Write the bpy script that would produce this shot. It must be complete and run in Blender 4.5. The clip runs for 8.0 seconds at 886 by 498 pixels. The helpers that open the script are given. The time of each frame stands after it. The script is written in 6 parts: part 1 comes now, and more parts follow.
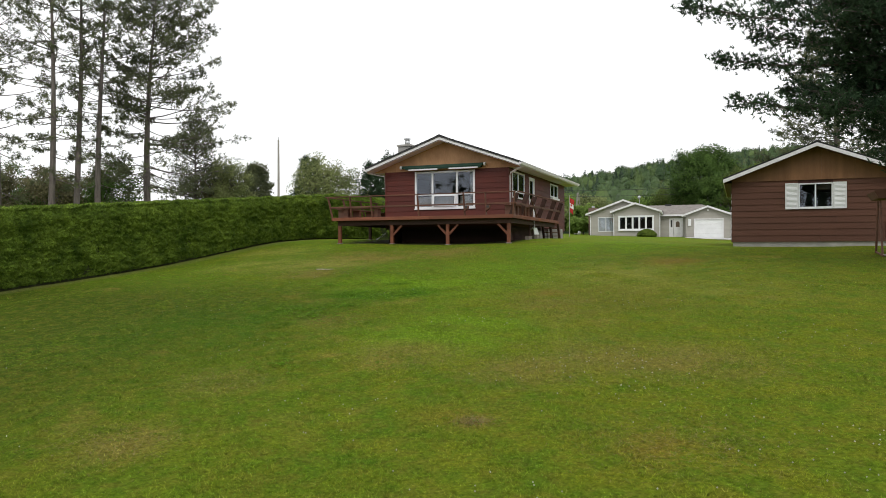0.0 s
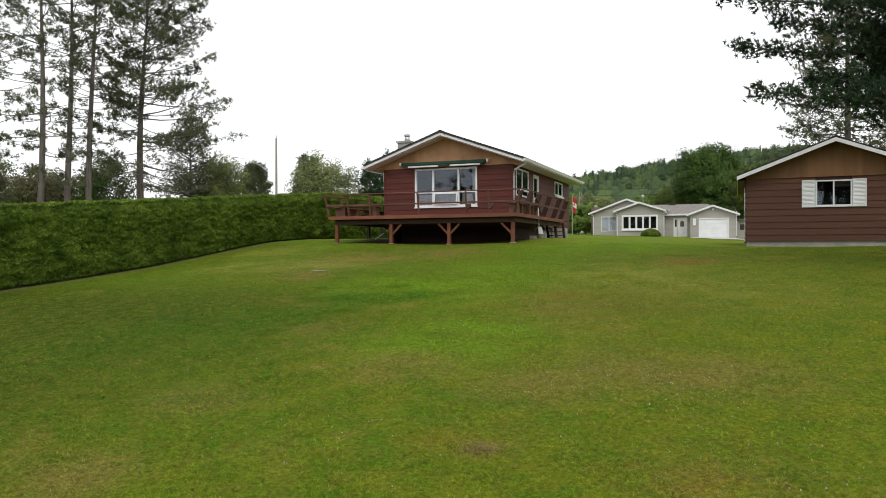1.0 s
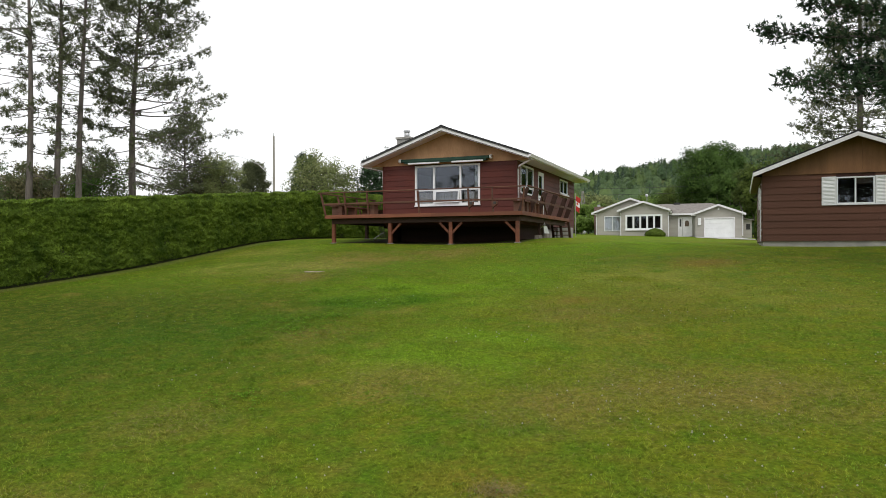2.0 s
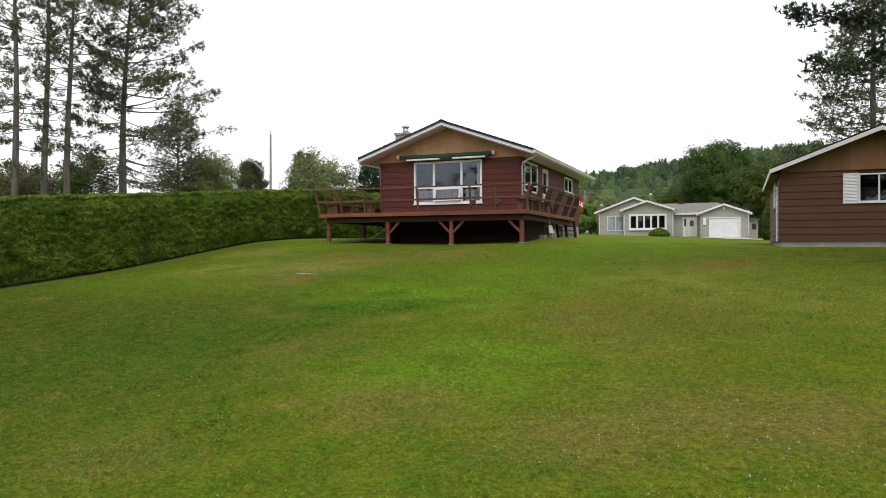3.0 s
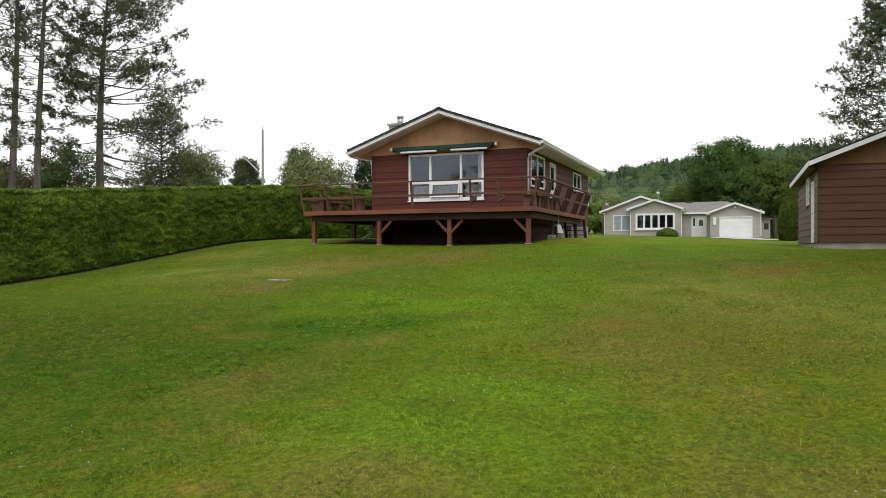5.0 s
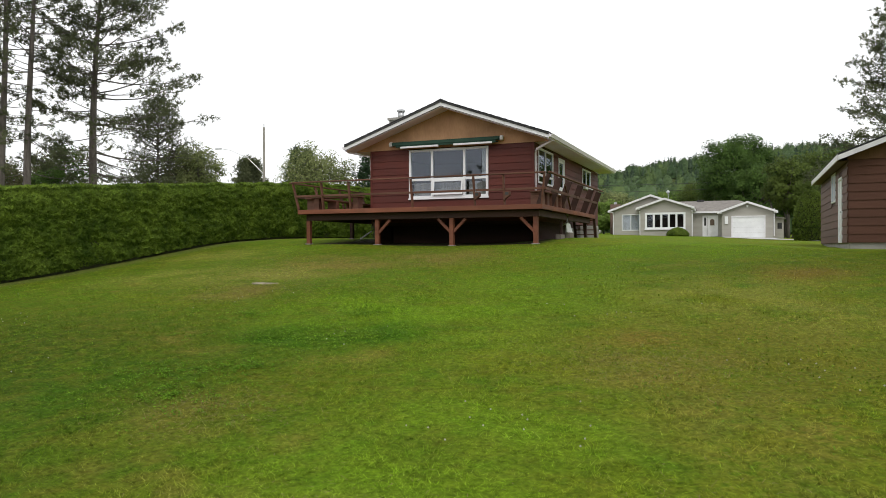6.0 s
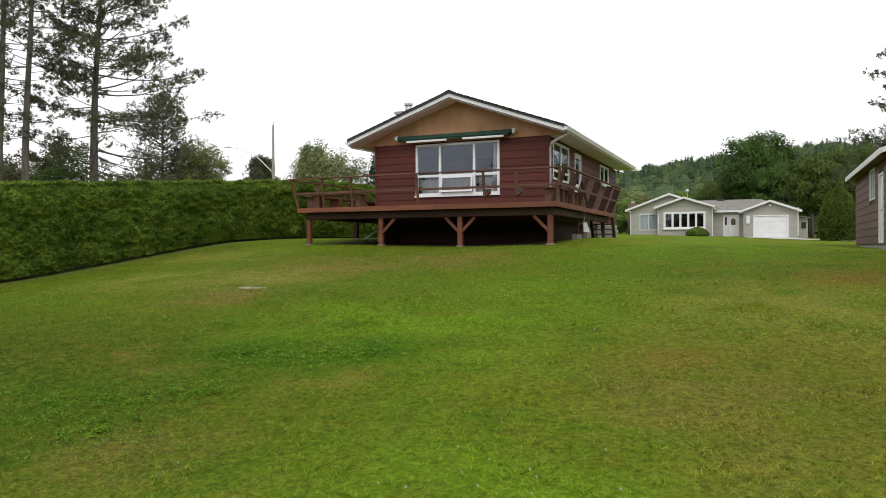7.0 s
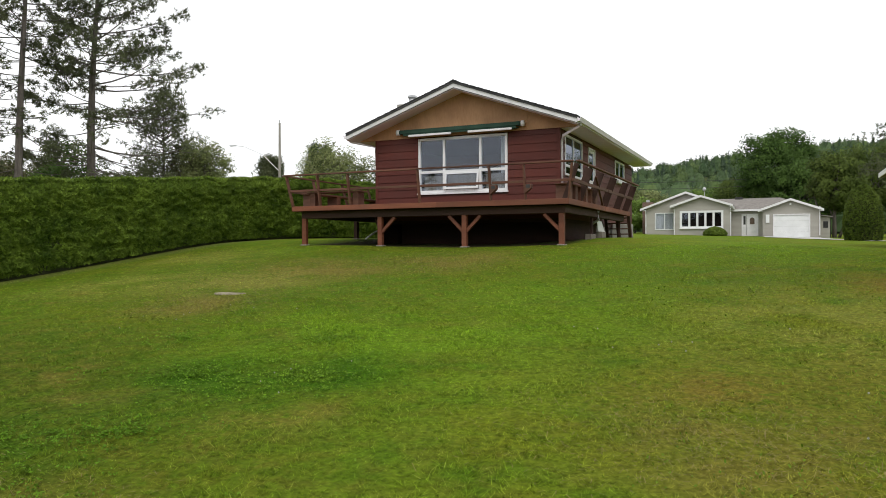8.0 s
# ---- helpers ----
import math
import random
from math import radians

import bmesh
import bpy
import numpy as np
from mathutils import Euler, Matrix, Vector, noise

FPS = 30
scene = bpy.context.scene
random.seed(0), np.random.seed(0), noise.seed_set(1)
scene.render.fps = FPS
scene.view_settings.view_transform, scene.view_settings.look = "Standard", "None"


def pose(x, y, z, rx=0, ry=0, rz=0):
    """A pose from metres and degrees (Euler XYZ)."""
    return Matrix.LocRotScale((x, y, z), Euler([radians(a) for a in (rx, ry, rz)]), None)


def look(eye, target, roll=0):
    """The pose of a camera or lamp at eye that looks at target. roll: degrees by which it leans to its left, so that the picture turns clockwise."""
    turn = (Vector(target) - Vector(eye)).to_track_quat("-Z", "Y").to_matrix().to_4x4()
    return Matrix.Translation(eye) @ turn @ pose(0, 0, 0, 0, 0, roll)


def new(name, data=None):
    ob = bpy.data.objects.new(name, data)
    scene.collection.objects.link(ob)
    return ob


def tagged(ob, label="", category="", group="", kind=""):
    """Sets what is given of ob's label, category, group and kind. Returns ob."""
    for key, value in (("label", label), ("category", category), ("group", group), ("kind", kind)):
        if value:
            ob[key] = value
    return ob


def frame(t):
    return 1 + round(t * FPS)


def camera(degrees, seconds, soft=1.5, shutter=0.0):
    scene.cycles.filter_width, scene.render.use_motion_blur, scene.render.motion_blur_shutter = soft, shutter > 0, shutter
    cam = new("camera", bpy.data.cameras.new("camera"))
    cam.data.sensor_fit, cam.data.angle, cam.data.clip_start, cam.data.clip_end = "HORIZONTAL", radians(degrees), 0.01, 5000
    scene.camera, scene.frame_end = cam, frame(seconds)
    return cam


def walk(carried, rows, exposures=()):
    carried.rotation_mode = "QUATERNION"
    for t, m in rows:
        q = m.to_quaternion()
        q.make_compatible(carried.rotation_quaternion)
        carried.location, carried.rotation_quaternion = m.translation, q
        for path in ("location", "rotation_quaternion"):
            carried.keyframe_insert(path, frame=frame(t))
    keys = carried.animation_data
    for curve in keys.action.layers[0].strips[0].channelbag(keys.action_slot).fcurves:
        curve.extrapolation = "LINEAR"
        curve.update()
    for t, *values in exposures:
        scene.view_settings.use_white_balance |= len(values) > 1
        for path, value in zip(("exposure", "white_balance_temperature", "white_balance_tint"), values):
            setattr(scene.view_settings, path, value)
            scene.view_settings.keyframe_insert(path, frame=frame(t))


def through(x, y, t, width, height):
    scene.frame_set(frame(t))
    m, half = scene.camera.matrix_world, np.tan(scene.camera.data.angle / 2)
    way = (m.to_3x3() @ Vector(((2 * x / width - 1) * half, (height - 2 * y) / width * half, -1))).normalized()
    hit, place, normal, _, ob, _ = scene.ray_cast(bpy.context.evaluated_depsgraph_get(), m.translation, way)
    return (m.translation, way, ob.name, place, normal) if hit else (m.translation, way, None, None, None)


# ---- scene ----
cam = camera(62.86, 8.0, soft=0.9)
METRES = 12.0
START = pose(16.70, -33.16, -0.2, 0, 0, 22.25)
PITCH = 0.11
ROWS = [
    (0.0, 0.0, 0.0, 0.0, -0.0, -0.18, 0.16),
    (0.5, -0.0008, 0.0531, -0.0001, 0.01, -0.18, 0.17),
    (1.0, -0.0032, 0.1094, -0.0002, 0.02, -0.18, 0.17),
    (1.5, -0.0061, 0.1674, -0.0006, 0.02, -0.17, 0.17),
    (3.0, -0.0085, 0.3492, 0.0008, 0.03, -0.17, 0.15),
    (3.5, -0.0072, 0.4107, 0.0025, 0.02, -0.17, 0.16),
    (4.0, -0.0055, 0.4728, 0.0039, 0.02, -0.16, 0.14),
    (4.5, -0.003, 0.5351, 0.0048, 0.03, -0.17, 0.12),
    (6.0, 0.014, 0.7279, 0.0072, 0.58, -0.19, 0.11),
    (6.5, 0.0226, 0.7943, 0.0083, 1.19, -0.2, 0.11),
    (7.0, 0.0318, 0.8618, 0.0092, 1.77, -0.19, 0.1),
    (7.5, 0.0418, 0.9298, 0.0104, 2.3, -0.2, 0.1),
    (8.0, 0.0514, 0.9963, 0.0118, 2.79, -0.21, 0.11),
]
walk(cam, [(t, START @ pose(METRES * x, METRES * y, METRES * z, 90 + pitch + PITCH, roll, yaw)) for t, x, y, z, yaw, pitch, roll in ROWS],
     exposures=((0.0, 0.2), (8.0, 0.2)))

# ---- world and sun: a bright overcast sky ----
world = bpy.data.worlds.new("overcast_sky")
scene.world = world
world.use_nodes = True
wn = world.node_tree
sky = wn.nodes.new("ShaderNodeTexSky")
sky.sky_type, sky.sun_disc = "NISHITA", False
sky.sun_elevation, sky.sun_rotation = radians(55), radians(150)
grey = wn.nodes.new("ShaderNodeHueSaturation")
grey.inputs["Saturation"].default_value = 0.12
grey.inputs["Value"].default_value = 0.10
cloud = wn.nodes.new("ShaderNodeMix")
cloud.data_type = "RGBA"
cloud.inputs["Factor"].default_value = 0.78
cloud.inputs["B"].default_value = (1.16, 1.17, 1.18, 1)
wn.links.new(sky.outputs["Color"], grey.inputs["Color"])
wn.links.new(grey.outputs["Color"], cloud.inputs["A"])
wn.links.new(cloud.outputs["Result"], wn.nodes["Background"].inputs["Color"])
wn.nodes["Background"].inputs["Strength"].default_value = 1.0

sun_data = bpy.data.lights.new("sun", "SUN")
sun_data.energy, sun_data.angle, sun_data.color = 0.9, radians(25), (1.0, 0.96, 0.9)
sun = new("sun", sun_data)
sun.matrix_world = look((20, -35, 50), (0, 0, 0))


# ---- mesh helpers ----
class Mesh:
    """Collects boxes, beams and tubes into one mesh."""

    def __init__(self):
        self.v, self.f = [], []

    def add(self, verts, faces):
        n = len(self.v)
        self.v += [tuple(p) for p in verts]
        self.f += [tuple(i + n for i in f) for f in faces]
        return self

    def box(self, x0, x1, y0, y1, z0, z1):
        return self.add([(x, y, z) for x in (x0, x1) for y in (y0, y1) for z in (z0, z1)],
                        [(0, 1, 3, 2), (4, 6, 7, 5), (0, 4, 5, 1), (2, 3, 7, 6), (0, 2, 6, 4), (1, 5, 7, 3)])

    def beam(self, p, q, w, h, up=(0, 0, 1)):
        """A bar of section w by h from p to q; h runs along up."""
        p, q = Vector(p), Vector(q)
        d = (q - p).normalized()
        side = d.cross(Vector(up)).normalized()
        top = side.cross(d)
        c = [(a * w / 2) * side + (b * h / 2) * top for a, b in ((-1, -1), (1, -1), (1, 1), (-1, 1))]
        return self.add([p + k for k in c] + [q + k for k in c],
                        [(3, 2, 1, 0), (4, 5, 6, 7), (0, 1, 5, 4), (1, 2, 6, 5), (2, 3, 7, 6), (3, 0, 4, 7)])

    def tube(self, points, radii, n=8, cap=True):
        """A tapering tube through the points."""
        pts = [Vector(p) for p in points]
        base = len(self.v)
        for i, p in enumerate(pts):
            d = (pts[min(i + 1, len(pts) - 1)] - pts[max(i - 1, 0)]).normalized()
            a = d.cross(Vector((0, 0, 1)) if abs(d.z) < 0.9 else Vector((1, 0, 0))).normalized()
            b = d.cross(a)
            r = radii[i] if isinstance(radii, (list, tuple)) else radii
            self.v += [tuple(p + r * (math.cos(6.2832 * k / n) * a + math.sin(6.2832 * k / n) * b)) for k in range(n)]
        for i in range(len(pts) - 1):
            for k in range(n):
                o, o2 = base + i * n, base + (i + 1) * n
                self.f.append((o + k, o + (k + 1) % n, o2 + (k + 1) % n, o2 + k))
        if cap:
            self.f.append(tuple(base + k for k in range(n)))
            self.f.append(tuple(base + (len(pts) - 1) * n + k for k in reversed(range(n))))
        return self

    def prism(self, poly, axis, a, b):
        """A flat outline pushed along an axis from a to b."""
        put = {"x": lambda p, k: (k, p[0], p[1]), "y": lambda p, k: (p[0], k, p[1]), "z": lambda p, k: (p[0], p[1], k)}[axis]
        n = len(poly)
        return self.add([put(p, a) for p in poly] + [put(p, b) for p in poly],
                        [tuple(range(n)), tuple(reversed(range(n, 2 * n)))] + [(i, (i + 1) % n, n + (i + 1) % n, n + i) for i in range(n)])

    def data(self, name, smooth=False):
        me = bpy.data.meshes.new(name)
        me.from_pydata(self.v, [], self.f)
        bm = bmesh.new()
        bm.from_mesh(me)
        bmesh.ops.recalc_face_normals(bm, faces=bm.faces)
        bm.to_mesh(me)
        bm.free()
        if smooth:
            me.polygons.foreach_set("use_smooth", [True] * len(me.polygons))
        return me


def scatter_mesh(name, verts, k, out=None):
    """A mesh in which every k points in turn make one face; out: the way each face looks out of its clump."""
    verts = np.asarray(verts, dtype=np.float32).reshape(-1, 3)
    n = len(verts) // k
    me = bpy.data.meshes.new(name)
    me.vertices.add(n * k)
    me.vertices.foreach_set("co", verts.ravel())
    me.loops.add(n * k)
    me.loops.foreach_set("vertex_index", np.arange(n * k, dtype=np.int32))
    me.polygons.add(n)
    me.polygons.foreach_set("loop_start", np.arange(0, n * k, k, dtype=np.int32))
    me.update(calc_edges=True)
    if out is not None:
        at = me.attributes.new("outward", "FLOAT_VECTOR", "POINT")
        at.data.foreach_set("vector", np.repeat(np.asarray(out, dtype=np.float32).reshape(-1, 3), k, axis=0).ravel())
    return me


def part(name, mesh, material, parent=None, label="", smooth=False, bevel=0.0):
    """One mesh object, as a part of parent where one is given."""
    me = mesh.data(name, smooth) if isinstance(mesh, Mesh) else mesh
    if not me.materials:
        me.materials.append(material)
    ob = new(name, me)
    if parent is not None:
        ob.parent = parent
        ob.matrix_parent_inverse = base_of(parent).inverted()
    if bevel:
        mod = ob.modifiers.new("bevel", "BEVEL")
        mod.width, mod.segments, mod.limit_method = bevel, 1, "ANGLE"
    return tagged(ob, label)


def base_of(ob):
    m = ob.matrix_basis.copy()
    while ob.parent is not None:
        m = ob.parent.matrix_basis @ ob.matrix_parent_inverse @ m
        ob = ob.parent
    return m


def thing(name, x, y, z, label, category, group="", kind=""):
    """An Empty at the base of a thing."""
    ob = new(name)
    ob.empty_display_size = 0.2
    ob.matrix_basis = pose(x, y, z)
    return tagged(ob, label, category, group, kind)


# ---- materials ----
def nodes_of(name):
    m = bpy.data.materials.new(name)
    m.use_nodes = True
    return m, m.node_tree, m.node_tree.nodes["Principled BSDF"]


def surface(name, dark, light, scale=2.0, rough=0.7, bump=0.3, grain=40.0, stretch=(1, 1, 1), stain=0.0, stain_colour=(0.1, 0.08, 0.06),
            stain_scale=0.7, metal=0.0, vary=0.0, island=0.0, spec=0.4, depth=0.01):
    """A weathered surface: broad colour change, fine grain with relief, stains, and a change from piece to piece."""
    m, nt, p = nodes_of(name)
    add, link = nt.nodes.new, nt.links.new
    pos = add("ShaderNodeNewGeometry")
    mapping = add("ShaderNodeMapping")
    mapping.inputs["Scale"].default_value = stretch
    link(pos.outputs["Position"], mapping.inputs["Vector"])
    broad = add("ShaderNodeTexNoise")
    broad.inputs["Scale"].default_value, broad.inputs["Detail"].default_value = scale, 4
    fine = add("ShaderNodeTexNoise")
    fine.inputs["Scale"].default_value, fine.inputs["Detail"].default_value = grain, 5
    for nd in (broad, fine):
        link(mapping.outputs["Vector"], nd.inputs["Vector"])
    both = add("ShaderNodeMath")
    both.operation = "MULTIPLY_ADD"
    both.inputs[1].default_value = 0.45
    link(fine.outputs["Fac"], both.inputs[0])
    link(broad.outputs["Fac"], both.inputs[2])
    ramp = add("ShaderNodeValToRGB")
    ramp.color_ramp.elements[0].position, ramp.color_ramp.elements[1].position = 0.5, 0.95
    ramp.color_ramp.elements[0].color, ramp.color_ramp.elements[1].color = (*dark, 1), (*light, 1)
    link(both.outputs[0], ramp.inputs["Fac"])
    colour = ramp.outputs["Color"]
    if stain:
        st = add("ShaderNodeTexNoise")
        st.inputs["Scale"].default_value, st.inputs["Detail"].default_value = stain_scale, 6
        link(pos.outputs["Position"], st.inputs["Vector"])
        sr = add("ShaderNodeMapRange")
        sr.inputs["From Min"].default_value, sr.inputs["From Max"].default_value = 0.5, 0.72
        sr.inputs["To Max"].default_value = stain
        link(st.outputs["Fac"], sr.inputs["Value"])
        mx = add("ShaderNodeMix")
        mx.data_type = "RGBA"
        mx.inputs["B"].default_value = (*stain_colour, 1)
        link(sr.outputs["Result"], mx.inputs["Factor"])
        link(colour, mx.inputs["A"])
        colour = mx.outputs["Result"]
    if vary or island:
        hv = add("ShaderNodeHueSaturation")
        rnd = add("ShaderNodeMapRange")
        amount = vary or island
        rnd.inputs["To Min"].default_value, rnd.inputs["To Max"].default_value = 1 - amount, 1 + amount
        source = add("ShaderNodeObjectInfo").outputs["Random"] if vary else pos.outputs["Random Per Island"]
        link(source, rnd.inputs["Value"])
        link(rnd.outputs["Result"], hv.inputs["Value"])
        link(colour, hv.inputs["Color"])
        colour = hv.outputs["Color"]
    link(colour, p.inputs["Base Color"])
    p.inputs["Roughness"].default_value, p.inputs["Metallic"].default_value = rough, metal
    p.inputs["Specular IOR Level"].default_value = spec
    if bump:
        bp = add("ShaderNodeBump")
        bp.inputs["Strength"].default_value, bp.inputs["Distance"].default_value = bump, depth
        link(fine.outputs["Fac"], bp.inputs["Height"])
        link(bp.outputs["Normal"], p.inputs["Normal"])
    return m


def rounded_normal(nt, weight, source):
    """A normal between that of the leaf itself and that of the clump it grows on."""
    own, mean, unit_ = nt.nodes.new("ShaderNodeNewGeometry"), nt.nodes.new("ShaderNodeVectorMath"), nt.nodes.new("ShaderNodeVectorMath")
    mean.operation, unit_.operation = "MULTIPLY_ADD", "NORMALIZE"
    mean.inputs[1].default_value = (weight, weight, weight)
    nt.links.new(source, mean.inputs[0])
    nt.links.new(own.outputs["Normal"], mean.inputs[2])
    nt.links.new(mean.outputs[0], unit_.inputs[0])
    return unit_.outputs[0]


def leaf_material(name, dark, light, rough=0.6, through=0.35, island=0.35, scale=0.6, clump=2.0):
    """Leaves: a change from leaf to leaf and from bough to bough, with some light passing through."""
    m = surface(name, dark, light, scale=scale, rough=rough, bump=0, grain=6, island=island, spec=0.12)
    nt = m.node_tree
    p, out = nt.nodes["Principled BSDF"], nt.nodes["Material Output"]
    way = nt.nodes.new("ShaderNodeAttribute")
    way.attribute_name = "outward"
    nt.links.new(rounded_normal(nt, clump, way.outputs["Vector"]), p.inputs["Normal"])
    tr = nt.nodes.new("ShaderNodeBsdfTranslucent")
    mix = nt.nodes.new("ShaderNodeMixShader")
    mix.inputs[0].default_value = through
    nt.links.new(p.inputs["Base Color"].links[0].from_socket, tr.inputs["Color"])
    nt.links.new(p.outputs[0], mix.inputs[1])
    nt.links.new(tr.outputs[0], mix.inputs[2])
    nt.links.new(mix.outputs[0], out.inputs["Surface"])
    return m


def lawn_material(name, blades):
    """Mown grass: green and yellow-green drifts, dry brown patches, and fine grain."""
    m, nt, p = nodes_of(name)
    add, link = nt.nodes.new, nt.links.new
    pos = add("ShaderNodeNewGeometry")

    def grain(scale, detail, lo, hi, stretch=(1, 1, 1)):
        mp = add("ShaderNodeMapping")
        mp.inputs["Scale"].default_value = stretch
        link(pos.outputs["Position"], mp.inputs["Vector"])
        nd = add("ShaderNodeTexNoise")
        nd.inputs["Scale"].default_value, nd.inputs["Detail"].default_value = scale, detail
        link(mp.outputs["Vector"], nd.inputs["Vector"])
        mr = add("ShaderNodeMapRange")
        mr.inputs["From Min"].default_value, mr.inputs["From Max"].default_value = lo, hi
        link(nd.outputs["Fac"], mr.inputs["Value"])
        return mr.outputs["Result"], nd.outputs["Fac"]

    def mix(fac, a, b, kind="MIX"):
        mx = add("ShaderNodeMix")
        mx.data_type, mx.blend_type = "RGBA", kind
        for key, val in (("Factor", fac), ("A", a), ("B", b)):
            if isinstance(val, tuple):
                mx.inputs[key].default_value = (*val, 1)
            elif isinstance(val, float):
                mx.inputs[key].default_value = val
            else:
                link(val, mx.inputs[key])
        return mx.outputs["Result"]

    drift, _ = grain(0.16, 6, 0.38, 0.66)
    tuft, _ = grain(1.6, 5, 0.35, 0.7)
    tuft2, _ = grain(0.9, 6, 0.30, 0.58)
    dry, _ = grain(0.33, 7, 0.53, 0.72, (1, 1.6, 1))
    dry2, _ = grain(1.1, 5, 0.52, 0.75)
    fine, raw = grain(26, 5, 0.3, 0.72)
    # the lawn is drier towards the outbuilding
    sep = add("ShaderNodeSeparateXYZ")
    link(pos.outputs["Position"], sep.inputs[0])
    east = add("ShaderNodeMapRange")
    east.inputs["From Min"].default_value, east.inputs["From Max"].default_value, east.inputs["To Max"].default_value = 8.0, 15.0, 0.65
    link(sep.outputs["X"], east.inputs["Value"])
    most = add("ShaderNodeMath")
    most.operation, most.use_clamp = "ADD", True
    link(drift, most.inputs[0])
    link(east.outputs["Result"], most.inputs[1])
    c = mix(most.outputs[0], LAWN_GREEN, LAWN_YELLOW)
    c = mix(tuft, c, LAWN_DEEP)
    # and a darker olive low down by the hedge, with lens falloff put in
    west = add("ShaderNodeMapRange")
    west.interpolation_type = "SMOOTHSTEP"
    west.inputs["From Min"].default_value, west.inputs["From Max"].default_value, west.inputs["To Max"].default_value = 12.0, 3.0, 0.9
    link(sep.outputs["X"], west.inputs["Value"])
    low = add("ShaderNodeMapRange")
    low.interpolation_type = "SMOOTHSTEP"
    low.inputs["From Min"].default_value, low.inputs["From Max"].default_value = -12.5, -17.5
    link(sep.outputs["Y"], low.inputs["Value"])
    low_west = add("ShaderNodeMath")
    low_west.operation = "MULTIPLY"
    link(west.outputs["Result"], low_west.inputs[0])
    link(low.outputs["Result"], low_west.inputs[1])
    c = mix(low_west.outputs[0], c, LAWN_DARK)
    blot, _ = grain(4.2, 4, 0.42, 0.68)
    thatch = add("ShaderNodeMath")
    thatch.operation = "MULTIPLY"
    thatch.inputs[1].default_value = 0.55
    link(blot, thatch.inputs[0])
    c = mix(thatch.outputs[0], c, LAWN_THATCH)
    both = add("ShaderNodeMath")
    both.operation = "MULTIPLY"
    link(dry, both.inputs[0])
    link(dry2, both.inputs[1])
    c = mix(both.outputs[0], c, LAWN_DRY)
    # lush and worn patches
    for px, py, radius, tone, strength in LAWN_PATCHES:
        far = add("ShaderNodeVectorMath")
        far.operation = "DISTANCE"
        flat = add("ShaderNodeCombineXYZ")
        link(sep.outputs["X"], flat.inputs[0])
        link(sep.outputs["Y"], flat.inputs[1])
        far.inputs[1].default_value = (px, py, 0)
        link(flat.outputs[0], far.inputs[0])
        fade = add("ShaderNodeMapRange")
        fade.interpolation_type = "SMOOTHSTEP"
        fade.inputs["From Min"].default_value, fade.inputs["From Max"].default_value = radius, 0.15 * radius
        fade.inputs["To Max"].default_value = strength
        link(far.outputs["Value"], fade.inputs["Value"])
        ragged = add("ShaderNodeMath")
        ragged.operation = "MULTIPLY"
        link(fade.outputs["Result"], ragged.inputs[0])
        link(tuft2, ragged.inputs[1])
        c = mix(ragged.outputs[0], c, tone)
    # bare earth under the deck, its colour also carrying the deck's shade
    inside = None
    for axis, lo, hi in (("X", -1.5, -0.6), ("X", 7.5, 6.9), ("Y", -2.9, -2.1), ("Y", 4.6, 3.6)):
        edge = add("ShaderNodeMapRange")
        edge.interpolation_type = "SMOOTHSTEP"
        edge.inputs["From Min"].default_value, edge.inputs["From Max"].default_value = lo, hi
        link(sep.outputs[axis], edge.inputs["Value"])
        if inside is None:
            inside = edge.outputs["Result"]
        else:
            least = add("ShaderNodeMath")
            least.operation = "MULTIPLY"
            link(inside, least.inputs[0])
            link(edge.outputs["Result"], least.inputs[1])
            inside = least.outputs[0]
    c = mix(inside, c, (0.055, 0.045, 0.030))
    # leaf litter under the far woods
    woods = add("ShaderNodeMapRange")
    woods.inputs["From Min"].default_value, woods.inputs["From Max"].default_value = 95.0, 125.0
    link(sep.outputs["Y"], woods.inputs["Value"])
    c = mix(woods.outputs["Result"], c, (0.030, 0.042, 0.016))
    # a dry strip along the foot of the hedge
    strip = add("ShaderNodeMapRange")
    strip.interpolation_type = "SMOOTHSTEP"
    strip.inputs["From Min"].default_value, strip.inputs["From Max"].default_value, strip.inputs["To Max"].default_value = -4.5, -5.3, 0.35
    link(sep.outputs["X"], strip.inputs["Value"])
    c = mix(strip.outputs["Result"], c, (0.21, 0.20, 0.095))
    # clumps of clover and coarse grass
    clump, _ = grain(9, 6, 0.50, 0.66)
    where, _ = grain(0.5, 4, 0.42, 0.62)
    clover = add("ShaderNodeMath")
    clover.operation = "MULTIPLY"
    link(clump, clover.inputs[0])
    link(where, clover.inputs[1])
    c = mix(clover.outputs[0], c, LAWN_CLOVER)
    coarse, _ = grain(15, 5, 0.36, 0.64)
    c = mix(1.0, c, mix(coarse, (0.78, 0.79, 0.76), (1.18, 1.18, 1.2)), "MULTIPLY")
    shade = mix(fine, (0.74, 0.75, 0.70), (1.22, 1.22, 1.18))
    c = mix(1.0, c, shade, "MULTIPLY")
    if blades:
        # blade colour raised to make up for the light upright blades lose
        hv = add("ShaderNodeHueSaturation")
        rnd = add("ShaderNodeMapRange")
        rnd.inputs["To Min"].default_value, rnd.inputs["To Max"].default_value = 1.15, 1.62
        link(pos.outputs["Random Per Island"], rnd.inputs["Value"])
        link(rnd.outputs["Result"], hv.inputs["Value"])
        straw = add("ShaderNodeMapRange")
        straw.inputs["From Min"].default_value, straw.inputs["From Max"].default_value, straw.inputs["To Max"].default_value = 0.82, 1.0, 0.25
        link(pos.outputs["Random Per Island"], straw.inputs["Value"])
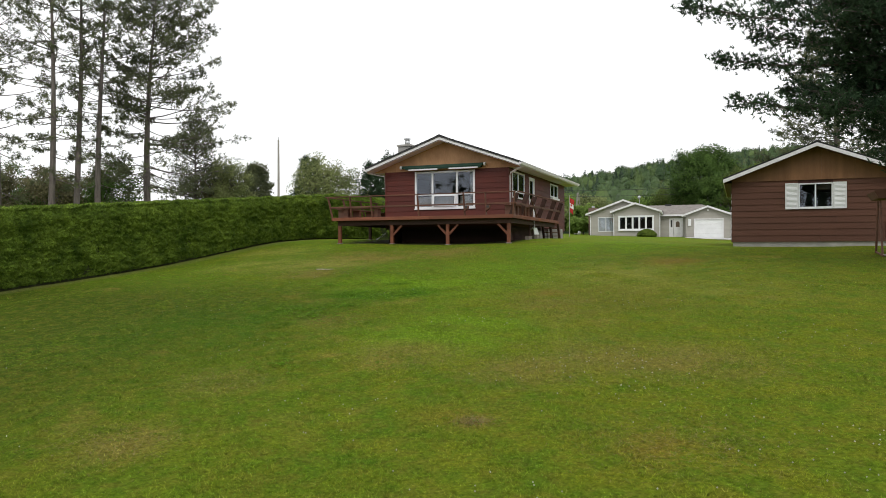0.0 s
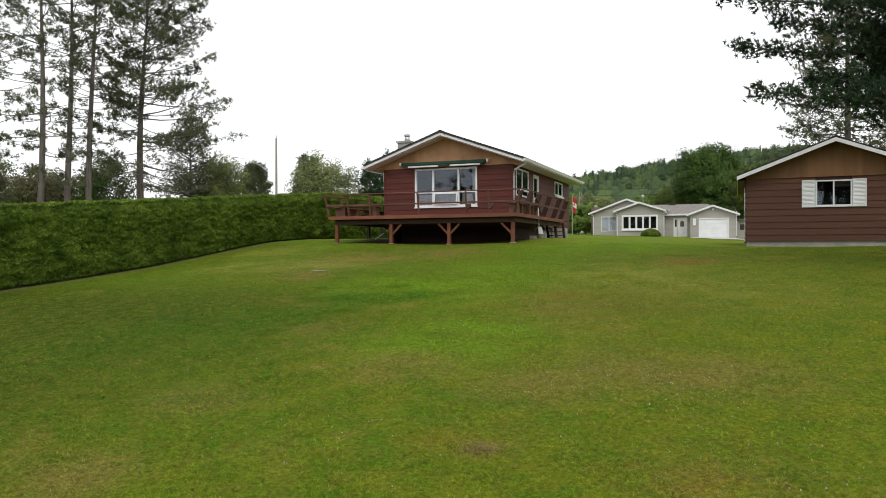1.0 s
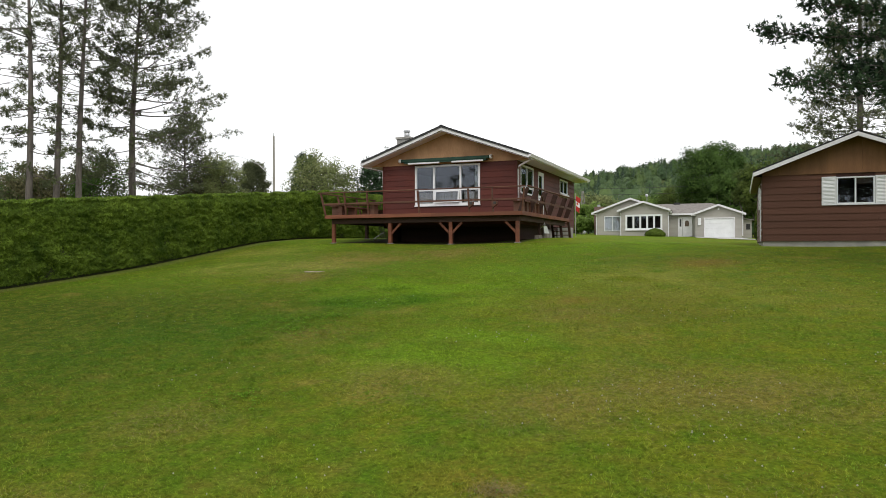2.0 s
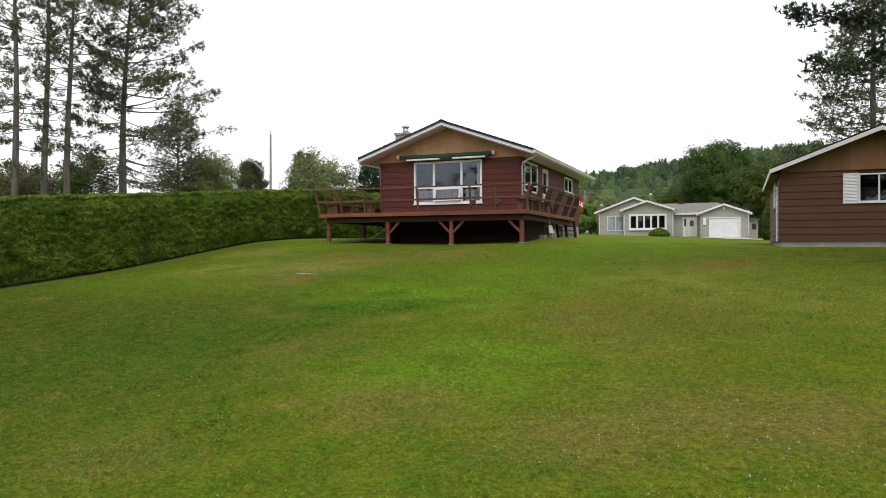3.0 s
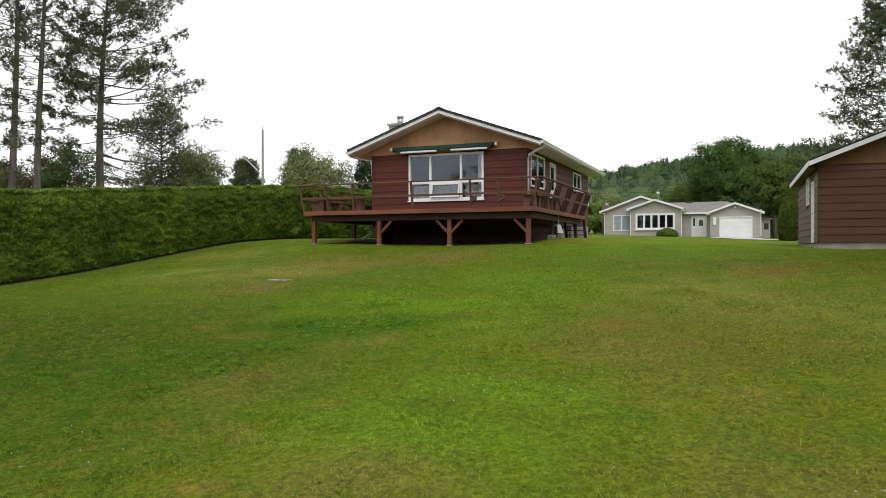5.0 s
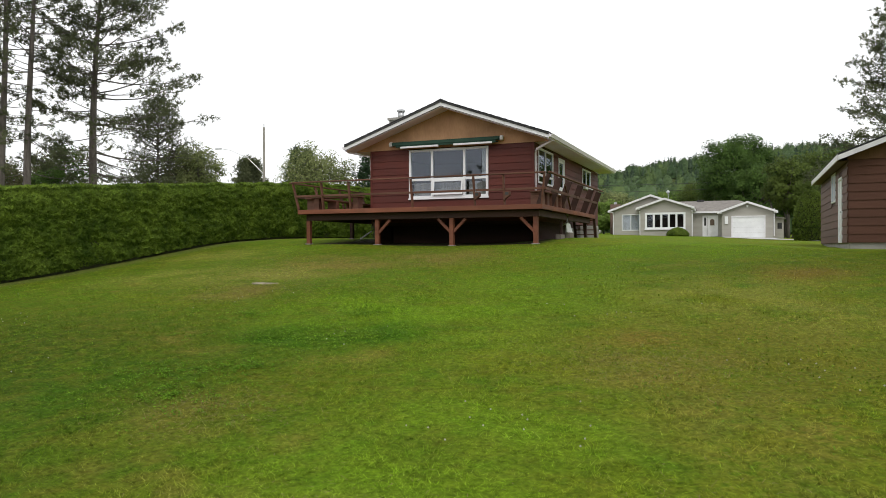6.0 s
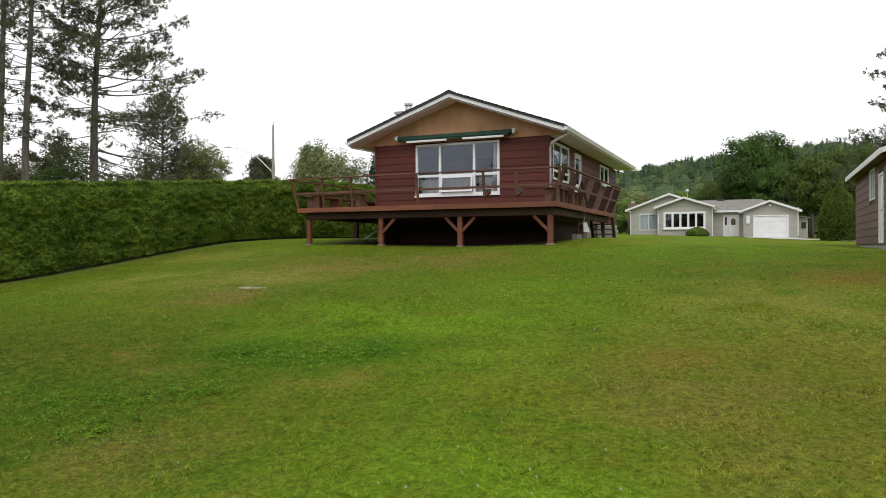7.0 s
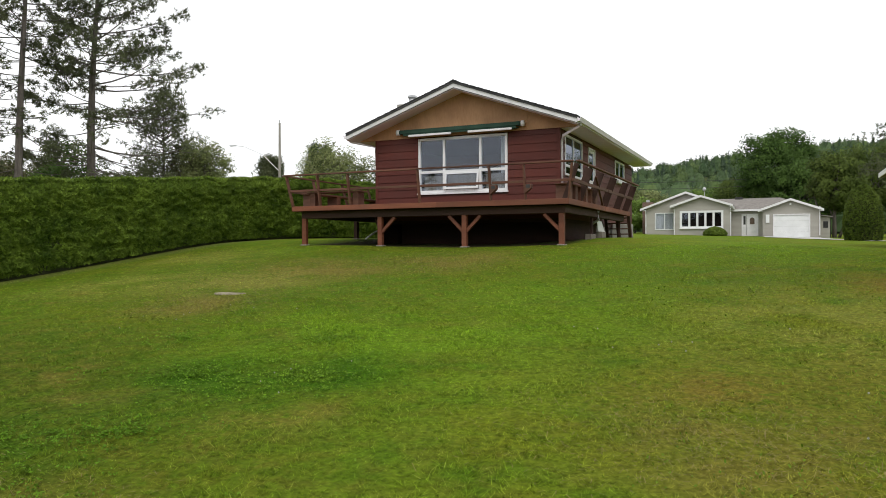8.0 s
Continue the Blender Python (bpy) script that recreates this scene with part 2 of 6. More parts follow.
        c = mix(straw.outputs["Result"], c, (0.26, 0.25, 0.075))
        link(c, hv.inputs["Color"])
        c = hv.outputs["Color"]
        up = add("ShaderNodeCombineXYZ")
        up.inputs[2].default_value = 1.0
        link(rounded_normal(nt, 2.5, up.outputs[0]), p.inputs["Normal"])
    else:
        # thatch between the blades, with the shade there put into the colour
        gap_shade = add("ShaderNodeMapRange")
        gap_shade.inputs["From Min"].default_value, gap_shade.inputs["From Max"].default_value, gap_shade.inputs["To Max"].default_value = 0.0, -3.0, 1.0
        link(sep.outputs["Y"], gap_shade.inputs["Value"])
        c = mix(gap_shade.outputs["Result"], c, mix(1.0, c, (0.76, 0.74, 0.74), "MULTIPLY"))
        bp = add("ShaderNodeBump")
        bp.inputs["Strength"].default_value, bp.inputs["Distance"].default_value = 0.7, 0.05
        link(raw, bp.inputs["Height"])
        link(bp.outputs["Normal"], p.inputs["Normal"])
    link(c, p.inputs["Base Color"])
    p.inputs["Roughness"].default_value, p.inputs["Specular IOR Level"].default_value = 0.85, 0.03
    return m


def glass_material(name, tint=(0.97, 0.98, 0.97), clear=0.96):
    """A window pane: mirror-like by Fresnel, else see-through."""
    m = bpy.data.materials.new(name)
    m.use_nodes = True
    nt = m.node_tree
    nt.nodes.remove(nt.nodes["Principled BSDF"])
    fr = nt.nodes.new("ShaderNodeFresnel")
    fr.inputs["IOR"].default_value = 1.58
    gl, tr, mix = nt.nodes.new("ShaderNodeBsdfGlossy"), nt.nodes.new("ShaderNodeBsdfTransparent"), nt.nodes.new("ShaderNodeMixShader")
    gl.inputs["Roughness"].default_value = 0.02
    gl.inputs["Color"].default_value = (0.78, 0.85, 1.0, 1)
    tr.inputs["Color"].default_value = (*[clear * t for t in tint], 1)
    nt.links.new(fr.outputs[0], mix.inputs[0])
    nt.links.new(tr.outputs[0], mix.inputs[1])
    nt.links.new(gl.outputs[0], mix.inputs[2])
    nt.links.new(mix.outputs[0], nt.nodes["Material Output"].inputs["Surface"])
    return m


OLIVE = (0.158, 0.158, 0.020)
FRESH, LUSH = (0.152, 0.282, 0.013), (0.046, 0.132, 0.006)
WORN, STRAWY, RUSTY = (0.240, 0.195, 0.046), (0.290, 0.280, 0.058), (0.235, 0.158, 0.032)
LAWN_PATCHES = [(7.3, -13.6, 3.0, FRESH, 0.9), (11.3, -19.3, 3.2, FRESH, 0.7), (10.4, -14.0, 4.5, FRESH, 0.6), (9.6, -9.8, 3.2, FRESH, 0.6), (11.0, -7.0, 4.0, LUSH, 0.35), (13.5, -13.0, 3.0, STRAWY, 0.45), (16.5, -13.5, 4.5, STRAWY, 0.25), (13.2, -10.6, 3.2, STRAWY, 0.4),
                (8.2, -15.4, 1.6, LUSH, 0.95), (6.9, -15.7, 1.6, LUSH, 0.8), (6.4, -18.0, 2.4, LUSH, 0.45), (5.2, -20.2, 3.6, LUSH, 0.4),
                (2.9, -7.2, 3.0, WORN, 0.8), (5.6, -6.0, 2.6, WORN, 0.75), (2.2, -9.6, 2.6, STRAWY, 0.7), (3.2, -12.0, 1.7, WORN, 0.8), (-0.5, -10.0, 3.2, STRAWY, 0.5), (-2.5, -5.5, 3.0, STRAWY, 0.5), (-1.0, -3.0, 3.0, FRESH, 0.5), (10.0, -4.5, 4.0, FRESH, 0.5), (13.0, -2.0, 5.0, FRESH, 0.6), (14.6, -8.1, 1.6, RUSTY, 0.7),
                (14.4, -20.6, 2.0, WORN, 0.5), (16.1, -20.7, 1.8, WORN, 0.65), (13.4, -21.9, 1.4, WORN, 0.5), (12.6, -14.6, 3.2, OLIVE, 0.8), (14.0, -16.0, 3.0, OLIVE, 0.6), (11.1, -21.3, 1.4, WORN, 0.65), (16.0, -24.3, 1.3, RUSTY, 0.6), (9.3, -26.1, 1.0, WORN, 0.8), (8.9, -23.5, 1.2, WORN, 0.5), (12.5, -16.1, 1.5, WORN, 0.7), (12.0, -14.7, 1.0, RUSTY, 0.5), (13.48, -24.23, 0.36, WORN, 1.0), (13.2, -23.9, 1.1, RUSTY, 0.4), (8.2, -18.9, 1.2, WORN, 0.5), (13.6, -18.0, 1.6, WORN, 0.5)]
LAWN_CLOVER = (0.112, 0.176, 0.012)
LAWN_GREEN, LAWN_YELLOW = (0.116, 0.200, 0.013), (0.168, 0.200, 0.014)
LAWN_DEEP, LAWN_DRY = (0.084, 0.164, 0.010), (0.260, 0.200, 0.048)
LAWN_DARK, LAWN_THATCH = (0.052, 0.088, 0.008), (0.165, 0.160, 0.022)
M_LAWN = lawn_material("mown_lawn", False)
M_BLADES = lawn_material("grass_blades", True)
M_SIDING = surface("red_brown_siding", (0.080, 0.0156, 0.0098), (0.114, 0.0242, 0.0148), scale=1.2, rough=0.6, spec=0.32, bump=0.35, grain=30, stretch=(0.25, 0.25, 2.2), vary=0.14, stain=0.25, stain_colour=(0.06, 0.03, 0.028))
M_WALL = surface("dark_wall_sheathing", (0.05, 0.02, 0.016), (0.07, 0.03, 0.024), rough=0.8)
M_SHED = surface("brown_shed_siding", (0.088, 0.036, 0.022), (0.125, 0.053, 0.032), scale=1.0, rough=0.6, spec=0.3, bump=0.35, grain=30, stretch=(0.25, 0.25, 2.2), vary=0.10, stain=0.2, stain_colour=(0.08, 0.04, 0.025))
M_GABLE = surface("tan_stained_plywood", (0.39, 0.203, 0.098), (0.55, 0.308, 0.158), scale=1.2, rough=0.6, bump=0.3, grain=18, stretch=(1.3, 1.3, 0.35), stain=0.6, stain_colour=(0.20, 0.09, 0.035), stain_scale=0.9, vary=0.06)
# brown stain, darkened a little with the overhanging pine's shade put in
M_SHED_GABLE = surface("brown_stained_plywood", (0.165, 0.078, 0.032), (0.255, 0.125, 0.052), scale=1.4, rough=0.6, bump=0.3, grain=24, stretch=(2.2, 2.2, 0.22), stain=0.45, stain_colour=(0.13, 0.06, 0.025), stain_scale=0.9)
M_WHITE = surface("white_painted_trim", (0.70, 0.69, 0.71), (0.84, 0.83, 0.85), scale=3, rough=0.45, bump=0.1, stain=0.15, stain_colour=(0.5, 0.47, 0.45))
M_VINYL = surface("white_vinyl_frame", (0.74, 0.75, 0.76), (0.84, 0.85, 0.86), scale=2, rough=0.35, bump=0.05)
M_SOFFIT = surface("pale_soffit", (0.70, 0.62, 0.72), (0.80, 0.72, 0.82), scale=2, rough=0.6, bump=0.15, stretch=(0.3, 3, 1))
M_GUTTER = surface("white_metal_gutter", (0.74, 0.71, 0.73), (0.84, 0.81, 0.83), scale=2, rough=0.4, bump=0.05)
M_SHINGLE = surface("charcoal_shingles", (0.030, 0.030, 0.032), (0.065, 0.064, 0.066), scale=5, rough=0.9, bump=0.6, grain=90, vary=0.25)
M_DECK = surface("red_stained_deck_wood", (0.135, 0.042, 0.021), (0.235, 0.080, 0.040), scale=1.4, rough=0.6, bump=0.35, grain=28, stretch=(0.4, 1, 3), vary=0.14, stain=0.4, stain_colour=(0.11, 0.05, 0.03))
M_RAIL = surface("weathered_brown_rail", (0.085, 0.036, 0.022), (0.165, 0.070, 0.042), scale=1.6, rough=0.7, bump=0.35, grain=30, stretch=(0.5, 0.5, 3), vary=0.2, stain=0.5, stain_colour=(0.13, 0.09, 0.065))
M_BEAM = surface("dark_brown_beam", (0.045, 0.022, 0.016), (0.075, 0.034, 0.024), scale=1.4, rough=0.75, bump=0.3, stretch=(0.4, 1, 3), vary=0.1)
M_CONCRETE = surface("grey_concrete", (0.28, 0.27, 0.25), (0.42, 0.40, 0.37), scale=2, rough=0.9, bump=0.4, grain=60, stain=0.4, stain_colour=(0.2, 0.19, 0.16))
M_FOOTING = surface("dirty_concrete_footing", (0.15, 0.125, 0.105), (0.24, 0.21, 0.18), scale=4, rough=0.9, bump=0.4)
M_CHIMNEY = surface("grey_chimney_block", (0.26, 0.25, 0.24), (0.38, 0.37, 0.36), scale=3, rough=0.9, bump=0.4, grain=60, vary=0.1)
M_METAL = surface("galvanised_metal", (0.45, 0.46, 0.47), (0.62, 0.63, 0.64), scale=4, rough=0.4, metal=0.7, bump=0.05)
M_DARKMETAL = surface("dark_metal", (0.03, 0.03, 0.03), (0.06, 0.06, 0.06), scale=4, rough=0.5, metal=0.4, bump=0.05)
M_AWNING = surface("dark_green_awning_canvas", (0.012, 0.040, 0.026), (0.022, 0.062, 0.040), scale=3, rough=0.8, bump=0.2, grain=90)
M_GLASS = glass_material("window_glass")
M_ROOM = surface("brown_room_panelling", (0.10, 0.07, 0.05), (0.15, 0.11, 0.08), scale=1, rough=0.9, bump=0.05)
M_CURTAIN = surface("pale_curtain", (0.5, 0.52, 0.54), (0.66, 0.68, 0.70), scale=2, rough=0.9, bump=0.3, grain=14, stretch=(6, 6, 0.1))
M_DARKROOM = surface("unlit_room_brown", (0.014, 0.011, 0.009), (0.024, 0.019, 0.015), scale=2, rough=0.9, bump=0.05)
M_DRAPE = surface("grey_beige_drape", (0.26, 0.25, 0.235), (0.40, 0.385, 0.36), scale=2, rough=0.9, bump=0.3, grain=14, stretch=(6, 6, 0.1))
M_GREYSIDING = surface("grey_vinyl_siding", (0.345, 0.325, 0.295), (0.41, 0.39, 0.355), scale=1.2, rough=0.6, bump=0.15, stretch=(0.3, 0.3, 2), vary=0.03)
M_GREYROOF = surface("grey_brown_shingles", (0.165, 0.150, 0.137), (0.26, 0.24, 0.22), scale=3, rough=0.9, bump=0.5, grain=60, vary=0.12)
M_BARK = surface("grey_brown_bark", (0.085, 0.074, 0.066), (0.185, 0.160, 0.142), scale=3, rough=0.95, bump=0.9, grain=16, stretch=(3, 3, 0.5), depth=0.04)
M_NEEDLES = leaf_material("red_pine_needles", (0.085, 0.104, 0.052), (0.200, 0.225, 0.108), through=0.35)
M_WHITEPINE = leaf_material("white_pine_needles", (0.024, 0.054, 0.026), (0.075, 0.130, 0.058), through=0.3)
M_HEDGE = leaf_material("cedar_hedge_leaf", (0.060, 0.112, 0.010), (0.195, 0.290, 0.032), through=0.2, island=0.42, scale=1.1)
M_CONE = leaf_material("clipped_cedar_leaf", (0.075, 0.120, 0.015), (0.165, 0.230, 0.036), through=0.2, island=0.25, scale=1.1)
# near-black green that puts inner shade into the hedge and shrub cores
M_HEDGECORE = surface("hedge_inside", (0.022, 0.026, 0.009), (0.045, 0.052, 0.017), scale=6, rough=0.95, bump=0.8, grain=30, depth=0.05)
M_MAPLE = leaf_material("maple_leaf", (0.036, 0.078, 0.014), (0.108, 0.185, 0.038), through=0.3, island=0.22)
M_BIRCH = leaf_material("birch_leaf", (0.145, 0.180, 0.062), (0.300, 0.335, 0.135), through=0.4, island=0.3)
M_SHRUB = leaf_material("dull_shrub_leaf", (0.095, 0.094, 0.046), (0.190, 0.175, 0.085), through=0.3)
M_BUSH = leaf_material("bright_bush_leaf", (0.105, 0.175, 0.030), (0.210, 0.310, 0.065), through=0.35, island=0.25)
M_OLIVE = leaf_material("olive_leaf", (0.060, 0.094, 0.018), (0.130, 0.175, 0.036), through=0.3, island=0.22)
# far woods: leaf colours lightened to put some haze into them
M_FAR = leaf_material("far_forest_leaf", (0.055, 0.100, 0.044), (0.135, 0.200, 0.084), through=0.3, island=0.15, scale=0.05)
M_FAR_CONIFER = leaf_material("far_conifer_needles", (0.040, 0.070, 0.042), (0.076, 0.118, 0.064), through=0.2, island=0.15, scale=0.05)
M_FAR_PALE = leaf_material("far_pale_leaf", (0.085, 0.140, 0.046), (0.160, 0.225, 0.080), through=0.3, island=0.15, scale=0.05)
M_PAVE = surface("pale_concrete_drive", (0.38, 0.37, 0.35), (0.50, 0.49, 0.47), scale=1.2, rough=0.9, bump=0.3, grain=30)
M_PALE = surface("weathered_timber_pole", (0.25, 0.23, 0.21), (0.36, 0.34, 0.31), scale=2, rough=0.9, bump=0.3, stretch=(3, 3, 0.3))
M_RED = surface("red_flag_cloth", (0.38, 0.025, 0.02), (0.48, 0.035, 0.03), rough=0.8, bump=0.1)
M_CLOTH = surface("white_flag_cloth", (0.72, 0.72, 0.72), (0.82, 0.82, 0.82), rough=0.8, bump=0.1)
M_BRICK = surface("brown_brick", (0.13, 0.085, 0.065), (0.22, 0.15, 0.12), scale=6, rough=0.9, bump=0.4)
M_STONE = surface("pale_flagstone", (0.17, 0.145, 0.10), (0.36, 0.315, 0.235), scale=7, rough=0.9, bump=0.6, stain=0.7, stain_colour=(0.08, 0.075, 0.03), stain_scale=6)
M_BLOSSOM = surface("white_clover_flower", (0.40, 0.42, 0.33), (0.62, 0.63, 0.54), rough=0.8, bump=0)
M_CLOVER = leaf_material("clover_leaf", (0.085, 0.160, 0.010), (0.150, 0.240, 0.022), through=0.2, island=0.3, rough=0.8)
M_STRAW = surface("dry_straw", (0.15, 0.125, 0.040), (0.24, 0.195, 0.070), scale=4, rough=0.9, bump=0, island=0.3)
M_WEED = leaf_material("broad_weed_leaf", (0.085, 0.185, 0.010), (0.150, 0.270, 0.018), through=0.3, rough=0.8)


# ---- ground: one sheet to the horizon ----
PROFILE = [(-3000, -10.0), (-400, -9.5), (-80, -7.8), (-45, -4.95), (-33, -3.55), (-24, -2.45), (-18, -1.72), (-14.3, -1.32), (-10.8, -0.95),
           (-6.7, -0.47), (-4.2, -0.15), (-2.4, 0.01), (2, 0.07), (10, 0.20), (30, 0.46), (52, 1.02), (80, 1.6), (140, 2.5), (3000, 2.5)]
# the ground along the hedge
HEDGE_SIDE = [(-3000, -10.0), (-400, -9.5), (-80, -7.6), (-45, -4.75), (-33, -3.38), (-24, -2.30), (-17, -1.60), (-13.6, -1.31), (-9.6, -0.91),
              (-7.2, -0.60), (-5, -0.30), (-2.5, 0.03), (-0.7, 0.18), (3, 0.33), (10, 0.36), (30, 0.46), (52, 1.02), (140, 2.5), (3000, 2.5)]


def smooth(a, b, x):
    k = np.clip((x - a) / (b - a), 0, 1)
    return k * k * (3 - 2 * k)


def along(profile, y):
    """A smooth curve through the (y, height) pairs."""
    py, pz = np.array(profile).T
    slope = np.r_[0, (pz[2:] - pz[:-2]) / (py[2:] - py[:-2]), 0]
    i = np.clip(np.searchsorted(py, y) - 1, 0, len(py) - 2)
    h = py[i + 1] - py[i]
    s = np.clip((y - py[i]) / h, 0, 1)
    return (1 + 2 * s) * (1 - s) ** 2 * pz[i] + s * (1 - s) ** 2 * h * slope[i] + s * s * (3 - 2 * s) * pz[i + 1] + s * s * (s - 1) * h * slope[i + 1]


def ground_z(x, y):
    """The height of the ground, for numbers or arrays."""
    x, y = np.asarray(x, float), np.asarray(y, float)
    k = smooth(0.5, -4.8 + 3.4 * smooth(-3, 1, y), x)
    z = (1 - k) * along(PROFILE, y) + k * along(HEDGE_SIDE, y)
    z = z - 0.23 * smooth(11, 17, x) * smooth(-9, -1, y) * (1 - smooth(8, 30, y))
    z = z - 0.05 * np.exp(-((x - 5.2) / 2.4) ** 2 - ((y + 2.4) / 1.6) ** 2)
    z = z + 0.17 * np.exp(-((x - 8.2) / 2.8) ** 2) * smooth(-2.4, 1.2, y) * (1 - smooth(7, 18, y))
    z = z - 0.030 * np.clip(x - 8, -14, 14) * smooth(12, 46, y) * (1 - smooth(80, 140, y))
    z = z + 0.03 * (1 - k) * np.sin(x * 0.9 + 1.3 * np.sin(y * 0.5)) * np.sin(y * 0.7 + 0.8 * np.sin(x * 0.4)) * (1 - smooth(20, 60, np.abs(y)))
    return z + 72 * np.exp(-((x - 60) / 310) ** 2) * smooth(150, 680, y)


def gz(x, y):
    return float(ground_z(x, y))


def steps(lo, hi, near_lo, near_hi, fine):
    """Grid lines, fine between near_lo and near_hi and wider apart beyond."""
    out = list(np.arange(near_lo, near_hi + fine / 2, fine))
    d = fine
    while out[-1] < hi:
        d *= 1.25
        out.append(min(out[-1] + d, hi))
    d = fine
    while out[0] > lo:
        d *= 1.25
        out.insert(0, max(out[0] - d, lo))
    return np.array(out)


def build_ground():
    xs, ys = steps(-2500, 2500, -14, 30, 0.5), steps(-600, 2500, -34, 14, 0.5)
    gx, gy = np.meshgrid(xs, ys, indexing="ij")
    v = np.stack([gx, gy, ground_z(gx, gy)], -1).reshape(-1, 3)
    ny = len(ys)
    faces = [(i * ny + j, (i + 1) * ny + j, (i + 1) * ny + j + 1, i * ny + j + 1) for i in range(len(xs) - 1) for j in range(ny - 1)]
    me = bpy.data.meshes.new("ground")
    me.from_pydata(v.tolist(), [], faces)
    me.polygons.foreach_set("use_smooth", [True] * len(me.polygons))
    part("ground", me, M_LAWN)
    tagged(bpy.data.objects["ground"], "sloping mown green lawn with dry yellow-brown patches", "lawn", kind="structure")


build_ground()


# ---- building helpers ----
def wall_with_openings(axis, at_, thick, a0, a1, z0, z1, openings):
    """A wall along x or y with rectangular openings (a, b, low, high) cut right through it."""
    mb = Mesh()
    lo, hi = sorted((at_, at_ + thick))
    cols = sorted({a0, a1, *[v for o in openings for v in o[:2]]})
    rows = sorted({z0, z1, *[v for o in openings for v in o[2:] if z0 < v < z1]})
    nc, nr = len(cols), len(rows)
    for d in (lo, hi):
        mb.v += [(c, d, r) if axis == "x" else (d, c, r) for c in cols for r in rows]

    def solid(i, j):
        if not (0 <= i < nc - 1 and 0 <= j < nr - 1):
            return False
        c, r = (cols[i] + cols[i + 1]) / 2, (rows[j] + rows[j + 1]) / 2
        return not any(a < c < b and low < r < high for a, b, low, high in openings)
    n = nc * nr
    for i in range(nc - 1):
        for j in range(nr - 1):
            if solid(i, j):
                q = [i * nr + j, (i + 1) * nr + j, (i + 1) * nr + j + 1, i * nr + j + 1]
                mb.f += [tuple(q), tuple(k + n for k in reversed(q))]
                for (di, dj), (p, r) in (((0, -1), (q[0], q[1])), ((1, 0), (q[1], q[2])), ((0, 1), (q[2], q[3])), ((-1, 0), (q[3], q[0]))):
                    if not solid(i + di, j + dj):
                        mb.f.append((p, p + n, r + n, r))
    return mb


def board_mesh(name, height, material, thick=0.030):
    """One lap siding board, one metre long, its lower edge thicker."""
    mb = Mesh()
    mb.prism([(0, 0), (-thick, 0), (-thick, 0.012), (-0.007, height), (0, height)], "x", 0, 1)
    me = mb.data(name)
    me.materials.append(material)
    return me


def lay_siding(parent, me, axis, at_, face, a0, a1, z0, z1, course, openings, joints=()):
    """Courses of lap boards on a wall, cut at its openings. face: the way the boards look, -1 or 1."""
    z, row = z0, 0
    while z < z1 - 0.02:
        top = min(z + course, z1)
        spans = [(a0, a1)]
        for a, b, low, high in openings:
            if low < top - 0.03 and high > z + 0.03:
                spans = [s for p, q in spans for s in ((p, min(q, a)), (max(p, b), q)) if s[1] - s[0] > 0.03]
        cut = []
        for p, q in spans:
            marks = [p] + [j + 0.6 * (row % 2) for j in joints if p + 0.4 < j + 0.6 * (row % 2) < q - 0.4] + [q]
            cut += list(zip(marks, marks[1:]))
        for p, q in cut:
            ob = new("siding_board", me)
            ob.parent = parent
            ob.matrix_parent_inverse = base_of(parent).inverted()
            tall = (top - z + 0.012) / course if top - z < course - 0.01 else 1.0
            scale = Matrix.Diagonal((q - p - 0.004, 1, tall, 1))
            if axis == "x":
                ob.matrix_basis = (pose(p + 0.002, at_, z) if face < 0 else pose(q - 0.002, at_, z, 0, 0, 180)) @ scale
            else:
                ob.matrix_basis = (pose(at_, q - 0.002, z, 0, 0, -90) if face < 0 else pose(at_, p + 0.002, z, 0, 0, 90)) @ scale
        z += course
        row += 1


def frame_rect(mb, axis, at_, depth, a0, a1, z0, z1, w):
    """Four bars round a rectangle in a wall along the given axis."""
    lo, hi = sorted((at_, at_ + depth))

    def put(a, b, c, d):
        mb.box(a, b, lo, hi, c, d) if axis == "x" else mb.box(lo, hi, a, b, c, d)
    put(a0, a0 + w, z0, z1)
    put(a1 - w, a1, z0, z1)
    put(a0 + w, a1 - w, z0, z0 + w)
    put(a0 + w, a1 - w, z1 - w, z1)
    return mb


def pane(parent, axis, at_, a0, a1, z0, z1):
    mb = Mesh()
    mb.box(a0, a1, at_, at_ + 0.006, z0, z1) if axis == "x" else mb.box(at_, at_ + 0.006, a0, a1, z0, z1)
    ob = part("pane", mb, M_GLASS, parent, "clear glass pane")
    ob.visible_shadow = False
    return ob


